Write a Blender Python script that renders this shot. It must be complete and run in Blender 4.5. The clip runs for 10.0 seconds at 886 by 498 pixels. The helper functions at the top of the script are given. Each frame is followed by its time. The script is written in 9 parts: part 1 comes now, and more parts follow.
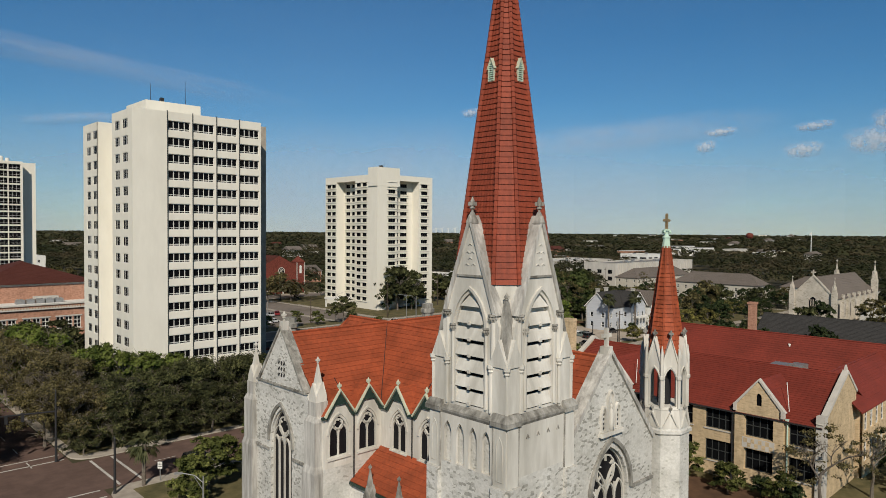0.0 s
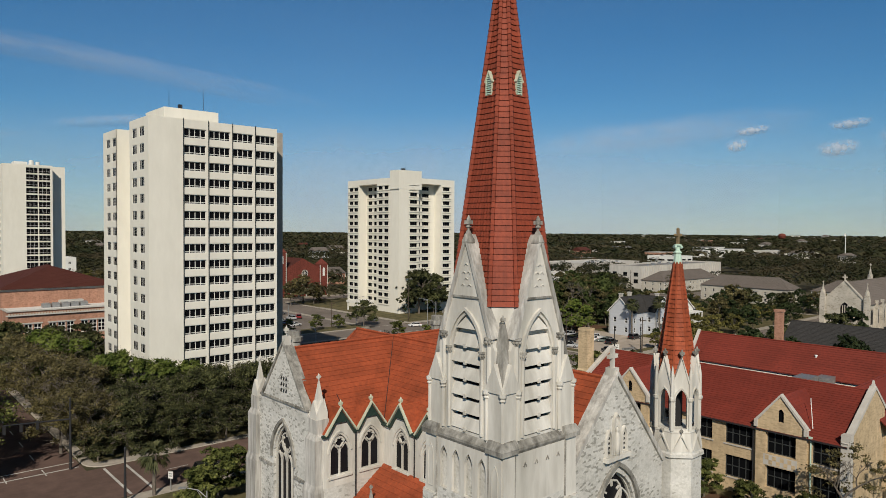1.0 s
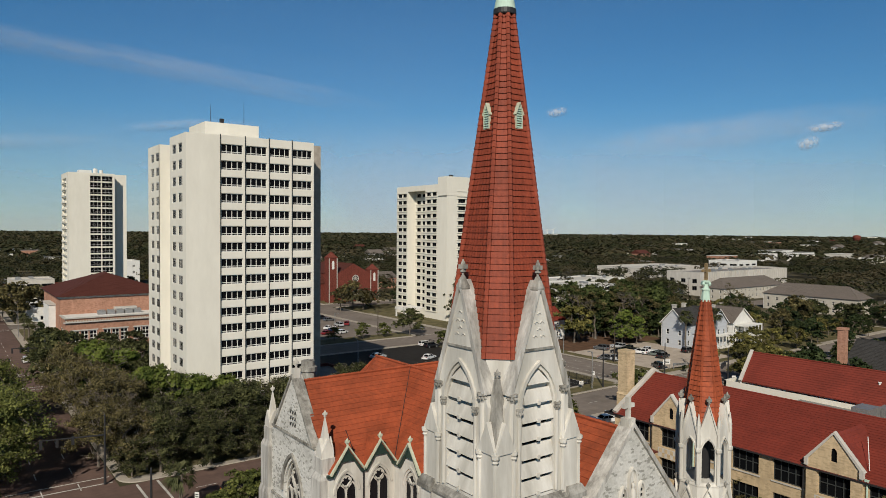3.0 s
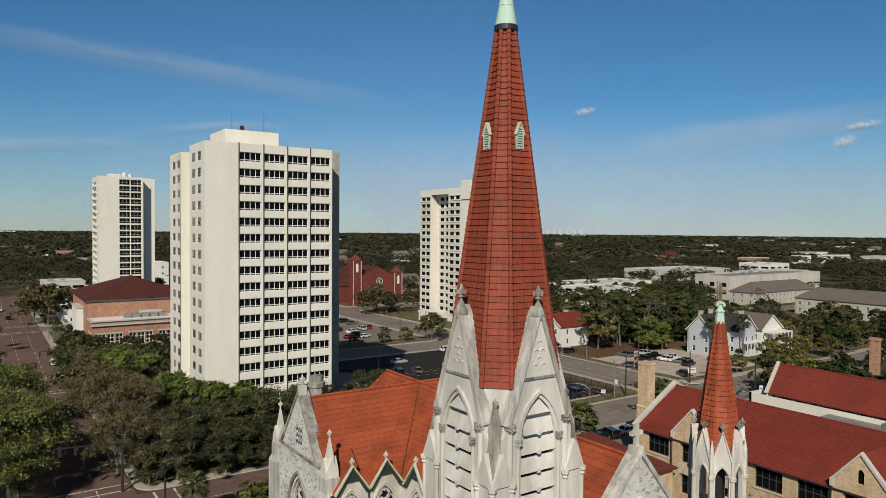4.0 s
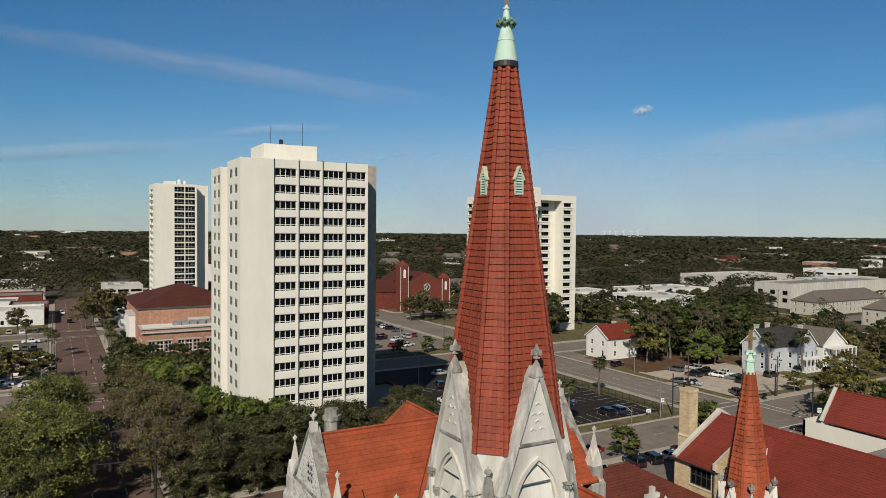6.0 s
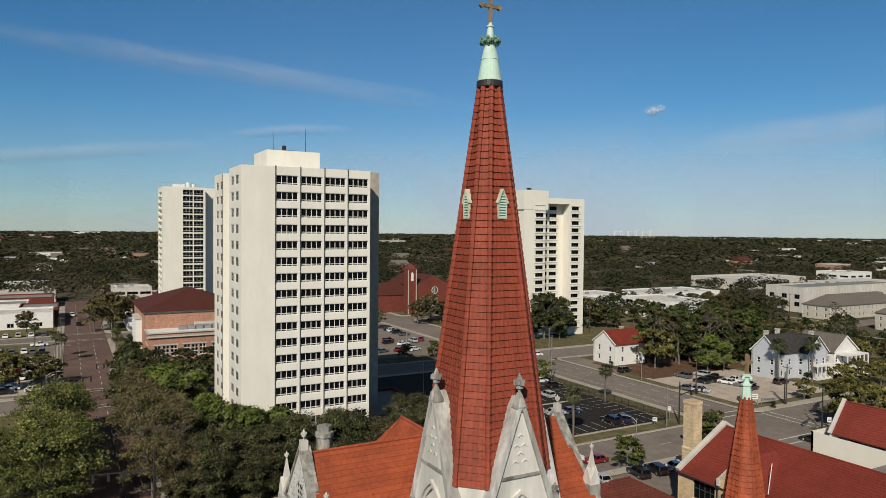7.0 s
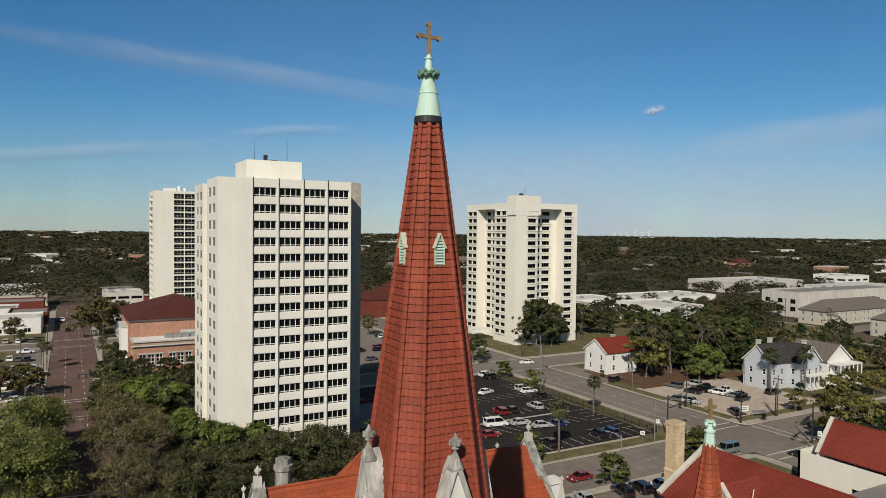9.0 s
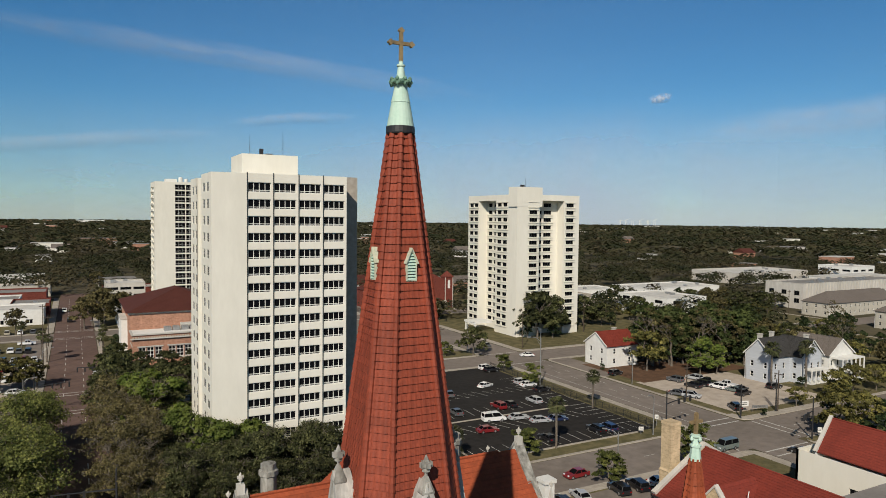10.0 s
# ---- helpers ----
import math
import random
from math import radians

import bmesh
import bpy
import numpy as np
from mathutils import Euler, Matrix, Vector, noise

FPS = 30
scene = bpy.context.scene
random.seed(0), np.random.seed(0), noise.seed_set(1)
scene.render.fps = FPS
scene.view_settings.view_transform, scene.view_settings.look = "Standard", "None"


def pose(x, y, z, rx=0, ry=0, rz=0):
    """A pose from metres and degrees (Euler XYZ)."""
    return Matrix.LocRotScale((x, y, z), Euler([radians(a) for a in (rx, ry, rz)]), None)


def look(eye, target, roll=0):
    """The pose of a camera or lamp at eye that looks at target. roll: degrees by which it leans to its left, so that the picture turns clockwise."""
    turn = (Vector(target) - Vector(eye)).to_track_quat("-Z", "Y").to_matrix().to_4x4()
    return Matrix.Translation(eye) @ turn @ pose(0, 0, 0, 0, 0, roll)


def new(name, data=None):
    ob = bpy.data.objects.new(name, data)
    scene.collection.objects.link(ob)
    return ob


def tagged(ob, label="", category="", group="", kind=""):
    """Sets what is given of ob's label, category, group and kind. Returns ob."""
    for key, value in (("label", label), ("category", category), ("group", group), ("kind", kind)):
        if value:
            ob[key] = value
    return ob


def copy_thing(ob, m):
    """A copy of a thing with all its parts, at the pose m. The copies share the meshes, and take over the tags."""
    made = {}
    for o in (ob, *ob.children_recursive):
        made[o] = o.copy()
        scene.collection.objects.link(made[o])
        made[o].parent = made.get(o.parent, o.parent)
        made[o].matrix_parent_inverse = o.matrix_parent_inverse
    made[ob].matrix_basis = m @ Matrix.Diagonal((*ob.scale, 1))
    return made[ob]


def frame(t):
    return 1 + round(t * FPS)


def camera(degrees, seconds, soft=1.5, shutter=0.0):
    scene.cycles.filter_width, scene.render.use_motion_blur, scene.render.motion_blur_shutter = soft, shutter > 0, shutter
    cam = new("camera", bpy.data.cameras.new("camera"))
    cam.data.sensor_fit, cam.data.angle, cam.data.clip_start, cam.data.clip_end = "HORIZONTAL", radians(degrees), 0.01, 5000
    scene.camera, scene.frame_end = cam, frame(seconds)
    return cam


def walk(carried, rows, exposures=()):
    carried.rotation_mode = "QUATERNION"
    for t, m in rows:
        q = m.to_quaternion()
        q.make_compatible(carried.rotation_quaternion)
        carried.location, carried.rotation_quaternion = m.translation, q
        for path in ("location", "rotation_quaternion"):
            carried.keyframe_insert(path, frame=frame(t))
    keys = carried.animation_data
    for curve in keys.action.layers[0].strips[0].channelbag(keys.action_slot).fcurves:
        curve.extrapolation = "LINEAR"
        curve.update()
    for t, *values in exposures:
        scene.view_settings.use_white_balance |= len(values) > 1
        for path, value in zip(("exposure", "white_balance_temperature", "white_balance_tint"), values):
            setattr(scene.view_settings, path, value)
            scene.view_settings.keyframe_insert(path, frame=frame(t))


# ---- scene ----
from mathutils.geometry import tessellate_polygon

cam = camera(66.0, 10.0, 0.9)
METRES, EYE, TILT, LEAN, TURN = 25.0, 32.4, 0.0, 0.0, -43.6
ROWS = [
    (0, -0.0049, -0.0000, 0.0030, -0.040, -1.591, -0.39),
    (0.5, 0.0374, 0.0321, 0.0288, 1.132, -1.588, -0.38),
    (1, 0.0747, 0.0607, 0.0523, 2.210, -1.598, -0.38),
    (1.5, 0.1162, 0.0954, 0.0800, 3.472, -1.608, -0.37),
    (2, 0.1499, 0.1221, 0.1033, 4.553, -1.621, -0.37),
    (2.5, 0.1883, 0.1569, 0.1307, 5.865, -1.611, -0.38),
    (4, 0.2832, 0.2422, 0.2121, 9.380, -1.607, -0.45),
    (4.5, 0.3160, 0.2749, 0.2426, 10.681, -1.609, -0.46),
    (5, 0.3441, 0.3056, 0.2703, 11.849, -1.622, -0.48),
    (5.5, 0.3700, 0.3370, 0.2977, 12.971, -1.632, -0.49),
    (7, 0.4443, 0.4243, 0.3756, 14.868, -1.605, -0.53),
    (7.5, 0.4702, 0.4563, 0.4014, 14.860, -1.609, -0.54),
    (8, 0.4953, 0.4866, 0.4234, 14.846, -1.613, -0.56),
    (8.5, 0.5199, 0.5183, 0.4461, 14.858, -1.630, -0.58),
    (9, 0.5443, 0.5490, 0.4686, 14.858, -1.630, -0.59),
    (9.5, 0.5678, 0.5803, 0.4929, 14.976, -1.780, -0.61),
    (10, 0.5915, 0.6104, 0.5183, 15.269, -2.600, -0.62),
]
walk(cam, [(t, pose(0, 0, EYE, TILT, LEAN, TURN) @ pose(METRES * x, METRES * y, METRES * z, 90 + pitch, roll, yaw)) for t, x, y, z, yaw, pitch, roll in ROWS],
     [(0.0, -0.15), (2.0, -0.14), (5.0, -0.08), (7.0, -0.02), (10.0, -0.02)])

# ---- world, sun ----
SUN_DIR = Vector((-0.545, -0.605, 0.58)).normalized()
world = bpy.data.worlds.new("world")
scene.world = world
world.use_nodes = True
wn = world.node_tree.nodes
sky = wn.new("ShaderNodeTexSky")
sky.sky_type = "NISHITA"
sky.sun_disc = False
sky.sun_elevation = math.asin(SUN_DIR.z)
sky.sun_rotation = math.atan2(SUN_DIR.x, SUN_DIR.y)
sky.altitude = 0
sky.air_density, sky.dust_density, sky.ozone_density = 1.0, 0.0, 5.5
tint = wn.new("ShaderNodeMix")
tint.data_type, tint.blend_type = "RGBA", "MULTIPLY"
tint.inputs[0].default_value = 1.0
tint.inputs[7].default_value = (0.84, 1.0, 1.04, 1)
deep = wn.new("ShaderNodeHueSaturation")
# the blue pales and dims smoothly towards the zenith
wc, wz, fade, dim = wn.new("ShaderNodeTexCoord"), wn.new("ShaderNodeSeparateXYZ"), wn.new("ShaderNodeMapRange"), wn.new("ShaderNodeMapRange")
for node, far in ((fade, 0.5), (dim, 0.3)):
    node.interpolation_type = "SMOOTHSTEP"
    node.inputs["From Min"].default_value, node.inputs["From Max"].default_value = 0.28, 0.8
    node.inputs["To Min"].default_value, node.inputs["To Max"].default_value = (1.18, 1.0)[node is dim], far
    world.node_tree.links.new(wz.outputs[2], node.inputs["Value"])
world.node_tree.links.new(wc.outputs["Generated"], wz.inputs[0])
world.node_tree.links.new(fade.outputs[0], deep.inputs["Saturation"])
world.node_tree.links.new(dim.outputs[0], deep.inputs["Value"])
world.node_tree.links.new(sky.outputs[0], tint.inputs[6])
world.node_tree.links.new(tint.outputs[2], deep.inputs["Color"])
world.node_tree.links.new(deep.outputs[0], wn["Background"].inputs[0])
wn["Background"].inputs[1].default_value = 0.073
sun = new("sun", bpy.data.lights.new("sun", "SUN"))
sun.data.energy, sun.data.angle, sun.data.color = 4.7, radians(0.53), (1.0, 0.915, 0.79)
sun.matrix_world = look((-100, -100, 200), Vector((-100, -100, 200)) - SUN_DIR)


# ---- materials ----
def material(name, base, rough=0.8, second=None, grain=2.0, stain=0.15, dark=0.75, bump=0.2, metal=0.0, vary=0.0, stretch=(1, 1, 1), amount=0.5):
    """Principled paint with grain at one scale, stains at another and relief."""
    m = bpy.data.materials.new(name)
    m.use_nodes = True
    nt = m.node_tree
    n, l = nt.nodes, nt.links
    bs = n["Principled BSDF"]
    bs.inputs["Roughness"].default_value = rough
    bs.inputs["Metallic"].default_value = metal
    bs.inputs["Specular IOR Level"].default_value = 0.15 if rough > 0.84 else 0.35
    tc = n.new("ShaderNodeTexCoord")
    mp = n.new("ShaderNodeMapping")
    mp.inputs["Scale"].default_value = stretch
    l.new(tc.outputs["Object"], mp.inputs[0])
    a = n.new("ShaderNodeTexNoise")
    a.inputs["Scale"].default_value, a.inputs["Detail"].default_value, a.inputs["Roughness"].default_value = grain, 6, 0.65
    b = n.new("ShaderNodeTexNoise")
    b.inputs["Scale"].default_value, b.inputs["Detail"].default_value = stain, 5
    for t in (a, b):
        l.new(mp.outputs[0], t.inputs["Vector"])
    r = n.new("ShaderNodeValToRGB")
    r.color_ramp.elements[0].position, r.color_ramp.elements[1].position = 0.35, 0.68
    s = second or [c * dark for c in base]
    r.color_ramp.elements[0].color = (*s, 1)
    r.color_ramp.elements[1].color = (*base, 1)
    l.new(a.outputs["Fac"], r.inputs[0])
    mix = n.new("ShaderNodeMix")
    mix.data_type, mix.blend_type = "RGBA", "MULTIPLY"
    r2 = n.new("ShaderNodeValToRGB")
    r2.color_ramp.elements[0].position, r2.color_ramp.elements[1].position = 0.3, 0.6
    r2.color_ramp.elements[0].color = (dark, dark, dark * 0.97, 1)
    r2.color_ramp.elements[1].color = (1, 1, 1, 1)
    l.new(b.outputs["Fac"], r2.inputs[0])
    mix.inputs[0].default_value = amount
    l.new(r.outputs[0], mix.inputs[6])
    l.new(r2.outputs[0], mix.inputs[7])
    out = mix.outputs[2]
    if vary:
        oi = n.new("ShaderNodeObjectInfo")
        gi = n.new("ShaderNodeNewGeometry")
        ad = n.new("ShaderNodeMath")
        ad.operation = "ADD"
        l.new(oi.outputs["Random"], ad.inputs[0])
        l.new(gi.outputs["Random Per Island"], ad.inputs[1])
        mr = n.new("ShaderNodeMapRange")
        mr.inputs["From Max"].default_value = 2.0
        mr.inputs["To Min"].default_value, mr.inputs["To Max"].default_value = 1 - vary, 1 + vary
        l.new(ad.outputs[0], mr.inputs["Value"])
        hs = n.new("ShaderNodeHueSaturation")
        l.new(mr.outputs[0], hs.inputs["Value"])
        l.new(out, hs.inputs["Color"])
        out = hs.outputs[0]
    l.new(out, bs.inputs["Base Color"])
    if bump:
        bp = n.new("ShaderNodeBump")
        bp.inputs["Strength"].default_value, bp.inputs["Distance"].default_value = bump, 0.05
        l.new(a.outputs["Fac"], bp.inputs["Height"])
        l.new(bp.outputs[0], bs.inputs["Normal"])
    return m


def ashlar(name, base, mortar, patch, bw, bh, grey=0.5):
    """Coursed stone: blocks of uneven tone, with weathered streaks."""
    m = material(name, base, 0.85, grain=1.2, stain=0.12, dark=0.72, bump=0.35, stretch=(1, 1, 0.45), amount=0.55)
    n, l = m.node_tree.nodes, m.node_tree.links
    bs = n["Principled BSDF"]
    old = bs.inputs["Base Color"].links[0].from_socket
    tc = n.new("ShaderNodeTexCoord")
    sep = n.new("ShaderNodeSeparateXYZ")
    l.new(tc.outputs["Object"], sep.inputs[0])
    ad = n.new("ShaderNodeMath")
    l.new(sep.outputs[0], ad.inputs[0])
    l.new(sep.outputs[1], ad.inputs[1])
    cb = n.new("ShaderNodeCombineXYZ")
    l.new(ad.outputs[0], cb.inputs[0])
    l.new(sep.outputs[2], cb.inputs[1])
    bt = n.new("ShaderNodeTexBrick")
    bt.inputs["Scale"].default_value = 1.0
    bt.inputs["Brick Width"].default_value, bt.inputs["Row Height"].default_value = bw, bh
    bt.inputs["Mortar Size"].default_value = bh * 0.07
    bt.inputs["Color1"].default_value, bt.inputs["Color2"].default_value = (1, 1, 1, 1), (0, 0, 0, 1)
    bt.inputs["Mortar"].default_value = (1, 1, 1, 1)
    bt.inputs["Mortar Smooth"].default_value = 0.3
    l.new(cb.outputs[0], bt.inputs["Vector"])
    # a share of the stones is darker than the rest
    rp = n.new("ShaderNodeValToRGB")
    rp.color_ramp.elements[0].position, rp.color_ramp.elements[1].position = patch, patch + 0.16
    rp.color_ramp.elements[0].color, rp.color_ramp.elements[1].color = (grey, grey, grey * 0.97, 1), (0.96, 0.96, 0.96, 1)
    e = rp.color_ramp.elements.new(1.0)
    e.color = (1, 1, 1, 1)
    l.new(bt.outputs[0], rp.inputs[0])
    mt = n.new("ShaderNodeMix")
    mt.data_type = "RGBA"
    mt.inputs[7].default_value = (*[mortar] * 3, 1)
    l.new(bt.outputs["Fac"], mt.inputs[0])
    l.new(rp.outputs[0], mt.inputs[6])
    mx = n.new("ShaderNodeMix")
    mx.data_type, mx.blend_type = "RGBA", "MULTIPLY"
    mx.inputs[0].default_value = 0.92
    l.new(old, mx.inputs[6])
    l.new(mt.outputs[2], mx.inputs[7])
    l.new(mx.outputs[2], bs.inputs["Base Color"])
    return m


def plain(name, base, rough=0.5, metal=0.0, coat=0.0):
    m = bpy.data.materials.new(name)
    m.use_nodes = True
    b = m.node_tree.nodes["Principled BSDF"]
    b.inputs["Base Color"].default_value = (*base, 1)
    b.inputs["Roughness"].default_value, b.inputs["Metallic"].default_value = rough, metal
    b.inputs["Coat Weight"].default_value = coat
    return m


def rubble(name, base, size, share, grey, second=0.8):
    """Small squared stones of uneven size, a share of them dark, with broad weathering."""
    m = material(name, base, 0.9, [c * 0.8 for c in base], 5.0, 0.35, 0.6, 0.45, amount=0.6)
    n, l = m.node_tree.nodes, m.node_tree.links
    bs = n["Principled BSDF"]
    old = bs.inputs["Base Color"].links[0].from_socket
    tc, mp = n.new("ShaderNodeTexCoord"), n.new("ShaderNodeMapping")
    mp.inputs["Scale"].default_value = (1 / size, 1 / size, 1.9 / size)
    l.new(tc.outputs["Object"], mp.inputs[0])
    vo = n.new("ShaderNodeTexVoronoi")
    vo.distance = "CHEBYCHEV"
    vo.inputs["Scale"].default_value = 1.0
    vo.inputs["Randomness"].default_value = 0.75
    l.new(mp.outputs[0], vo.inputs["Vector"])
    sp = n.new("ShaderNodeSeparateColor")
    l.new(vo.outputs["Color"], sp.inputs[0])
    # the dark stones gather in places
    no = n.new("ShaderNodeTexNoise")
    no.inputs["Scale"].default_value, no.inputs["Detail"].default_value = 0.45, 3
    l.new(tc.outputs["Object"], no.inputs["Vector"])
    ad = n.new("ShaderNodeMath")
    ad.operation = "MULTIPLY_ADD"
    ad.inputs[1].default_value = 0.9
    l.new(no.outputs["Fac"], ad.inputs[0])
    l.new(sp.outputs[0], ad.inputs[2])
    rp = n.new("ShaderNodeValToRGB")
    e = rp.color_ramp.elements
    e[0].position, e[1].position = share, share + 0.28
    e[0].color, e[1].color = (grey, grey, grey * 0.96, 1), (1, 1, 1, 1)
    k = e.new(share + 0.06)
    k.color = (second, second, second * 0.98, 1)
    sc = n.new("ShaderNodeMath")
    sc.operation = "MULTIPLY"
    sc.inputs[1].default_value = 0.55
    l.new(ad.outputs[0], sc.inputs[0])
    l.new(sc.outputs[0], rp.inputs[0])
    mx = n.new("ShaderNodeMix")
    mx.data_type, mx.blend_type = "RGBA", "MULTIPLY"
    mx.inputs[0].default_value = 0.95
    l.new(old, mx.inputs[6])
    l.new(rp.outputs[0], mx.inputs[7])
    l.new(mx.outputs[2], bs.inputs["Base Color"])
    return m


STONE = material("dressed_stone", (0.7, 0.678, 0.62), 0.85, (0.55, 0.525, 0.47), 1.5, 0.55, 0.6, 0.2, stretch=(1, 1, 0.18), amount=0.85)
STONE_STREAK = material("streaked_stone", (0.64, 0.62, 0.575), 0.88, (0.3, 0.285, 0.26), 2.2, 0.6, 0.5, 0.25, stretch=(1, 1, 0.1), amount=0.85)
STONE_GREY = material("weathered_stone", (0.43, 0.415, 0.375), 0.9, (0.15, 0.142, 0.125), 1.6, 0.4, 0.6, 0.3, stretch=(1, 1, 0.4), amount=0.7)
STONE_ROUGH = rubble("rough_stonework", (0.685, 0.67, 0.625), 0.29, 0.29, 0.52, 0.84)
STONE_BLOCK = rubble("smooth_stonework", (0.675, 0.66, 0.615), 0.28, 0.23, 0.66, 0.9)
TILE_NAVE = material("orange_clay_tile", (0.37, 0.079, 0.028), 0.75, (0.26, 0.056, 0.022), 3.0, 0.5, 0.6, 0.25, vary=0.16, amount=0.8)
TILE_SPIRE = material("red_clay_tile", (0.28, 0.054, 0.024), 0.7, (0.2, 0.039, 0.019), 4.0, 0.4, 0.7, 0.25, vary=0.2, amount=0.8)
TILE_BROWN = material("brown_red_tile", (0.165, 0.04, 0.024), 0.8, (0.1, 0.026, 0.017), 3.0, 0.3, 0.65, 0.25, vary=0.14, amount=0.8)
TILE_RED = material("dark_red_tile", (0.225, 0.036, 0.021), 0.75, (0.16, 0.027, 0.017), 3.0, 0.2, 0.7, 0.25, vary=0.08, amount=0.8)
SHINGLE_BROWN = material("brown_shingle", (0.105, 0.034, 0.025), 0.85, (0.075, 0.026, 0.02), 3.0, 0.2, 0.8, 0.2)
SHINGLE_GREY = material("grey_shingle", (0.06, 0.058, 0.057), 0.9, (0.038, 0.037, 0.036), 2.5, 0.2, 0.8, 0.2)
SHINGLE_TAUPE = material("taupe_shingle", (0.185, 0.158, 0.138), 0.9, (0.135, 0.116, 0.102), 2.5, 0.1, 0.8, 0.2)
PALE_TRIM = material("pale_verdigris_trim", (0.6, 0.6, 0.46), 0.7, (0.42, 0.46, 0.36), 3.0, 0.8, 0.75, 0.1)
COPPER = material("verdigris_copper", (0.52, 0.66, 0.56), 0.65, (0.4, 0.56, 0.46), 2.0, 0.8, 0.75, 0.1)
COPPER_DARK = material("dark_verdigris", (0.2, 0.36, 0.26), 0.6, (0.09, 0.17, 0.12), 6.0, 0.8, 0.6, 0.2)
BRONZE = material("dull_bronze", (0.4, 0.29, 0.15), 0.5, (0.24, 0.17, 0.09), 3.0, 0.8, 0.75, 0.1, metal=0.3)
GREEN_TRIM = material("dark_green_trim", (0.025, 0.05, 0.04), 0.5, grain=4, stain=0.8)
DARK = material("dark_metal", (0.03, 0.03, 0.032), 0.5, grain=4, stain=0.8)
# near-black paint that stands for the shade inside openings
SHADE = plain("painted_void_shade", (0.012, 0.012, 0.013), 0.9)
GLASS = plain("dark_glass", (0.006, 0.0065, 0.0075), 0.15)
GLASS.node_tree.nodes["Principled BSDF"].inputs["Specular IOR Level"].default_value = 0.1
GLASS.node_tree.nodes["Principled BSDF"].inputs["IOR"].default_value = 1.15
GLASS_STAINED = material("leaded_glass", (0.014, 0.014, 0.017), 0.45, (0.006, 0.006, 0.008), 9.0, 2.0, 0.7, 0.2)
GLASS_STAINED.node_tree.nodes["Principled BSDF"].inputs["Specular IOR Level"].default_value = 0.15
PRECAST = material("white_precast", (0.76, 0.73, 0.64), 0.75, (0.7, 0.67, 0.585), 0.5, 0.06, 0.86, 0.08, stretch=(1, 1, 0.3))
PRECAST_BAND = material("white_spandrel", (0.76, 0.745, 0.70), 0.7, (0.69, 0.675, 0.63), 0.8, 0.1, 0.86, 0.08)
CREAM = material("cream_stucco", (0.74, 0.71, 0.62), 0.8, (0.69, 0.66, 0.57), 0.5, 0.05, 0.86, 0.08, stretch=(1, 1, 0.3))
FRAME_WHITE = material("white_painted_frame", (0.74, 0.73, 0.69), 0.5, grain=5, stain=0.6)
FRAME_DARK = material("dark_window_frame", (0.05, 0.055, 0.055), 0.4, grain=5, stain=0.6)
BRICK_YELLOW = ashlar("yellow_brick", (0.65, 0.5, 0.315), 0.92, 0.25, 0.5, 0.16, 0.8)
BRICK_ORANGE = ashlar("orange_brick", (0.5, 0.27, 0.185), 1.0, 0.25, 0.5, 0.16, 0.75)
BRICK_RED = ashlar("red_brick", (0.2, 0.055, 0.04), 1.0, 0.25, 0.5, 0.16, 0.7)
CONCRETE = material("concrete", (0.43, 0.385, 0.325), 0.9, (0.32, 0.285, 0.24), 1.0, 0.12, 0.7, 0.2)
CONCRETE_PALE = material("pale_concrete", (0.56, 0.53, 0.48), 0.9, (0.46, 0.435, 0.39), 0.7, 0.08, 0.75, 0.15, stretch=(1, 1, 0.3))
ASPHALT = material("asphalt", (0.033, 0.03, 0.027), 0.9, (0.02, 0.018, 0.016), 0.7, 0.05, 0.65, 0.2, amount=0.8)
ASPHALT_OLD = material("worn_asphalt", (0.235, 0.2, 0.172), 0.92, (0.175, 0.15, 0.13), 0.5, 0.05, 0.72, 0.2, amount=0.8)
ASPHALT_RED = material("reddish_asphalt", (0.165, 0.109, 0.09), 0.92, (0.12, 0.08, 0.067), 0.5, 0.05, 0.72, 0.2, amount=0.8)
GRAVEL = material("pale_gravel", (0.5, 0.43, 0.355), 0.95, (0.37, 0.315, 0.26), 0.4, 0.06, 0.7, 0.3)
GRASS = material("dry_grass", (0.175, 0.145, 0.073), 0.95, (0.08, 0.076, 0.036), 0.35, 0.05, 0.7, 0.4)
EARTH = material("brown_earth", (0.15, 0.085, 0.05), 0.95, (0.085, 0.05, 0.032), 0.4, 0.06, 0.7, 0.4)
GROUND = material("town_ground", (0.12, 0.1, 0.062), 0.95, (0.05, 0.048, 0.026), 0.03, 0.008, 0.7, 0.2)
PAINT = material("road_paint", (0.66, 0.64, 0.59), 0.8, (0.4, 0.385, 0.355), 1.5, 0.2, 0.7, 0.0)
ROOF_WHITE = material("white_membrane", (0.64, 0.62, 0.575), 0.85, (0.46, 0.445, 0.41), 0.25, 0.05, 0.75, 0.05)
ROOF_GREY = material("grey_membrane", (0.27, 0.26, 0.245), 0.9, (0.2, 0.19, 0.18), 0.25, 0.05, 0.75, 0.05)
STONE_TAN = rubble("tan_stonework", (0.58, 0.53, 0.45), 0.5, 0.25, 0.65, 0.88)
STUCCO_TAN = material("tan_stucco", (0.5, 0.465, 0.39), 0.8, (0.42, 0.39, 0.33), 0.8, 0.1, 0.8, 0.1)
PAINT_WHITE = material("white_paint", (0.74, 0.73, 0.69), 0.7, (0.66, 0.65, 0.61), 0.8, 0.12, 0.82, 0.1)
SIDING_GREY = material("pale_grey_siding", (0.5, 0.525, 0.555), 0.7, (0.43, 0.45, 0.48), 0.8, 0.15, 0.85, 0.1, stretch=(0.1, 0.1, 8))
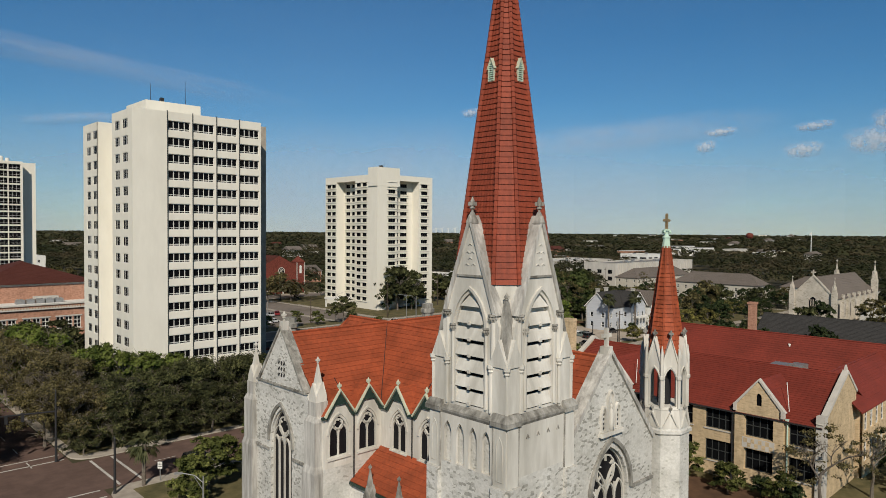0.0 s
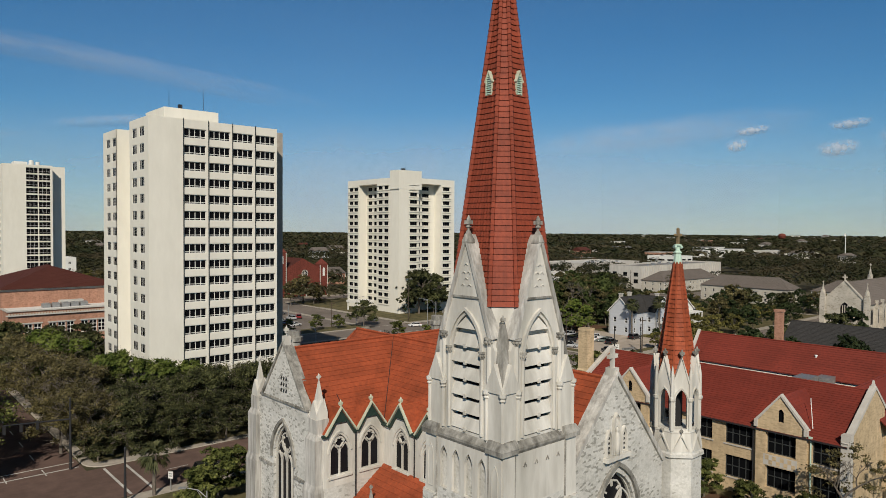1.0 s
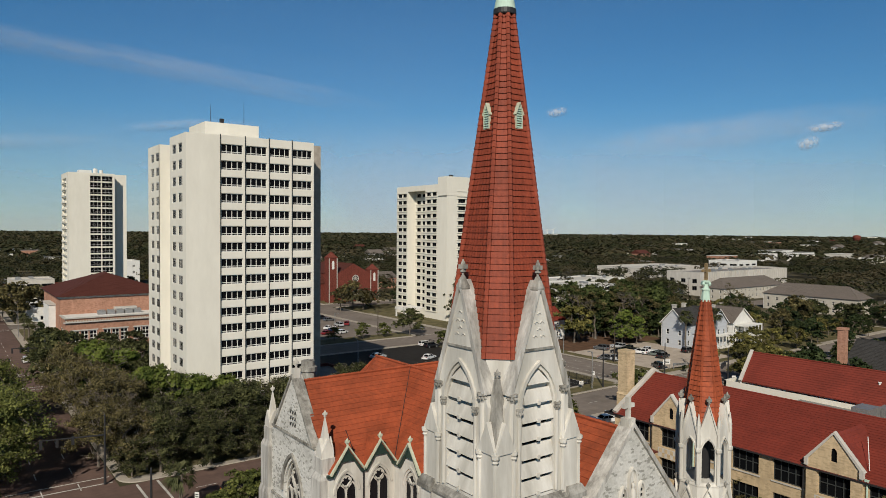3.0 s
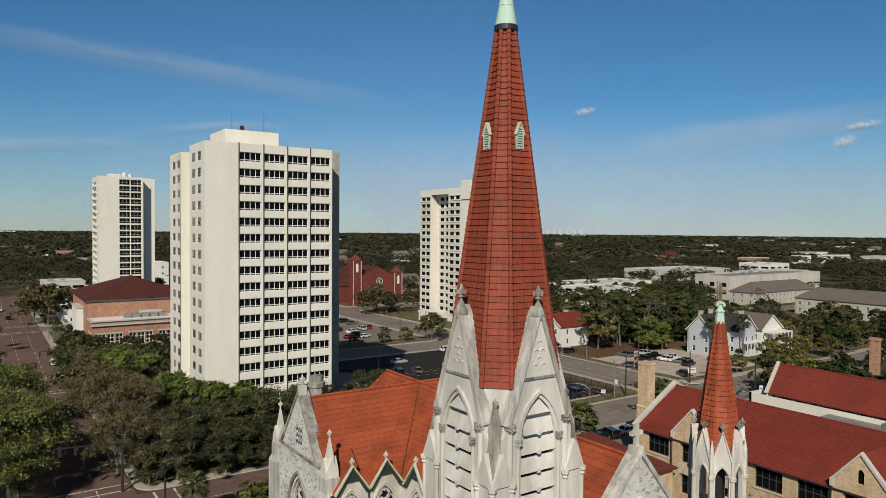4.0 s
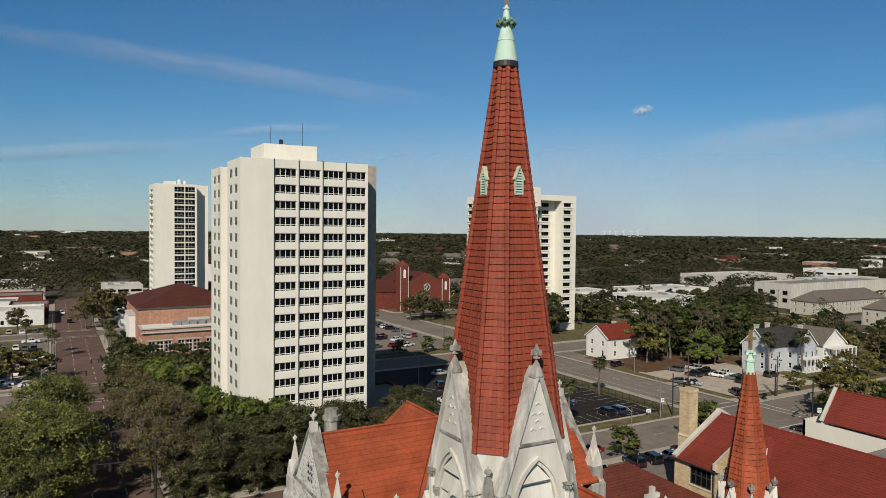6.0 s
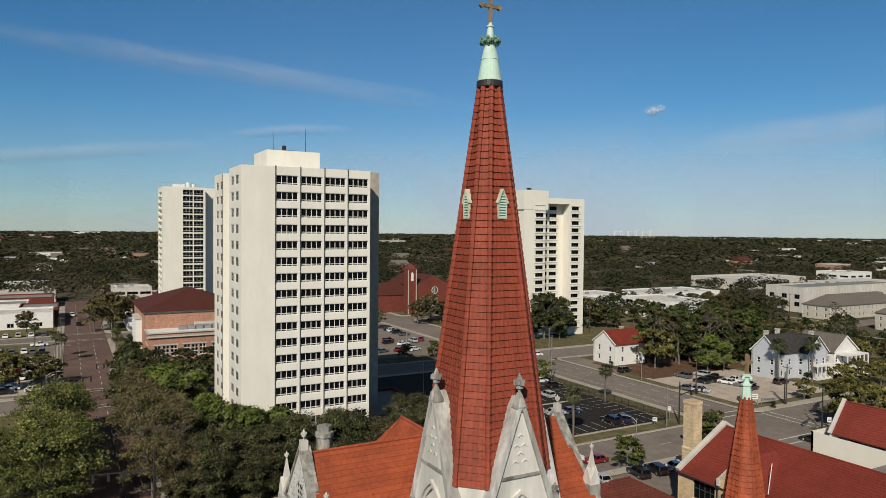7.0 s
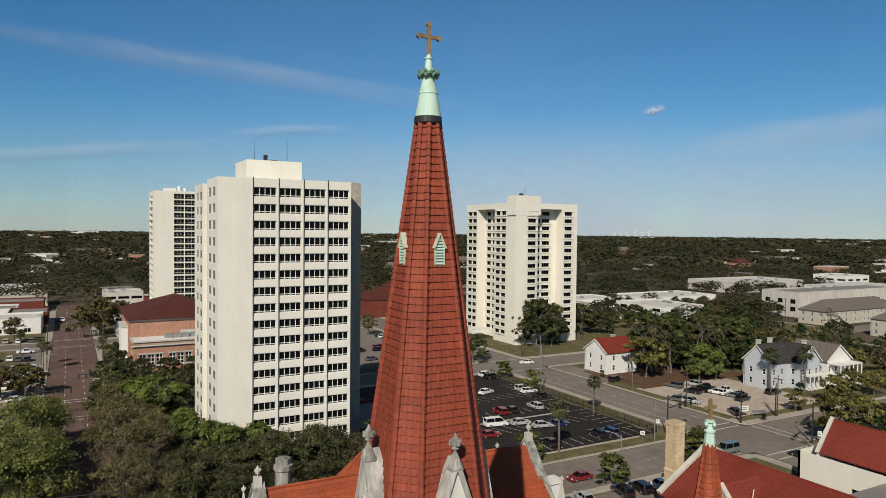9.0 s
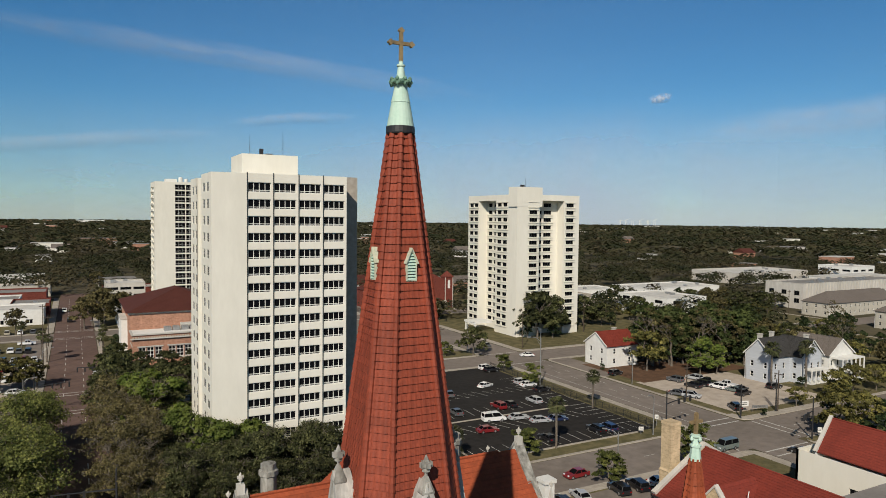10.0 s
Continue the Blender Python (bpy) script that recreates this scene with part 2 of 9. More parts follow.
STEEL = material("galvanised_steel", (0.42, 0.42, 0.41), 0.45, (0.3, 0.3, 0.3), 3.0, 0.8, 0.8, 0.05, metal=0.6)
WOOD_POLE = material("weathered_wood", (0.11, 0.085, 0.065), 0.9, (0.06, 0.047, 0.037), 3.0, 0.6, 0.7, 0.2, stretch=(6, 6, 1))
TWIG = material("pale_twigs", (0.19, 0.166, 0.134), 0.9, (0.11, 0.095, 0.077), 3.0, 0.8, 0.7, 0.0, vary=0.25)
BARK = material("grey_bark", (0.2, 0.172, 0.14), 0.95, (0.1, 0.084, 0.068), 4.0, 0.8, 0.7, 0.5, stretch=(2, 2, 0.6))


# ---- geometry helpers ----
class Geo:
    """Collects vertices and faces for one mesh."""

    def __init__(self):
        self.v, self.f = [], []

    def face(self, *pts):
        i = len(self.v)
        self.v.extend(tuple(p) for p in pts)
        self.f.append(tuple(range(i, i + len(pts))))

    def box(self, x0, y0, z0, x1, y1, z1):
        i = len(self.v)
        self.v += [(x0, y0, z0), (x1, y0, z0), (x1, y1, z0), (x0, y1, z0), (x0, y0, z1), (x1, y0, z1), (x1, y1, z1), (x0, y1, z1)]
        self.f += [tuple(i + k for k in q) for q in ((3, 2, 1, 0), (4, 5, 6, 7), (0, 1, 5, 4), (1, 2, 6, 5), (2, 3, 7, 6), (3, 0, 4, 7))]

    def prism(self, poly, z0, z1, top=None):
        """Upright prism over a plan; top: another plan of as many corners for its upper end."""
        n, i, top = len(poly), len(self.v), top or poly
        self.v += [(*p[:2], z0) for p in poly] + [(*p[:2], z1) for p in top]
        self.f.append(tuple(i + k for k in reversed(range(n))))
        self.f.append(tuple(i + n + k for k in range(n)))
        for k in range(n):
            j = (k + 1) % n
            self.f.append((i + k, i + j, i + n + j, i + n + k))

    def ring(self, cx, cy, levels, n=8, turn=0.0):
        """Turned body: levels of (z, radius)."""
        i = len(self.v)
        for z, r in levels:
            for k in range(n):
                a = 2 * math.pi * (k + turn) / n
                self.v.append((cx + r * math.cos(a), cy + r * math.sin(a), z))
        for s in range(len(levels) - 1):
            for k in range(n):
                j = (k + 1) % n
                self.f.append((i + s * n + k, i + s * n + j, i + (s + 1) * n + j, i + (s + 1) * n + k))
        self.f.append(tuple(i + k for k in reversed(range(n))))
        self.f.append(tuple(i + (len(levels) - 1) * n + k for k in range(n)))

    def hull(self, a, b):
        """Two matching loops of points joined into a closed body."""
        n, i = len(a), len(self.v)
        self.v += [tuple(p) for p in a] + [tuple(p) for p in b]
        self.f.append(tuple(i + k for k in reversed(range(n))))
        self.f.append(tuple(i + n + k for k in range(n)))
        for k in range(n):
            j = (k + 1) % n
            self.f.append((i + k, i + j, i + n + j, i + n + k))

    def tube(self, p, q, r0, r1, n=6):
        p, q = Vector(p), Vector(q)
        w = (q - p).normalized()
        u = w.orthogonal().normalized()
        s = w.cross(u)
        ring = [(math.cos(2 * math.pi * k / n), math.sin(2 * math.pi * k / n)) for k in range(n)]
        self.hull([p + (u * c + s * d) * r0 for c, d in ring], [q + (u * c + s * d) * r1 for c, d in ring])


def made(name, geo, mat, parent=None, label="", smooth=False, weld=False):
    me = bpy.data.meshes.new(name)
    me.from_pydata(geo.v, [], geo.f)
    bm = bmesh.new()
    bm.from_mesh(me)
    if weld:
        bmesh.ops.remove_doubles(bm, verts=bm.verts, dist=0.0005)
    bmesh.ops.recalc_face_normals(bm, faces=bm.faces)
    bm.to_mesh(me)
    bm.free()
    me.materials.append(mat)
    if smooth:
        for p in me.polygons:
            p.use_smooth = True
    ob = new(name, me)
    ob.parent = parent
    if label:
        ob["label"] = label
    return ob


def part(name, geo, mat, parent, label="", smooth=False):
    return made(name, geo, mat, parent, label, smooth)


def again(name, ob, m, parent, label=""):
    """One more object on the same mesh."""
    o = new(name, ob.data)
    o.parent = parent
    o.matrix_basis = m
    if label:
        o["label"] = label
    return o


def thing(name, label, category, group="", kind="", at=None):
    e = new(name)
    if at:
        e.location = at
    return tagged(e, label, category, group, kind)


def structure(name, geo, mat, label="", category=""):
    return tagged(made(name, geo, mat), label, category, kind="structure")


class Plane:
    """A wall's face: a runs along it, b up, c outwards."""

    def __init__(self, origin, along):
        self.o, self.u = Vector(origin), Vector(along).normalized()
        self.n = self.u.cross(Vector((0, 0, 1)))

    def at(self, a, b, c=0.0):
        return self.o + self.u * a + Vector((0, 0, b)) + self.n * c

    def box(self, g, a0, b0, c0, a1, b1, c1):
        g.hull([self.at(a0, b0, c0), self.at(a1, b0, c0), self.at(a1, b1, c0), self.at(a0, b1, c0)],
               [self.at(a0, b0, c1), self.at(a1, b0, c1), self.at(a1, b1, c1), self.at(a0, b1, c1)])

    def slab(self, g, outline, c0, c1):
        g.hull([self.at(a, b, c0) for a, b in outline], [self.at(a, b, c1) for a, b in outline])

    def strip(self, g, pts, width, c0, c1, closed=False):
        """A bar of that width along a line on the face."""
        m = len(pts)
        left, right = [], []
        for i, p in enumerate(pts):
            q0 = pts[i - 1] if (i or closed) else p
            q1 = pts[(i + 1) % m] if (i < m - 1 or closed) else p
            d = Vector((q1[0] - q0[0], q1[1] - q0[1])).normalized()
            w = Vector((-d.y, d.x)) * width / 2
            left.append((p[0] + w.x, p[1] + w.y))
            right.append((p[0] - w.x, p[1] - w.y))
        s = len(g.v)
        for r, l in zip(right, left):
            g.v += [tuple(self.at(*r, c0)), tuple(self.at(*l, c0)), tuple(self.at(*l, c1)), tuple(self.at(*r, c1))]
        for i in range(m if closed else m - 1):
            a, b = s + 4 * i, s + 4 * ((i + 1) % m)
            for k in range(4):
                g.f.append((a + k, b + k, b + (k + 1) % 4, a + (k + 1) % 4))
        if not closed:
            g.f += [(s + 3, s + 2, s + 1, s), (s + 4 * m - 4, s + 4 * m - 3, s + 4 * m - 2, s + 4 * m - 1)]

    def wall(self, g, outline, holes, depth):
        """A face with holes through it, their reveals, and its edges."""
        loops = [[Vector((a, b, 0)) for a, b in outline]] + [[Vector((a, b, 0)) for a, b in h] for h in holes]
        flat = [p for lp in loops for p in lp]
        for c, flip in ((0.0, False), (-depth, True)):
            i = len(g.v)
            g.v += [tuple(self.at(p.x, p.y, c)) for p in flat]
            for t in tessellate_polygon(loops):
                g.f.append(tuple(i + k for k in t))
        for lp in loops:
            for k in range(len(lp)):
                p, q = lp[k], lp[(k + 1) % len(lp)]
                g.face(self.at(p.x, p.y, 0), self.at(q.x, q.y, 0), self.at(q.x, q.y, -depth), self.at(p.x, p.y, -depth))

    def grid(self, g, a0, b0, a1, b1, holes, depth):
        """A rectangle with rectangular holes, cut along their edges."""
        xs = sorted({a0, a1, *[h[0] for h in holes], *[h[2] for h in holes]})
        ys = sorted({b0, b1, *[h[1] for h in holes], *[h[3] for h in holes]})
        cells = set()
        for h in holes:
            for i in range(xs.index(h[0]), xs.index(h[2])):
                for j in range(ys.index(h[1]), ys.index(h[3])):
                    cells.add((i, j))
        for j in range(len(ys) - 1):
            i = 0
            while i < len(xs) - 1:
                if (i, j) in cells:
                    i += 1
                    continue
                k = i
                while k < len(xs) - 1 and (k, j) not in cells:
                    k += 1
                g.face(self.at(xs[i], ys[j]), self.at(xs[k], ys[j]), self.at(xs[k], ys[j + 1]), self.at(xs[i], ys[j + 1]))
                i = k
        for x0, y0, x1, y1 in holes:
            c = [(x0, y0), (x1, y0), (x1, y1), (x0, y1)]
            for k in range(4):
                p, q = c[k], c[(k + 1) % 4]
                g.face(self.at(*p), self.at(*q), self.at(*q, -depth), self.at(*p, -depth))


def arch(cx, z0, w, spring, top, n=6):
    """Outline of a pointed opening, counter-clockwise from its lower left."""
    h = top - spring
    r = (w * w / 4 + h * h) / w
    end = math.asin(min(1, h / r))
    right = [(cx + w / 2 - r + r * math.cos(end * k / n), spring + r * math.sin(end * k / n)) for k in range(n + 1)]
    right[-1] = (cx, top)
    left = [(2 * cx - x, y) for x, y in reversed(right[:-1])]
    return [(cx - w / 2, z0), (cx + w / 2, z0)] + right + left


def head(cx, w, spring, top, n=6):
    return arch(cx, spring, w, spring, top, n)[2:]


def gable_body(g, x0, y0, x1, y1, z0, eave, ridge, along):
    """A body with a gabled top as one closed form; along: the ridge's axis."""
    if along == "y":
        m = (x0 + x1) / 2
        a = [(x0, y0, z0), (x1, y0, z0), (x1, y0, eave), (m, y0, ridge), (x0, y0, eave)]
        g.hull(a, [(p[0], y1, p[2]) for p in a])
    else:
        m = (y0 + y1) / 2
        a = [(x0, y0, z0), (x0, y1, z0), (x0, y1, eave), (x0, m, ridge), (x0, y0, eave)]
        g.hull(a, [(x1, p[1], p[2]) for p in a])


def course_list(e0, e1, r1, r0, pitch, lip=0.05, thick=0.06):
    """Overlapping courses up a slope from the eave e0-e1 to the ridge r0-r1, each a body of its own."""
    e0, e1, r0, r1 = map(Vector, (e0, e1, r0, r1))
    n = max(2, round(((r0 + r1) / 2 - (e0 + e1) / 2).length / pitch))
    up = (e1 - e0).cross(r0 - e0 if (r0 - e0).length > 0.01 else r1 - e0).normalized()
    if up.z < 0:
        up = -up
    out = []
    for k in range(n):
        s, t = k / n, min(1.0, (k + 1.12) / n)
        a, b = e0.lerp(r0, s), e1.lerp(r1, s)
        c, d = e1.lerp(r1, t), e0.lerp(r0, t)
        g = Geo()
        g.hull([a - up * thick, b - up * thick, c - up * thick, d - up * thick], [a + up * lip, b + up * lip, c, d])
        out.append(g)
    return out


def courses(g, *a, **k):
    for c in course_list(*a, **k):
        i = len(g.v)
        g.v += c.v
        g.f += [tuple(i + j for j in q) for q in c.f]


def tiled(name, slopes, pitch, mat, parent, dx, dy, label="", ridge=None):
    """A roof: boarding with its ridge, and each course of tiles laid on it."""
    g = Geo()
    for e0, e1, r1, r0 in slopes:
        g.hull([Vector(p) - Vector((0, 0, 0.14)) for p in (e0, e1, r1, r0)], [Vector(p) - Vector((0, 0, 0.05)) for p in (e0, e1, r1, r0)])
    if ridge:
        g.tube(*ridge, 0.13, 0.13)
    g.v = [(x - dx, y - dy, z) for x, y, z in g.v]
    roof = made(name, g, mat, parent, label)
    for sl in slopes:
        for c in course_list(*sl, pitch):
            c.v = [(x - dx, y - dy, z) for x, y, z in c.v]
            made("tile_course", c, mat, roof)
    return roof

# ---- ground, roads ----
def disc(r, z, n=64):
    return [(r * math.cos(2 * math.pi * k / n), r * math.sin(2 * math.pi * k / n), z) for k in range(n)]


g = Geo()
g.face(*disc(4990, 0.0))
structure("ground", g, GROUND, "flat town ground reaching the horizon", "ground")


def flat(name, rects, z, mat, label, category="road", thick=0.0):
    g = Geo()
    for x0, y0, x1, y1 in rects:
        if thick:
            g.box(x0, y0, z - thick, x1, y1, z)
        else:
            g.face((x0, y0, z), (x1, y0, z), (x1, y1, z), (x0, y1, z))
    return structure(name, g, mat, label, category)


NS = ((13.8, 27.4), (140.0, 154.0))
EW = ((89.5, 102.5), (178.0, 191.0), (284.0, 296.0))
flat("road_avenue", [(13.8, -80, 27.4, 440)], 0.012, ASPHALT_RED, "reddish worn asphalt avenue with lane lines")
flat("road_cross_near", [(-150, 89.5, 13.8, 102.5), (27.4, 89.5, 86, 102.5)], 0.016, ASPHALT_RED, "brownish asphalt cross street")
flat("road_cross_near_east", [(86, 89.5, 140, 102.5), (154, 89.5, 420, 102.5)], 0.016, ASPHALT_OLD, "worn grey asphalt cross street")
flat("road_east", [(140, -80, 154, 480)], 0.012, ASPHALT_OLD, "worn grey asphalt street with crosswalks")
flat("road_cross_middle", [(-200, 178, 13.8, 191), (27.4, 178, 140, 191), (154, 178, 460, 191)], 0.016, ASPHALT_OLD, "grey asphalt cross street")
flat("road_cross_far", [(-200, 284, 13.8, 296), (27.4, 284, 140, 296), (154, 284, 500, 296)], 0.016, ASPHALT_OLD, "grey asphalt cross street")


def kerbed(name, x0, y0, x1, y1, label="raised concrete pavement with kerb"):
    """A raised block with a rounded kerb corner."""
    r, g, pts = 3.0, Geo(), []
    for cx, cy, a in ((x1 - r, y0 + r, -90), (x1 - r, y1 - r, 0), (x0 + r, y1 - r, 90), (x0 + r, y0 + r, 180)):
        for k in range(6):
            t = radians(a + 18 * k)
            pts.append((cx + r * math.cos(t), cy + r * math.sin(t)))
    g.prism(pts, 0.0, 0.15, [(p[0] + (0.03 if p[0] < (x0 + x1) / 2 else -0.03), p[1] + (0.03 if p[1] < (y0 + y1) / 2 else -0.03)) for p in pts])
    return structure(name, g, CONCRETE, label, "pavement")


kerbed("pavement_church", 27.4, 12, 139.5, 89.3)
kerbed("pavement_middle", 27.6, 102.7, 139.5, 177.8)
kerbed("pavement_north", 27.6, 191.2, 139.5, 283.8)
kerbed("pavement_west", -120, 102.7, 13.6, 177.8)
kerbed("pavement_west_north", -120, 191.2, 13.6, 283.8)
kerbed("pavement_west_far", -140, 296.2, 13.6, 420)
kerbed("pavement_east_corner", 154.5, 10, 300, 89.3)
kerbed("pavement_east", 154.5, 102.7, 300, 177.8)
kerbed("pavement_north_east", 154.5, 191.2, 330, 283.8)
kerbed("pavement_far", 27.6, 296.2, 139.5, 420)
kerbed("pavement_far_east", 154.5, 296.2, 330, 420)

flat("lawn_blocks", [(30, 15, 137, 87), (30, 105.2, 137.2, 175.2), (-118, 105, 11, 176), (157, 105.2, 298, 175.4), (157, 12, 298, 87), (157, 193.6, 328, 281.6), (30, 298.6, 137, 418), (-138, 298.6, 11, 418), (157, 298.6, 328, 418)], 0.1535, GRASS, "patchy dry grass inside the blocks", "lawn")
flat("yard_blocks", [(30, 193.6, 137, 281.6), (-118, 193.6, 11, 281.6)], 0.1535, ASPHALT_OLD, "worn asphalt yards inside the blocks", "parking lot")
flat("lawn_church", [(30, 63, 87, 86), (56, 14, 86.5, 62), (108, 68.5, 120, 86), (28.8, 14, 31, 48)], 0.156, GRASS, "patchy dry lawn", "lawn")
flat("forecourt_church", [(62, 18, 86, 42)], 0.162, EARTH, "reddish brick paved forecourt", "pavement")
flat("parking_church", [(84, 72, 118, 86.5)], 0.166, ASPHALT_OLD, "worn asphalt parking strip", "parking lot")
flat("parking_middle", [(86, 108, 131.5, 175.5)], 0.158, ASPHALT, "dark asphalt parking lot with white stall lines", "parking lot")
flat("lawn_middle", [(70, 103.4, 136, 106.6), (132.6, 108, 136.4, 174), (29, 105, 40, 176), (41, 104, 69, 117), (70, 108, 85, 176)], 0.157, GRASS, "dry grass verge", "lawn")
flat("parking_north", [(84, 203, 136, 262)], 0.158, ASPHALT_OLD, "grey asphalt parking lot", "parking lot")
flat("lawn_north", [(70, 192.5, 138, 201), (29.5, 193, 34, 282)], 0.157, GRASS, "dry grass verge", "lawn")
flat("parking_west", [(-60, 196, 6, 240)], 0.158, GRAVEL, "asphalt parking lot with parked cars", "parking lot")
flat("lawn_west", [(-60, 242, 6, 280), (-100, 106, 5, 176)], 0.157, GRASS, "dry grass lot", "lawn")
flat("gravel_lot", [(158.5, 108, 193, 141)], 0.158, GRAVEL, "pale gravel parking lot", "parking lot")
flat("bare_bank", [(160, 139.5, 204, 166)], 0.163, EARTH, "bare red earth under trees", "ground")
flat("verge_east", [(155.4, 108, 157.4, 124), (155.4, 128, 157.6, 150), (155, 86.5, 170, 88.6), (196.5, 104, 240, 118)], 0.161, GRASS, "dry grass verge", "lawn")
flat("drive_white_house", [(155.2, 150.5, 163, 176)], 0.162, ASPHALT_OLD, "asphalt forecourt beside a white house", "drive")
flat("lawn_east", [(156.5, 20, 290, 86), (205, 120, 296, 176)], 0.157, GRASS, "dry grass with shrubs", "lawn")
flat("lawn_north_east", [(200, 193, 325, 282), (156, 254, 199, 282)], 0.157, GRASS, "dry grass plots", "lawn")

# painted lines
g = Geo()


def line(g, x0, y0, x1, y1, w, z=0.022):
    d = Vector((x1 - x0, y1 - y0)).normalized()
    s = Vector((-d.y, d.x)) * w / 2
    g.face((x0 - s.x, y0 - s.y, z), (x1 - s.x, y1 - s.y, z), (x1 + s.x, y1 + s.y, z), (x0 + s.x, y0 + s.y, z))


for x in (18.2, 22.8):
    for k in range(40):
        for a, b in ((104, 174), (193, 281), (298, 420)):
            y = a + 8 * k
            if y + 3 < b:
                line(g, x, y, x, y + 3, 0.16)
for y in (175.5, 193.5, 281.5, 298.5, 105.0, 87.0):
    line(g, 14.2, y, 27.0, y, 0.35)
    line(g, 14.2, y + 2.6, 27.0, y + 2.6, 0.3)
for x in (29.5, 32.3, 10.2, 12.6):
    line(g, x, 90, x, 102, 0.35)
for y in (87.0, 84.4, 103.6, 106.2, 176.0, 192.0):
    line(g, 140.4, y, 153.6, y, 0.35)
for x in (136.5, 133.9, 156.0, 158.6):
    line(g, x, 90, x, 102, 0.35)
for k in range(30):
    for x0, x1 in ((36, 130), (162, 300)):
        x = x0 + 9 * k
        if x + 3 < x1:
            line(g, x, 96, x + 3, 96, 0.14)
for k in range(20):
    if 112 + 8 * k + 3 < 174:
        line(g, 147, 112 + 8 * k, 147, 115 + 8 * k, 0.14)
        line(g, 150.5, 112 + 8 * k, 150.5, 115 + 8 * k, 0.14)
line(g, 142.6, 107, 142.6, 174, 0.14)
structure("lane_markings", g, PAINT, "worn white lane lines and crosswalks", "road marking")

g = Geo()
for k in range(17):
    line(g, 88 + 2.7 * k, 108.6, 88 + 2.7 * k, 113.6, 0.12, 0.166)
    line(g, 88 + 2.7 * k, 133.4, 88 + 2.7 * k, 138.4, 0.12, 0.166)
for k in range(16):
    line(g, 126.0, 114 + 2.7 * k if k < 7 else 120 + 2.7 * k, 131.2, 114 + 2.7 * k if k < 7 else 120 + 2.7 * k, 0.12, 0.166)
for k in range(14):
    line(g, 90 + 2.7 * k, 122, 88 + 2.7 * k, 127, 0.12, 0.166)
    line(g, 92 + 2.7 * k, 147, 90 + 2.7 * k, 152, 0.12, 0.166)
line(g, 87, 130.6, 126, 130.6, 0.15, 0.166)
structure("stall_lines", g, PAINT, "white painted parking stall lines", "road marking")


# ---- window unit that towers and houses share ----
def window_meshes(w, h, cols, rows, bar, frame_mat, glass_mat, low=0.0, depth=0.12):
    """A frame and a pane, standing in the x-z plane and facing -y."""
    g = Geo()
    f = Plane((0, 0, 0), (1, 0, 0))
    xs = [w * k / cols for k in range(cols + 1)]
    zs = [h * k / rows for k in range(rows + 1)]
    if low:
        zs[1] = low
    e = bar / 2
    holes = [(x0 + (bar if i == 0 else e), z0 + (bar if j == 0 else e), x1 - (bar if i == cols - 1 else e), z1 - (bar if j == rows - 1 else e))
             for i, (x0, x1) in enumerate(zip(xs, xs[1:])) for j, (z0, z1) in enumerate(zip(zs, zs[1:]))]
    f.grid(g, 0, 0, w, h, holes, depth)
    fr = made("window", g, frame_mat, weld=True)
    g = Geo()
    f.box(g, 0.01, 0.01, -depth - 0.03, w - 0.01, h - 0.01, -depth + 0.03)
    pn = made("pane", g, glass_mat)
    return fr, pn


FACING = {"S": 0, "W": -90, "N": 180, "E": 90}


class WindowKind:
    def __init__(self, *a, **k):
        self.first, self.me = window_meshes(*a, **k), None

    def put(self, parent, p, facing="S", label=""):
        m = Matrix.Translation(p) @ Matrix.Rotation(radians(FACING[facing]), 4, "Z")
        if self.me is None:
            fr, pn = self.first
            self.me = (fr.data, pn.data)
        else:
            fr, pn = new("window", self.me[0]), new("pane", self.me[1])
        fr.parent, fr.matrix_basis = parent, m
        pn.parent = fr
        if label:
            fr["label"] = label
        return fr


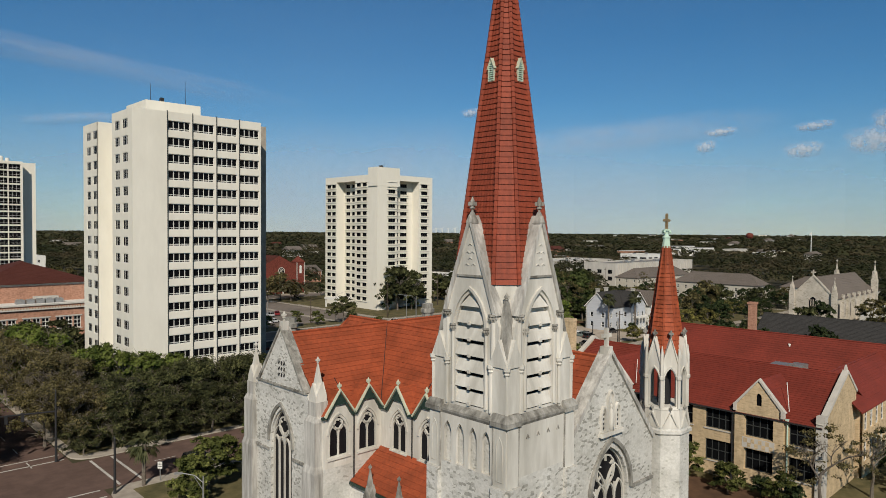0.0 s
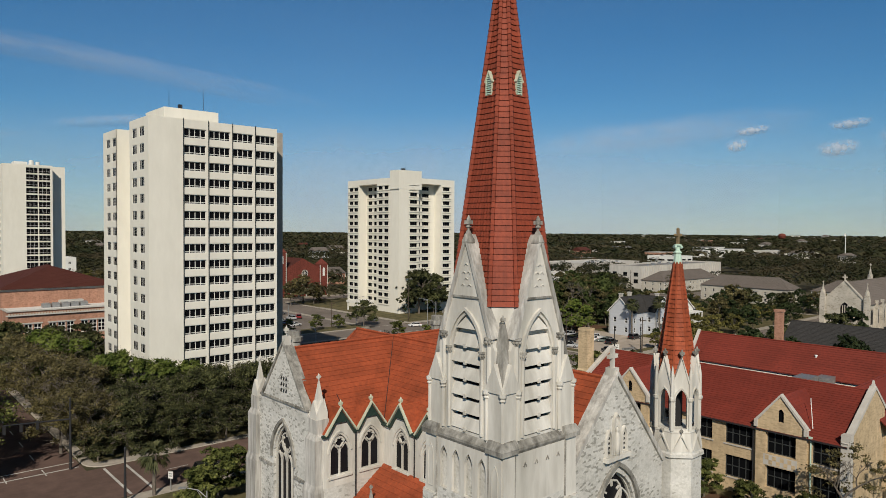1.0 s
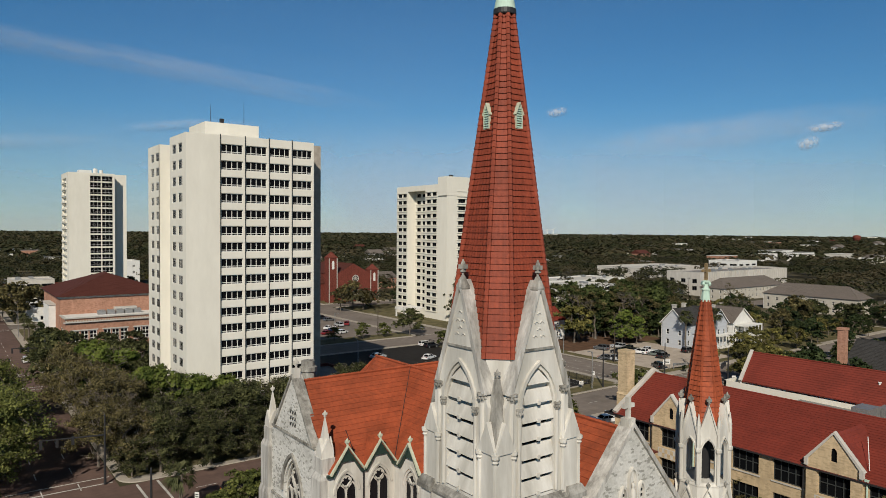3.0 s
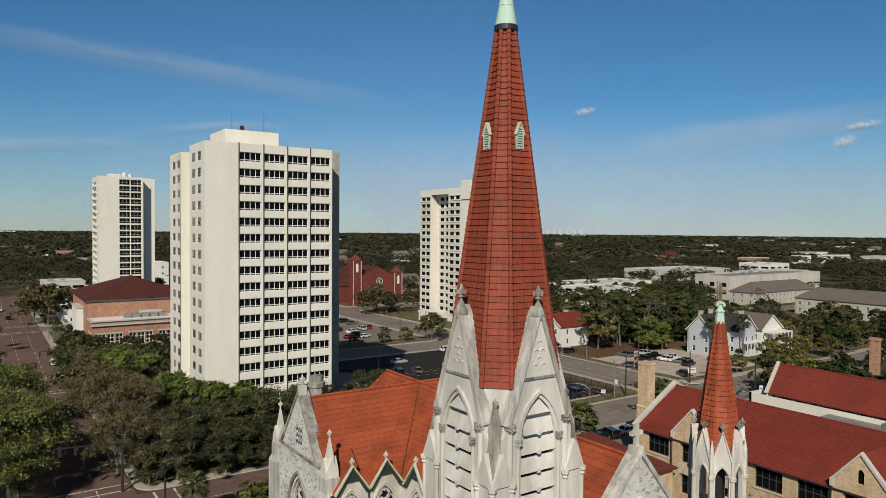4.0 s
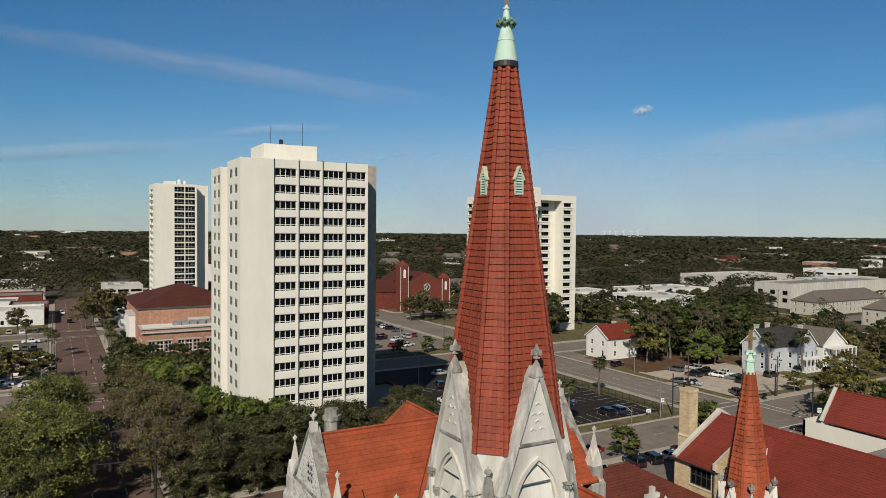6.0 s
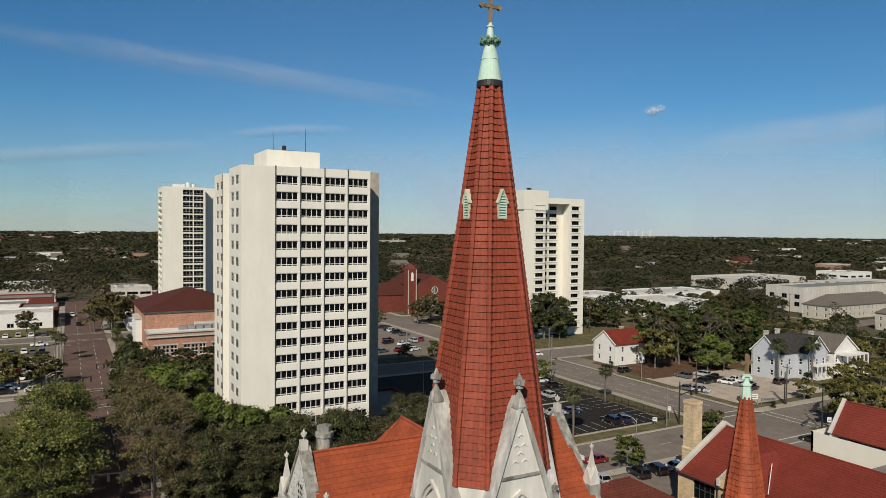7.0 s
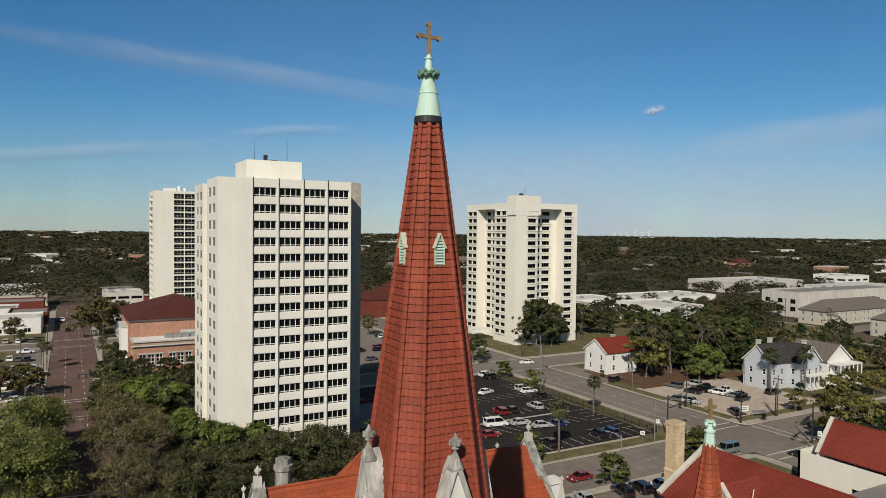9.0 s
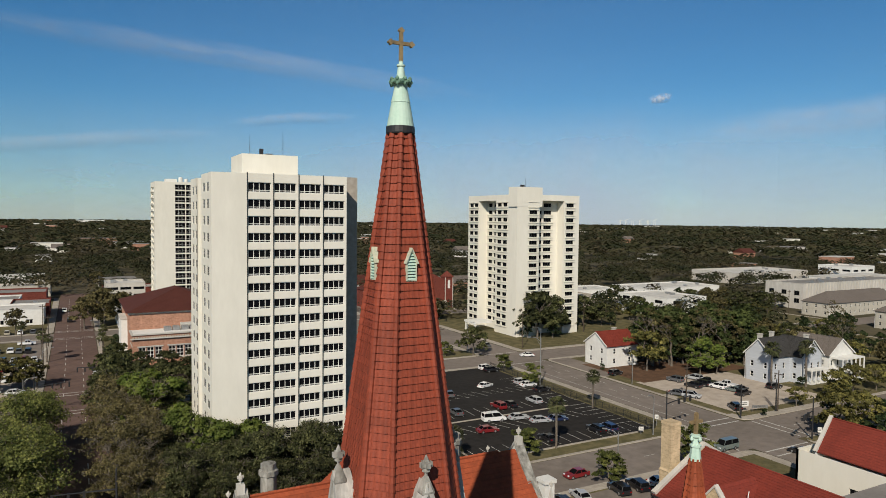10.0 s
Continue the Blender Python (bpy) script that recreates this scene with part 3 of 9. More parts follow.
# ---- white apartment tower with window bands ----
def tower_banded():
    t = thing("apartment_tower", "tall white precast apartment tower with dark ribbon windows", "apartment building", at=(55, 130, 0))
    T = Matrix.Translation((-55, -130, 0))

    def shift(g):
        g.v = [(x - 55, y - 130, z) for x, y, z in g.v]
        return g

    top, step, rows = 52.6, 2.87, 17
    win = WindowKind(3.9, 1.68, 4, 2, 0.11, FRAME_WHITE, GLASS, low=0.34)
    nar = WindowKind(2.4, 1.6, 3, 1, 0.08, FRAME_WHITE, GLASS, depth=0.05)
    g = Geo()
    f = Plane((41.1, 118.4, 0), (1, 0, 0))
    holes = []
    for r in range(rows):
        z = 51.1 - 1.68 - r * step
        for b in range(4):
            a = 5.98 + b * 4.45
            holes.append((a, z, a + 3.9, z + 1.68))
            win.put(t, (41.1 + a - 55, 118.4 + 0.22 - 130, z), "S")
    f.grid(g, 0, 0, 23.6, top, holes, 0.4)
    part("front_wall", shift(g), PRECAST, t)
    g = Geo()
    w = Plane((41.1, 128.4, 0), (0, -1, 0))
    holes = []
    for r in range(rows):
        z = 51.0 - 1.55 - r * step
        for a in (1.5, 5.4):
            holes.append((a, z, a + 2.4, z + 1.6))
            nar.put(t, (41.1 + 0.08 - 55, 128.4 - a - 130, z), "W")
    w.grid(g, 0, 0, 10.0, top, holes, 0.4)
    part("side_wall", shift(g), PRECAST, t)
    g = Geo()
    w = Plane((42.1, 148.3, 0), (0, -1, 0))
    holes = []
    for r in range(rows):
        z = 51.0 - 1.6 - r * step
        for a in (2.2, 6.0):
            holes.append((a, z, a + 2.4, z + 1.6))
            nar.put(t, (42.1 + 0.08 - 55, 148.3 - a - 130, z), "W")
    w.grid(g, 0, 0, 8.8, top, holes, 0.4)
    part("side_wall", shift(g), PRECAST, t)
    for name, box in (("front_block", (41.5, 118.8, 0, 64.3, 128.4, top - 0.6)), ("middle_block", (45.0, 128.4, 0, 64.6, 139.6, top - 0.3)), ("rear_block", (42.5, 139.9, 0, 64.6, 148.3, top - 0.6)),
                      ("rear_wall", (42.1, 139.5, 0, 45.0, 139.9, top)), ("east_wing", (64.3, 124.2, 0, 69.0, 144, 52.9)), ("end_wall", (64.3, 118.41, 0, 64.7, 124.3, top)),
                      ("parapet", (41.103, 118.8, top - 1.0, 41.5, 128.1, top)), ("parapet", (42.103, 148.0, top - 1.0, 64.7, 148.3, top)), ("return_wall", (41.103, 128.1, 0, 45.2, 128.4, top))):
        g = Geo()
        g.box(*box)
        # the recessed east wing takes darker concrete, deepening its shade by colour
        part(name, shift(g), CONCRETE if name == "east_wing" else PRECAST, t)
    g = Geo()
    g.box(50.0, 136.6, 50, 61.0, 147.2, 57.5)
    part("penthouse", shift(g), PRECAST, t)
    # dark strips paint the shadow in the gaps between bays
    g = Geo()
    for x in (46.95, 51.4, 55.85, 60.3):
        g.box(x - 0.07, 118.3, 3, x + 0.07, 118.42, top + 0.15)
    part("joint", shift(g), FRAME_DARK, t)
    g = Geo()
    g.box(54.2, 140, 57.5, 54.9, 140.7, 58.9)
    g.box(55.4, 140.2, 57.5, 56.8, 141, 58.0)
    part("roof_unit", shift(g), DARK, t)
    g = Geo()
    g.tube((58.2, 137.5, 57.5), (58.2, 137.5, 62.3), 0.06, 0.03)
    g.tube((52.2, 140, 57.5), (52.2, 140, 61.5), 0.06, 0.03)
    part("aerial", shift(g), DARK, t)


tower_banded()


# ---- cream tower with recessed bays ----
def tower_recessed():
    t = thing("apartment_tower", "cream concrete apartment tower with recessed bays and sill ledges", "apartment building", at=(183, 232, 0))
    T = (183, 232)

    def shift(g):
        g.v = [(x - T[0], y - T[1], z) for x, y, z in g.v]
        return g

    top, step, rows = 54.7, 2.92, 17
    win = WindowKind(2.9, 1.5, 2, 1, 0.08, FRAME_DARK, GLASS)
    wide = WindowKind(3.7, 1.5, 3, 1, 0.08, FRAME_DARK, GLASS)
    g = Geo()
    s = Plane((168.6, 215, 0), (1, 0, 0))
    w = Plane((169, 252, 0), (0, -1, 0))

    def bank(pl, facing, a, width, kind, c, g, a0, a1):
        holes = []
        for r in range(rows):
            z = 51.6 - 1.5 - r * step
            holes.append((a, z, a + width, z + 1.5))
            p = pl.at(a, z, c - 0.25)
            kind.put(t, (p.x - T[0], p.y - T[1], p.z), facing)
            led = Geo()
            pl.box(led, a - 0.7, z - 0.42, c + 0.002, a + width + 0.7, z - 0.22, c + 0.35)
            part("sill_ledge", shift(led), CREAM, t)
            led = Geo()
            pl.box(led, a - 0.7, z + 1.6, c + 0.002, a + width + 0.7, z + 1.68, c + 0.35)
            part("head_ledge", shift(led), CREAM, t)
        q = Plane(pl.at(0, 0, c), pl.u)
        return holes

    # west side: two windows, recess, two windows
    for banks, a0, a1, c in (((1.2, 4.8), 0.0, 8.4, 0.0), ((9.4, 13.6), 8.4, 21.5, -4.2), ((22.6, 26.6), 21.5, 37.0, 0.0)):
        holes = []
        for a in banks:
            holes += bank(w, "W", a, 2.9, win, c, g, a0, a1)
        Plane(w.at(0, 0, c), w.u).grid(g, a0, 0, a1, top - 2.2 if c else top, holes, 0.4)
    for banks, a0, a1, c in (((5.7,), 0.0, 10.4, 0.0), ((11.0, 15.6), 10.4, 22.2, -4.4), ((23.4,), 22.2, 29.8, 0.0)):
        holes = []
        for a in banks:
            holes += bank(s, "S", a, 3.7, wide, c, g, a0, a1)
        Plane(s.at(0, 0, c), s.u).grid(g, a0, 0, a1, top - 2.2 if c else top, holes, 0.4)
    for pl, a, c in ((w, 8.4, -4.2), (w, 21.5, -4.2), (s, 10.4, -4.4), (s, 22.2, -4.4)):
        g.face(pl.at(a, 0, 0), pl.at(a, 0, c), pl.at(a, top, c), pl.at(a, top, 0))
    part("wall", shift(g), CREAM, t)
    g = Geo()
    g.box(173.7, 219.9, 0, 198.4, 251.9, top - 0.5)
    w.box(g, 8.4, top - 2.2, -4.2, 21.5, top, -0.003)
    s.box(g, 10.4, top - 2.2, -4.4, 22.2, top, -0.003)
    part("core", shift(g), CREAM, t)
    g = Geo()
    g.box(168.5, 214.9, 50.0, 180.2, 220.9, 57.5)
    part("stair_tower", shift(g), CREAM, t)
    g = Geo()
    g.box(172, 217, 57.5, 173.2, 218.2, 58.4)
    g.tube((174, 217.5, 57.5), (174, 217.5, 61), 0.08, 0.05)
    part("roof_unit", shift(g), DARK, t)
    g = Geo()
    g.box(160.5, 232, 3.4, 169, 240, 4.2)
    for x, y in ((161, 232.5), (161, 239.5)):
        g.box(x - 0.25, y - 0.25, 0.1, x + 0.25, y + 0.25, 3.4)
    part("entrance_canopy", shift(g), PAINT_WHITE, t)


tower_recessed()


def tower_balcony():
    t = thing("apartment_tower", "tall cream apartment tower with glazed balcony bays", "apartment building", at=(63, 352, 0))
    T = (63, 352)

    def shift(g):
        g.v = [(x - T[0], y - T[1], z) for x, y, z in g.v]
        return g

    top, step, rows = 60.8, 2.95, 19
    pane = WindowKind(4.5, 2.42, 3, 2, 0.07, FRAME_WHITE, GLASS, low=0.9)
    g = Geo()
    s = Plane((53.7, 340, 0), (1, 0, 0))
    holes = []
    for r in range(rows):
        z = 57.2 - r * step
        for a in (8.7, 13.5):
            holes.append((a, z, a + 4.5, z + 2.42))
            pane.put(t, (53.7 + a - T[0], 340.5 - T[1], z), "S")
    s.grid(g, 0, 0, 18.8, top, holes, 0.8)
    w = Plane((53.7, 360, 0), (0, -1, 0))
    holes = []
    for r in range(rows):
        z = 57.0 - r * step
        holes.append((2.0, z, 14.0, z + 1.5))
        led = Geo()
        w.box(led, 1.6, z - 0.9, 0.002, 14.4, z - 0.2, 0.4)
        part("balcony", shift(led), CREAM, t)
    w.grid(g, 0, 0, 20.0, top, holes, 0.7)
    part("wall", shift(g), CREAM, t)
    g = Geo()
    g.box(54.5, 341, 0, 72.4, 360, top - 0.5)
    g.box(72.0, 345, 0, 78.5, 361, top)
    part("core", shift(g), CREAM, t)
    g = Geo()
    g.box(59, 346, 60, 64, 352, 62.4)
    g.ring(66, 349, [(60, 1.0), (63.0, 1.0), (63.5, 0.6)], 10)
    g.ring(68.5, 349, [(60, 0.8), (62.8, 0.8)], 10)
    part("roof_unit", shift(g), PAINT_WHITE, t)


tower_balcony()

# ---- church ----
CX, CY = 44.8, 45.0
church = thing("church", "pale gothic stone church with orange tile roofs and red spire", "church", at=(CX, CY, 0))


def on(g, dx=CX, dy=CY):
    """From world places to places about the church's base."""
    g.v = [(x - dx, y - dy, z) for x, y, z in g.v]
    return g


def cpart(name, g, mat, label="", parent=None, smooth=False):
    return part(name, on(g), mat, parent or church, label, smooth)


def tracery(pl, cx, z0, w, spring, top, parent, lights=2, depth=0.3, mat=STONE):
    """A pointed window: leaded pane, frame, mullions, small arches and a foiled ring."""
    g = Geo()
    pl.strip(g, arch(cx, z0, w, spring, top), 0.18, -depth, -depth + 0.2, closed=True)
    lw = w / lights
    for k in range(1, lights):
        pl.box(g, cx - w / 2 + k * lw - 0.05, z0, -depth, cx - w / 2 + k * lw + 0.07, spring + 0.12 * w, -depth + 0.16)
    for k in range(lights):
        pl.strip(g, head(cx - w / 2 + (k + 0.5) * lw, lw, spring - 0.1 * w, spring - 0.1 * w + lw * 0.95, 4), 0.14, -depth, -depth + 0.15)
        if lights > 2:
            continue
    r = w * 0.24
    rc = spring + (top - spring) * 0.48
    pl.strip(g, [(cx + r * math.cos(t * math.pi / 6), rc + r * math.sin(t * math.pi / 6)) for t in range(12)], 0.13, -depth, -depth + 0.15, closed=True)
    for k in range(6):
        t = k * math.pi / 3 + math.pi / 6
        pl.strip(g, [(cx + r * 0.62 * math.cos(t), rc + r * 0.62 * math.sin(t)), (cx + r * math.cos(t), rc + r * math.sin(t))], 0.13, -depth, -depth + 0.14)
    if lights > 2:
        for sx in (-1, 1):
            pl.strip(g, head(cx + sx * w / 4, w / 2, spring - 0.05 * w, spring + 0.42 * w, 5), 0.12, -depth, -depth + 0.17)
    win = cpart("window", g, mat, parent=parent)
    g = Geo()
    pl.slab(g, arch(cx, z0, w, spring, top), -depth - 0.08, -depth - 0.02)
    p = cpart("pane", g, GLASS_STAINED, "dark leaded stained glass")
    p.parent = win
    return win


def hood(g, pl, cx, w, spring, top, wide=0.16, out=0.12):
    pl.strip(g, head(cx, w, spring, top), wide, 0.002, out)


def finial(g, x, y, z, s=1.0):
    g.ring(x, y, [(z, 0.05 * s), (z + 0.25 * s, 0.05 * s), (z + 0.3 * s, 0.13 * s), (z + 0.38 * s, 0.13 * s), (z + 0.42 * s, 0.05 * s)], 6)
    for a in range(4):
        c, d = math.cos(a * math.pi / 2), math.sin(a * math.pi / 2)
        g.box(x + c * 0.12 * s - 0.07 * s, y + d * 0.12 * s - 0.07 * s, z + 0.42 * s, x + c * 0.12 * s + 0.07 * s, y + d * 0.12 * s + 0.07 * s, z + 0.58 * s)
    g.ring(x, y, [(z + 0.4 * s, 0.07 * s), (z + 0.62 * s, 0.1 * s), (z + 0.8 * s, 0.02 * s)], 6)


def cross(g, x, y, z, s, axis="x", t=0.09):
    """A stone or metal cross with flared ends."""
    g.box(x - t * s, y - t * s, z, x + t * s, y + t * s, z + s)
    w = 0.36 * s
    if axis == "x":
        g.box(x - w, y - t * s * 0.9, z + 0.62 * s - t * s, x + w, y + t * s * 0.9, z + 0.62 * s + t * s)
    else:
        g.box(x - t * s * 0.9, y - w, z + 0.62 * s - t * s, x + t * s * 0.9, y + w, z + 0.62 * s + t * s)


def pinnacle(g, x, y, z0, z1, half, n=4):
    """A square shaft end with small gables and a spirelet."""
    h = z1 - z0
    g.prism([(x - half, y - half), (x + half, y - half), (x + half, y + half), (x - half, y + half)], z0, z0 + h * 0.12)
    for a, b in (((-1, -1), (1, -1)), ((1, -1), (1, 1)), ((1, 1), (-1, 1)), ((-1, 1), (-1, -1))):
        p, q = Vector((x + a[0] * half, y + a[1] * half, z0 + h * 0.12)), Vector((x + b[0] * half, y + b[1] * half, z0 + h * 0.12))
        m = (p + q) / 2 + Vector((0, 0, h * 0.3))
        c = Vector((x, y, z0 + h * 0.12))
        d = (c - (p + q) / 2) * 0.9
        g.hull([p, q, m], [p + d, q + d, m + d])
    k = half * 0.72
    g.prism([(x - k, y - k), (x + k, y - k), (x + k, y + k), (x - k, y + k)], z0 + h * 0.15, z0 + h * 0.84,
            [(x - 0.05, y - 0.05), (x + 0.05, y - 0.05), (x + 0.05, y + 0.05), (x - 0.05, y + 0.05)])
    finial(g, x, y, z0 + h * 0.8, h * 0.27)


def dormer_wall(name, pl, length, centres, z0, eave, apex, half, wz0, wz1):
    """A clerestory wall that rises into small gables, each over a traceried window."""
    top, holes = [(length, eave)], []
    for c in sorted(centres, reverse=True):
        top += [(c + half, eave), (c, apex), (c - half, eave)]
        holes.append(arch(c, wz0, 2.0, wz1 - 1.6, wz1))
    g = Geo()
    split = wz0 - 0.9
    pl.wall(g, [(0, split), (length, split)] + [p for i, p in enumerate(top) if i == 0 or p != top[i - 1]] + [(0, eave)], holes, 0.5)
    w = cpart(name, g, STONE, "smooth pale stone clerestory wall")
    g = Geo()
    pl.wall(g, [(0, z0), (length, z0), (length, split), (0, split)], [], 0.5)
    cpart("lower_wall", g, STONE_BLOCK, "rough block stone wall")
    for c in centres:
        tracery(pl, c, wz0, 2.0, wz1 - 1.6, wz1, w, 2, 0.18)
        g = Geo()
        hood(g, pl, c, 2.3, wz1 - 1.6, wz1 + 0.22)
        cpart("hood_mould", g, STONE, parent=w)
        g = Geo()
        pl.box(g, c - 1.2, wz0 - 0.22, 0.002, c + 1.2, wz0 - 0.04, 0.16)
        cpart("window_sill", g, STONE, parent=w)
        g = Geo()
        pl.strip(g, [(c - half - 0.18, eave - 0.0), (c, apex + 0.2), (c + half + 0.18, eave - 0.0)], 0.16, 0.13, 0.36)
        cpart("bargeboard", g, PALE_TRIM, "pale greenish gable edge")
        g = Geo()
        pl.strip(g, [(c - half - 0.02, eave - 0.2), (c, apex - 0.12), (c + half + 0.02, eave - 0.2)], 0.2, 0.003, 0.26)
        cpart("gable_moulding", g, GREEN_TRIM, "dark green gable moulding")
        g = Geo()
        pl.slab(g, [(c - half * 0.55, apex - (apex - eave) * 0.55), (c + half * 0.55, apex - (apex - eave) * 0.55), (c, apex)], 0.003, 0.22)
        cpart("gable_panel", g, GREEN_TRIM, "dark green gable panel")
        g = Geo()
        p = pl.at(c, apex, 0.1)
        finial(g, p.x, p.y, apex, 1.05)
        cpart("finial", g, PALE_TRIM, "weathered copper finial")
        back = -3.2
        for sx in (-1, 1):
            a, b = pl.at(c + sx * (half + 0.1), eave - 0.02, 0.12), pl.at(c, apex + 0.1, 0.12)
            for row in course_list(a, pl.at(c + sx * (half + 0.1), eave - 0.02, back), pl.at(c, apex + 0.1, back), b, 0.5, 0.03, 0.1):
                cpart("tile_course", row, TILE_NAVE)
    g = Geo()
    edges = sorted(centres)
    for a, b in zip([-0.3] + [c + half for c in edges], [c - half for c in edges] + [length]):
        if b - a > 0.1:
            pl.box(g, a, eave - 0.16, 0.002, b, eave + 0.06, 0.3)
    cpart("gutter", g, GREEN_TRIM, "dark green metal gutter")
    g = Geo()
    for c in edges[:-1]:
        m = c + (edges[1] - edges[0]) / 2
        g.tube(pl.at(m, z0, 0.1), pl.at(m, eave, 0.1), 0.07, 0.07)
    if g.v:
        cpart("downpipe", g, DARK)
    return w


NX0, NX1, EAVE, RIDGE = 38.8, 50.8, 16.35, 22.8
TY0, TY1 = 49.0, 62.0
TX0, TX1 = 32.3, 59.7

# nave and transept clerestories
dormer_wall("clerestory_wall", Plane((NX0, 49.0, 0), (0, -1, 0)), 19.0, [2.6, 6.4, 10.2], 0, EAVE, 18.35, 1.5, 12.7, 16.3)
dormer_wall("clerestory_wall", Plane((TX0 + 0.3, TY0, 0), (1, 0, 0)), 6.2, [1.55, 4.7], 0, EAVE, 18.35, 1.4, 12.7, 16.3)
g = Geo()
g.box(50.8, 28.9, 0, 50.3, 49, EAVE)
g.box(50.8, 49, 0, 57.0, 49.5, EAVE)
g.box(32.6, 61.5, 0, 57.0, 62, EAVE)
g.prism([(39.3, 62), (50.3, 62), (50.3, 65), (47.5, 68), (42.1, 68), (39.3, 65)], 0, EAVE)
cpart("chancel_wall", g, STONE_BLOCK)

# main roofs
ov, dz = -0.12, 0.0
mx, my = (NX0 + NX1) / 2, (TY0 + TY1) / 2
tiled("nave_roof", [((x, 28.9, EAVE - dz), (x, 62.0, EAVE - dz), (mx, 62.0, RIDGE), (mx, 28.9, RIDGE)) for x in (NX0 - ov, NX1 + ov)], 0.5, TILE_NAVE, church, CX, CY)
tiled("transept_roof", [((TX0 + 0.5, y, EAVE - dz), (TX1 - 0.5, y, EAVE - dz), (TX1 - 0.5, my, RIDGE), (TX0 + 0.5, my, RIDGE)) for y in (TY0 - ov, TY1 + ov)], 0.5, TILE_NAVE, church, CX, CY)
ap = [(39.0, 62), (39.0, 65.1), (42.0, 68.3), (47.6, 68.3), (50.6, 65.1), (50.6, 62)]
tiled("apse_roof", [((*a, EAVE - dz), (*b, EAVE - dz), (mx, 62.2, RIDGE), (mx, 62.2, RIDGE)) for a, b in zip(ap, ap[1:])], 0.5, TILE_NAVE, church, CX, CY)
g = Geo()
for k in range(66):
    y = 29.0 + 0.5 * k
    g.tube((mx, y, RIDGE + 0.03), (mx, y + 0.56, RIDGE + 0.05), 0.13, 0.16)
for k in range(48):
    x = TX0 + 0.6 + 0.5 * k
    g.tube((x, my, RIDGE + 0.03), (x + 0.56, my, RIDGE + 0.05), 0.13, 0.16)
cpart("ridge_cap", g, TILE_NAVE)
for sx, ex in ((1, NX0), (-1, NX1)):
    g = Geo()
    g.tube((ex, TY0, EAVE + 0.08), (mx, my, RIDGE + 0.04), 0.035, 0.035, 4)
    cpart("valley_gutter", g, DARK, "dark metal roof valley")
for a, b in (((NX0 + 0.05, 44.5, EAVE + 0.15), (NX0 + 2.3, 44.5, EAVE + 2.6)), ((35.4, TY0 + 0.05, EAVE + 0.15), (35.4, TY0 + 2.5, EAVE + 2.65)), ((NX0 + 0.05, 40.7, EAVE + 0.15), (NX0 + 2.3, 40.7, EAVE + 2.6))):
    g = Geo()
    g.tube(a, b, 0.03, 0.03, 4)
    cpart("conductor", g, DARK, "dark lightning conductor")


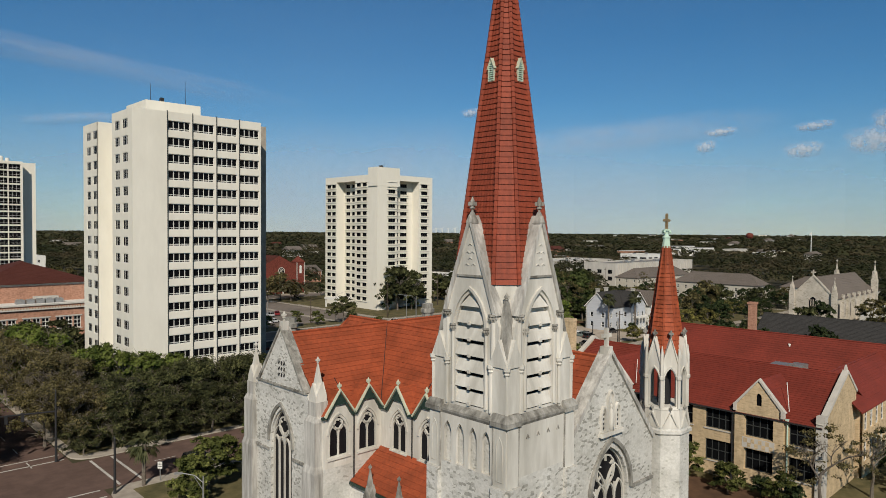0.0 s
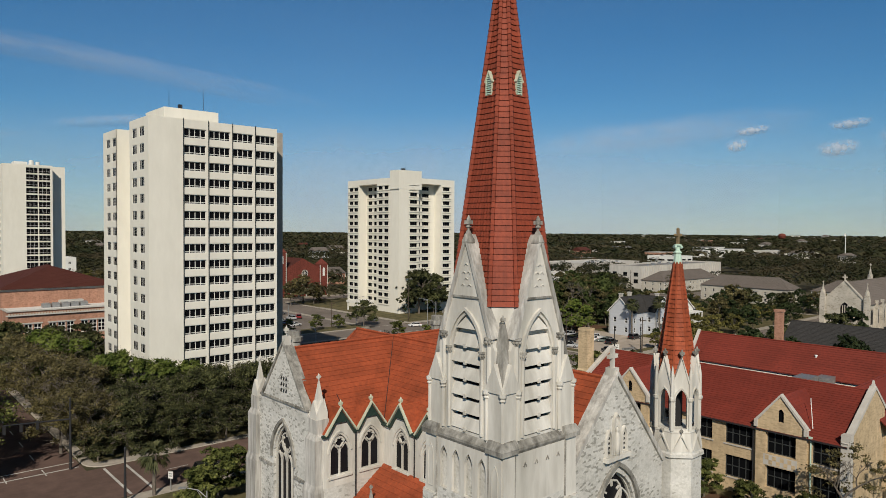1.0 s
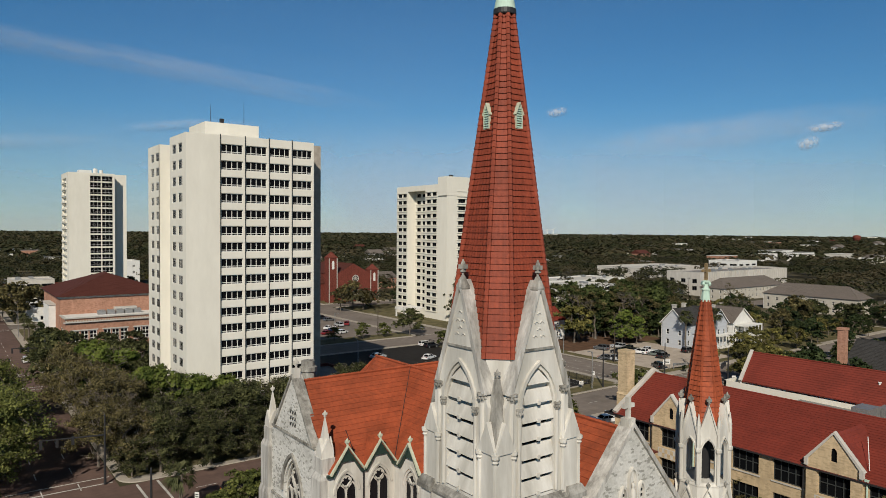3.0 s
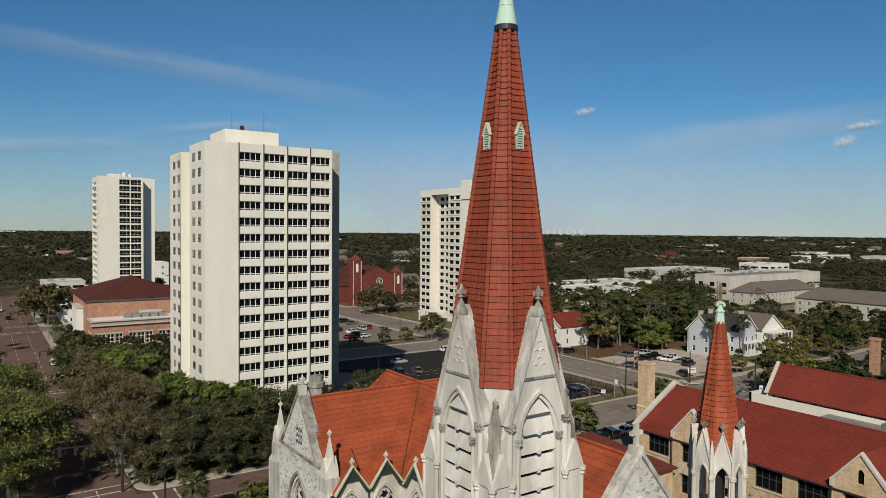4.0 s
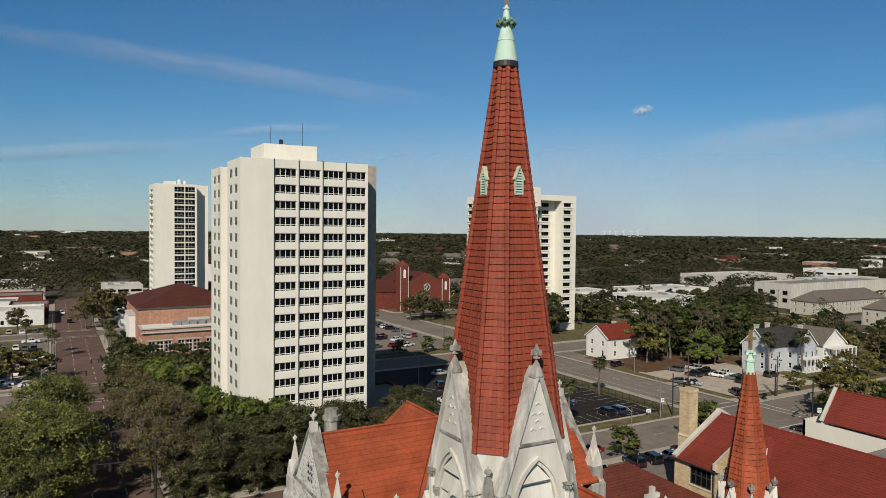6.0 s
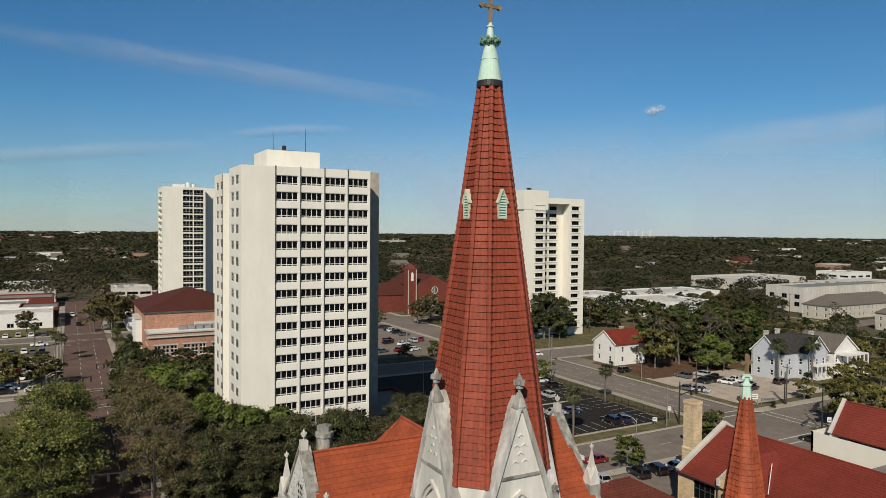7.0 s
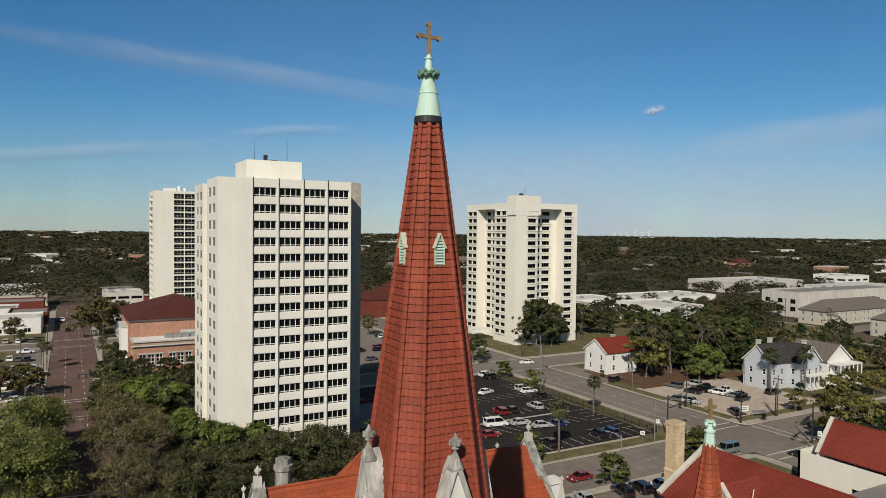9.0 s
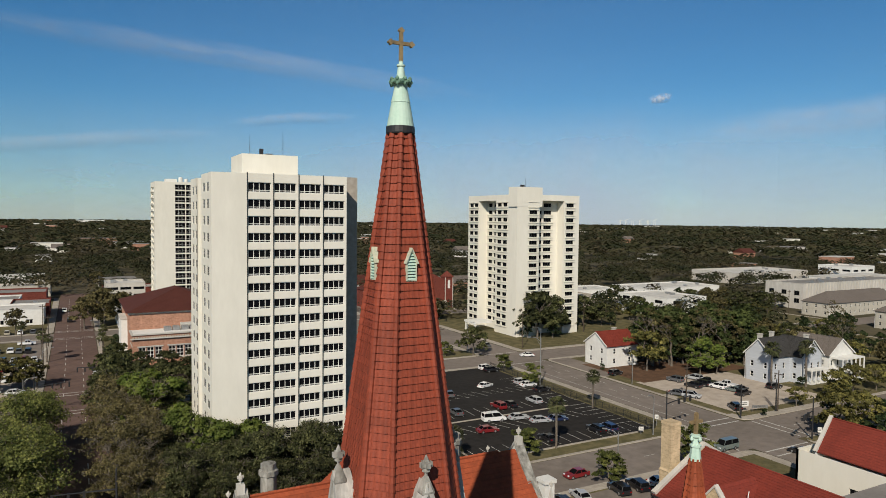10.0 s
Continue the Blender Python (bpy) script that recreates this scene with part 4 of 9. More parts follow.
# transept gable ends
def transept_end(x, along, sgn):
    pl = Plane((x, TY1 if sgn < 0 else TY0, 0), (0, along, 0))
    mid = 6.5
    g = Geo()
    pl.wall(g, [(0.3, 0), (12.7, 0), (12.7, 16.2), (10.5, 18.1), (mid, 23.3), (2.5, 18.1), (0.3, 16.2)], [arch(mid, 5.2, 3.7, 12.6, 15.9, 8)], 0.7)
    w = cpart("gable_wall", g, STONE_ROUGH)
    tracery(pl, mid, 5.2, 3.7, 12.6, 15.9, w, 4, 0.45)
    g = Geo()
    hood(g, pl, mid, 4.3, 12.6, 16.4, 0.3, 0.2)
    pl.box(g, 2.1, 17.95, 0.002, 10.9, 18.15, 0.14)
    pl.box(g, 0.3, 11.6, 0.002, 4.4, 11.85, 0.16)
    pl.box(g, 8.6, 11.6, 0.002, 12.7, 11.85, 0.16)
    cpart("string_course", g, STONE_GREY, "weathered grey stone string course", w)
    g = Geo()
    pl.strip(g, [(2.4, 18.0), (mid, 23.45), (10.6, 18.0)], 0.26, -0.85, 0.16)
    cpart("coping", g, STONE_GREY, "weathered grey gable coping")
    # raised near-black strips paint the shade of the slits
    for k in range(3):
        for r in range(3):
            g = Geo()
            pl.strip(g, [(mid - 0.45 + 0.45 * k, 18.9 + 0.55 * r), (mid - 0.3 + 0.45 * k, 19.2 + 0.55 * r)], 0.2, 0.002, 0.03)
            cpart("vent_slit", g, SHADE, "vent slit with its shade painted near black", w)
    g = Geo()
    p = pl.at(mid, 23.5, -0.3)
    g.box(p.x - 0.3, p.y - 0.3, 23.2, p.x + 0.3, p.y + 0.3, 24.0)
    finial(g, p.x, p.y, 23.9, 1.3)
    cpart("finial", g, STONE, "carved stone finial")
    for a in (1.05, 11.95):
        p = pl.at(a, 0, -0.4)
        g = Geo()
        h = 1.0
        g.prism([(p.x - h, p.y - h), (p.x + h, p.y - h), (p.x + h, p.y + h), (p.x - h, p.y + h)], 0, 11.5)
        h2 = 0.84
        g.prism([(p.x - h, p.y - h), (p.x + h, p.y - h), (p.x + h, p.y + h), (p.x - h, p.y + h)], 11.5, 12.1,
                [(p.x - h2, p.y - h2), (p.x + h2, p.y - h2), (p.x + h2, p.y + h2), (p.x - h2, p.y + h2)])
        h3 = 0.62
        g.prism([(p.x - h2, p.y - h2), (p.x + h2, p.y - h2), (p.x + h2, p.y + h2), (p.x - h2, p.y + h2)], 12.1, 15.9)
        g.prism([(p.x - h2, p.y - h2), (p.x + h2, p.y - h2), (p.x + h2, p.y + h2), (p.x - h2, p.y + h2)], 15.9, 16.4,
                [(p.x - h3, p.y - h3), (p.x + h3, p.y - h3), (p.x + h3, p.y + h3), (p.x - h3, p.y + h3)])
        g.prism([(p.x - h3, p.y - h3), (p.x + h3, p.y - h3), (p.x + h3, p.y + h3), (p.x - h3, p.y + h3)], 16.4, 17.6)
        b = cpart("buttress", g, STONE_STREAK, "pale dressed stone with dark streaks")
        g = Geo()
        pinnacle(g, p.x, p.y, 17.6, 21.4, 0.56)
        cpart("pinnacle", g, STONE, parent=b)


transept_end(TX0, -1, -1)
transept_end(TX1, 1, 1)

# aisles with lean-to roofs and small pinnacles on their buttresses
for sx, wx, ex in ((1, NX0, 35.35), (-1, NX1, 54.25)):
    g = Geo()
    g.box(min(ex + sx * 0.3, ex + sx * 0.9), 34.6 if sx > 0 else 31, 0, max(ex + sx * 0.3, ex + sx * 0.9), 49, 10.2)
    aisle = cpart("aisle_wall", g, STONE_ROUGH)
    g = Geo()
    y0 = 34.4 if sx > 0 else 31
    tiled("aisle_roof", [((ex, y0, 10.2), (ex, 48.98, 10.2), (wx, 48.98, 12.65), (wx, y0, 12.65))], 0.5, TILE_NAVE, church, CX, CY)
    g = Geo()
    g.box(ex - 0.12, y0, 9.95, ex + 0.08, 48.95, 10.18)
    cpart("gutter", g, GREEN_TRIM)
    for y in (45.6, 41.8, 38.0):
        g = Geo()
        bx = ex - sx * 0.35
        g.box(bx - 0.45, y - 0.4, 0, bx + 0.45, y + 0.4, 9.6)
        b = cpart("buttress", g, STONE_STREAK)
        g = Geo()
        pinnacle(g, bx, y, 9.6, 12.6, 0.42)
        cpart("pinnacle", g, STONE_GREY, parent=b)

# front gable
pl = Plane((NX0, 28.6, 0), (1, 0, 0))
mid = 5.95
g = Geo()
pl.wall(g, [(0, 0), (12.4, 0), (12.4, 15.4), (mid, 23.1), (0, 16.6)], [arch(mid + 0.2, 6.5, 5.0, 12.3, 16.0, 8)], 0.7)
front = cpart("front_wall", g, STONE_ROUGH)
tracery(pl, mid + 0.2, 6.5, 5.0, 12.3, 16.0, front, 4, 0.5)
g = Geo()
hood(g, pl, mid + 0.2, 5.7, 12.3, 16.65, 0.32, 0.24)
pl.box(g, 9.2, 12.1, 0.002, 12.4, 12.35, 0.16)
cpart("string_course", g, STONE_GREY, parent=front)
g = Geo()
pl.strip(g, [(0.0, 16.7), (mid, 23.35), (12.4, 15.6)], 0.36, -0.9, 0.2)
cpart("coping", g, STONE_STREAK, "weathered grey gable coping")
g = Geo()
for dx, h in ((-0.95, 1.9), (0.0, 3.0), (0.95, 1.9)):
    pl.strip(g, arch(mid + dx, 17.4, 0.75 if dx == 0 else 0.6, 17.4 + h - 0.7, 17.4 + h), 0.13, 0.002, 0.22, closed=True)
pl.box(g, mid - 1.5, 17.05, 0.002, mid + 1.5, 17.35, 0.4)
cpart("niche", g, STONE, "pale carved stone triple niche")
g = Geo()
# slits are near-black strips on the wall, their shade put into colour
for dx in (-0.95, 0.95):
    for k in range(4):
        g = Geo()
        pl.box(g, mid + dx - 0.2, 17.55 + 0.35 * k, 0.003, mid + dx + 0.2, 17.7 + 0.35 * k, 0.05)
        cpart("vent_slit", g, SHADE, "vent slit with its shade painted near black", front)
g = Geo()
p = pl.at(mid, 0, -0.35)
g.box(p.x - 0.35, p.y - 0.35, 22.9, p.x + 0.35, p.y + 0.35, 23.7)
cross(g, p.x, p.y, 23.6, 1.5)
cpart("gable_cross", g, STONE, "weathered stone cross")
statue = Geo()
p = pl.at(mid, 17.4, 0.15)
statue.ring(p.x, p.y, [(17.36, 0.24), (17.9, 0.2), (18.6, 0.24), (18.95, 0.17), (19.02, 0.09), (19.1, 0.13), (19.3, 0.13), (19.4, 0.06)], 10)
tagged(made("statue", statue, STONE, smooth=True), "small pale stone statue standing in a gable niche", "statue")

# chimneys behind the roofs
for x, y, z1, r in ((36.0, 60.2, 23.6, 0.72), (54.6, 60.0, 23.7, 0.72)):
    g = Geo()
    g.ring(x, y, [(0, r * 1.1), (z1 - 1.1, r), (z1 - 1.0, r * 1.2), (z1 - 0.6, r * 1.2), (z1 - 0.5, r * 0.95), (z1, r * 0.95)], 8, 0.5)
    cpart("chimney", g, STONE_GREY, "octagonal weathered stone chimney")

# ---- tower ----
AX, AY = 35.1, 31.0
H = 3.5
SIDES = (Plane((AX - H, AY - H, 0), (1, 0, 0)), Plane((AX - H, AY + H, 0), (0, -1, 0)), Plane((AX + H, AY + H, 0), (-1, 0, 0)), Plane((AX + H, AY - H, 0), (0, 1, 0)))


def square(x, y, h):
    return [(x - h, y - h), (x + h, y - h), (x + h, y + h), (x - h, y + h)]


tower = cpart("tower_shaft", (lambda g: (g.prism(square(AX, AY, H - 0.35), 0, 20.4), g)[1])(Geo()), STONE_BLOCK)
for s, pl in enumerate(SIDES):
    g = Geo()
    pl.wall(g, [(0.36, 0), (6.64, 0), (6.64, 16.9), (0.36, 16.9)], [arch(H, 10.5, 1.3, 13.6, 15.0, 6)] if s == 0 else [], 0.34)
    wall = cpart("tower_wall", g, STONE_ROUGH, parent=tower)
    g = Geo()
    holes = [arch(1.75 + 1.17 * k, 16.95, 0.72, 18.9, 19.7, 5) for k in range(4)] if s in (1, 2) else []
    pl.wall(g, [(0.36, 16.9), (6.64, 16.9), (6.64, 20.4), (0.36, 20.4)], holes, 0.2)
    cpart("arcade_wall", g, STONE, "smooth pale stone zone with blind arches" if holes else "smooth pale stone zone", tower)
    if s == 0:
        tracery(pl, H, 10.5, 1.3, 13.6, 15.0, wall, 2, 0.25)
        g = Geo()
        hood(g, pl, H, 1.7, 13.6, 15.3, 0.2, 0.14)
        cpart("hood_mould", g, STONE, parent=wall)
        for k in range(4):
            g = Geo()
            pl.strip(g, [(1.9 + 1.05 * k, 19.25), (2.02 + 1.05 * k, 19.5), (2.14 + 1.05 * k, 19.25)], 0.08, 0.002, 0.05)
            cpart("carving", g, STONE_GREY, parent=wall)
    for a in (0.0, 5.9):
        g = Geo()
        pl.box(g, a, 0, -0.5, a + 1.1, 16.4, 0.28)
        buttress = cpart("buttress", g, STONE_ROUGH, parent=tower)
        g = Geo()
        pl.slab(g, [(a, 16.4), (a + 1.1, 16.4), (a + 1.05, 20.3), (a + 0.05, 20.3)], -0.5, 0.06)
        if s != 0:
            pl.strip(g, arch(a + 0.55, 16.8, 0.5, 18.9, 19.6, 4), 0.06, 0.062, 0.1, closed=True)
        cpart("buttress_top", g, STONE, "smooth pale upper buttress", buttress)
    # rounded shafts in the angles
    for a in (1.1, 5.9):
        g = Geo()
        g.tube(pl.at(a, 16.5, 0.03), pl.at(a, 20.3, 0.03), 0.07, 0.07, 6)
        cpart("angle_shaft", g, STONE_GREY, parent=tower)

# sloped offset ledge and belfry
g = Geo()
g.prism(square(AX, AY, H - 0.02), 20.12, 20.36, square(AX, AY, H + 0.1))
g.prism(square(AX, AY, H + 0.1), 20.36, 20.5)
g.prism(square(AX, AY, H + 0.04), 20.5, 20.85, square(AX, AY, H - 0.3))
for dx in (-1, 1):
    for dy in (-1, 1):
        g.prism(square(AX + dx * 3.0, AY + dy * 3.0, 0.72), 20.25, 20.55)
        g.prism(square(AX + dx * 3.0, AY + dy * 3.0, 0.74), 20.55, 21.0, square(AX + dx * 2.9, AY + dy * 2.9, 0.6))
cpart("ledge", g, STONE_GREY, "weathered grey sloping stone ledge")

B = 3.22
# solid near-black block added to paint the darkness behind the louvres
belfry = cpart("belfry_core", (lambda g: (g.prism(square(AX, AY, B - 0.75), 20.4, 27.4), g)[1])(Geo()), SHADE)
BSIDES = (Plane((AX - B, AY - B, 0), (1, 0, 0)), Plane((AX - B, AY + B, 0), (0, -1, 0)), Plane((AX + B, AY + B, 0), (-1, 0, 0)), Plane((AX + B, AY - B, 0), (0, 1, 0)))
for pl in BSIDES:
    g = Geo()
    pl.wall(g, [(0.7, 20.8), (5.74, 20.8), (5.74, 26.4), (B + 2.15, 27.2), (B, 33.3), (B - 2.15, 27.2), (0.7, 26.4)], [arch(B, 21.0, 2.5, 26.2, 28.4, 8)], 0.6)
    bw = cpart("belfry_wall", g, STONE)
    g = Geo()
    for k in range(6):
        z = 20.85 + 1.06 * k
        half = 1.25 if z < 25.8 else 1.08
        g.hull([pl.at(B - half, z + 0.24, 0.08), pl.at(B + half, z + 0.24, 0.08), pl.at(B + half, z + 1.02, -0.2), pl.at(B - half, z + 1.02, -0.2)],
               [pl.at(B - half, z + 0.24, -0.08), pl.at(B + half, z + 0.24, -0.08), pl.at(B + half, z + 1.02, -0.34), pl.at(B - half, z + 1.02, -0.34)])
        pl.box(g, B - 0.1, z + 0.14, 0.0, B + 0.1, z + 0.36, 0.14)
    g.hull([pl.at(B - 0.85, 27.5, 0.06), pl.at(B + 0.85, 27.5, 0.06), pl.at(B, 28.45, -0.25)], [pl.at(B - 0.85, 27.5, -0.1), pl.at(B + 0.85, 27.5, -0.1), pl.at(B, 28.45, -0.4)])
    cpart("louvre", g, STONE, "sloping stone louvre boards", bw)
    g = Geo()
    hood(g, pl, B, 3.0, 26.2, 28.75, 0.2, 0.16)
    cpart("hood_mould", g, STONE, parent=bw)
    g = Geo()
    pl.box(g, B - 1.15, 29.45, 0.002, B + 1.15, 29.58, 0.1)
    cpart("string_course", g, STONE_GREY, parent=bw)
    for a, z0, z1, r, c in ((B - 1.5, 21.0, 25.9, 0.11, 0.05), (B + 1.5, 21.0, 25.9, 0.11, 0.05), (B - 2.05, 23.5, 26.8, 0.15, 0.0), (B + 2.05, 23.5, 26.8, 0.15, 0.0)):
        g = Geo()
        g.tube(pl.at(a, z0, c), pl.at(a, z1, c), r, r, 8)
        sh = cpart("shaft", g, STONE, parent=bw)
        g = Geo()
        p = pl.at(a, z1, c)
        g.ring(p.x, p.y, [(z1 - 0.14, r * 1.1), (z1 - 0.02, r * 1.4), (z1 + 0.07, r * 1.25), (z1 + 0.2, r * 1.7), (z1 + 0.24, r * 2.2), (z1 + 0.36, r * 2.25)], 8)
        for k in range(8):
            kx, ky = p.x + r * 1.75 * math.cos(k * math.pi / 4), p.y + r * 1.75 * math.sin(k * math.pi / 4)
            g.ring(kx, ky, [(z1 + 0.0, r * 0.15), (z1 + 0.07, r * 0.55), (z1 + 0.15, r * 0.5), (z1 + 0.2, r * 0.15)], 5)
        cpart("capital", g, STONE_GREY, "dark weathered carved capital", bw)
    for dz, dx in ((30.6, 0), (31.0, -0.22), (31.0, 0.22), (31.5, 0), (30.2, -0.3), (30.2, 0.3)):
        g = Geo()
        pl.strip(g, [(B + dx - 0.14, dz), (B + dx - 0.08, dz + 0.08), (B + dx, dz + 0.11), (B + dx + 0.08, dz + 0.08), (B + dx + 0.14, dz)], 0.05, 0.002, 0.06)
        cpart("carving", g, STONE, parent=bw)
    g = Geo()
    for sx in (-1, 1):
        a0, a1 = B + sx * 2.4, B + sx * 2.08
        g.hull([pl.at(a0, 27.1, 0.14), pl.at(B + sx * 0.06, 33.45, 0.14), pl.at(B, 33.0, 0.14), pl.at(a1, 27.1, 0.14)],
               [pl.at(a0, 27.1, -1.9), pl.at(B + sx * 0.06, 33.45, -0.7), pl.at(B, 33.0, -0.7), pl.at(a1, 27.1, -1.9)])
    g.hull([pl.at(B - 2.05, 27.0, -0.6), pl.at(B + 2.05, 27.0, -0.6), pl.at(B, 33.2, -0.6)], [pl.at(B - 2.05, 27.0, -2.2), pl.at(B + 2.05, 27.0, -2.2), pl.at(B, 33.2, -1.2)])
    cpart("gable_coping", g, STONE_STREAK, "grey weathered stone gable sides", bw)
    g = Geo()
    p = pl.at(B, 0, -0.15)
    g.ring(p.x, p.y, [(32.75, 0.34), (32.95, 0.42), (33.08, 0.4), (33.7, 0.1)], 4, 0.5)
    finial(g, p.x, p.y, 33.45, 1.5)
    cpart("finial", g, STONE_GREY, "carved grey stone finial", bw)

# corner pinnacles
for dx in (-1, 1):
    for dy in (-1, 1):
        x, y, h = AX + dx * 2.66, AY + dy * 2.66, 0.78
        g = Geo()
        g.prism(square(x, y, h - 0.1), 20.6, 24.2)
        for ax in (-1, 1):
            for ay in (-1, 1):
                g.tube((x + ax * (h - 0.1), y + ay * (h - 0.1), 20.9), (x + ax * (h - 0.1), y + ay * (h - 0.1), 23.7), 0.11, 0.11)
                g.ring(x + ax * (h - 0.1), y + ay * (h - 0.1), [(23.45, 0.12), (23.55, 0.2), (23.64, 0.14), (23.76, 0.24), (23.95, 0.25)], 8)
        for a, b in (((-1, -1), (1, -1)), ((1, -1), (1, 1)), ((1, 1), (-1, 1)), ((-1, 1), (-1, -1))):
            p, q = Vector((x + a[0] * h, y + a[1] * h, 23.9)), Vector((x + b[0] * h, y + b[1] * h, 23.9))
            m = (p + q) / 2 + Vector((0, 0, 1.75))
            d = (Vector((x, y, 23.9)) - (p + q) / 2) * 0.95
            g.hull([p, q, m], [p + d, q + d, m + d])
        c = cpart("corner_turret", g, STONE)
        g = Geo()
        g.prism(square(x, y, h * 0.78), 24.3, 28.0, square(x, y, 0.12))
        cpart("spirelet", g, STONE_GREY, "grey stained stone spirelet", c)
        g = Geo()
        finial(g, x, y, 27.8, 0.95)
        cpart("finial", g, STONE_GREY, parent=c)


# ---- spire ----
def octo(a, b):
    return [(-b, -a), (b, -a), (a, -b), (a, b), (b, a), (-b, a), (-a, b), (-a, -b)]


SZ0, SZ1, SN = 29.0, 49.5, 57


def spire_at(z):
    s = (z - SZ0) / (SZ1 - SZ0)
    a = 2.86 + (0.49 - 2.86) * s
    b = 1.69 + (0.2 - 1.69) * s
    return a, b


g = Geo()
g.prism([(AX + x, AY + y) for x, y in octo(2.9, 1.95)], 26.0, 29.05, [(AX + x, AY + y) for x, y in octo(2.72, 1.74)])
cpart("drum", g, STONE, "pale plain stone drum under the spire")
g = Geo()
g.prism([(AX + x * 0.965, AY + y * 0.965) for x, y in octo(*spire_at(SZ0))], SZ0, SZ1, [(AX + x * 0.93, AY + y * 0.93) for x, y in octo(*spire_at(SZ1))])
spire = cpart("spire", g, TILE_SPIRE, "tall spire of red clay tiles with ribbed hips")


def tile_row(g, p, q, r, s, n, out, lip=0.055):
    """A row of n ribbed tiles, each a piece of its own, between the lower edge p-q and the upper edge s-r."""
    for c in range(n):
        i = len(g.v)
        sink = 0.003 * ((c * 7 + len(g.v)) % 3)
        for k in range(4):
            w = (c + (0.0, 0.33, 0.67, 1.0)[k]) / n
            rise = (0.0, 0.012, 0.002, 0.012)[k] - sink
            lo, hi = p.lerp(q, w), s.lerp(r, w)
            g.v.append(tuple(lo - out * 0.03))
            g.v.append(tuple(lo + out * (lip + rise)))
            g.v.append(tuple(hi + out * (rise * 0.6 - 0.012)))
        for k in range(3):
            a = i + 3 * k
            g.f.append((a, a + 3, a + 4, a + 1))
            g.f.append((a + 1, a + 4, a + 5, a + 2))


hidden, hip_far = Geo(), Geo()
for face_i in range(8):
    lo_face = face_i in (0, 1, 6, 7)
    for k in range(SN):
        z0, z1 = SZ0 + (SZ1 - SZ0) * k / SN, SZ0 + (SZ1 - SZ0) * (k + 1.08) / SN
        P = [Vector((AX + x, AY + y, z0)) for x, y in octo(*spire_at(z0))]
        Q = [Vector((AX + x, AY + y, z1)) for x, y in octo(*spire_at(z1))]
        p, q, r, s = P[face_i], P[(face_i + 1) % 8], Q[(face_i + 1) % 8], Q[face_i]
        out = ((p + q) / 2 - Vector((AX, AY, z0))).normalized()
        n = max(2, round((q - p).length / 0.26))
        if lo_face:
            g = Geo()
            tile_row(g, p, q, r, s, n, out)
            cpart("tile_course", g, TILE_SPIRE, parent=spire)
        else:
            tile_row(hidden, p, q, r, s, n, out)
tagged(cpart("tile_courses", hidden, TILE_SPIRE, parent=spire), kind="stuff")
for hip in range(8):
    for k in range(SN):
        z0, z1 = SZ0 + (SZ1 - SZ0) * k / SN, SZ0 + (SZ1 - SZ0) * (k + 1.1) / SN
        x0, y0 = octo(*spire_at(z0))[hip]
        x1, y1 = octo(*spire_at(z1))[hip]
        target = Geo() if hip in (0, 1, 6, 7) else hip_far
        target.tube((AX + x0 * 1.01, AY + y0 * 1.01, z0), (AX + x1 * 1.01, AY + y1 * 1.01, z1), 0.17, 0.125, 8)
        if target is not hip_far:
            cpart("hip_tile", target, TILE_SPIRE, parent=spire)
tagged(cpart("hip_tiles", hip_far, TILE_SPIRE, parent=spire), kind="stuff")

# louvred lucarnes
for ux, uy in ((0, -1), (-1, 0), (0, 1), (1, 0)):
    a0, a1 = spire_at(42.3)[0], spire_at(44.0)[0]
    pl = Plane((AX + ux * (a0 + 0.06), AY + uy * (a0 + 0.06), 0), (-uy, ux, 0))
    g = Geo()
    pl.strip(g, [(-0.24, 42.4), (0.24, 42.4), (0.24, 43.35), (0.0, 43.85), (-0.24, 43.35)], 0.07, -0.5, 0.02, closed=True)
    luc = cpart("lucarne", g, PALE_TRIM, "small green copper louvred lucarne", spire)
    g = Geo()
    pl.strip(g, [(-0.32, 43.2), (0.0, 43.92), (0.32, 43.2)], 0.07, -0.6, 0.08)
    cpart("lucarne_hood", g, PALE_TRIM, parent=spire)
    g = Geo()
    for k in range(9):
        z = 42.44 + 0.14 * k
        half = 0.22 if z < 43.35 else 0.22 * max(0.15, 1 - (z - 43.35) / 0.6)
        g.hull([pl.at(-half, z, 0.03), pl.at(half, z, 0.03), pl.at(half, z + 0.12, -0.1), pl.at(-half, z + 0.12, -0.1)],
               [pl.at(-half, z + 0.025, 0.03), pl.at(half, z + 0.025, 0.03), pl.at(half, z + 0.145, -0.1), pl.at(-half, z + 0.145, -0.1)])
    cpart("slat", g, COPPER, parent=spire)
    # near-black slab paints the shade behind the slats
    g = Geo()
    pl.slab(g, [(-0.22, 42.42), (0.22, 42.42), (0.22, 43.35), (0, 43.8), (-0.22, 43.35)], -0.3, -0.16)
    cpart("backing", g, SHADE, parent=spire)

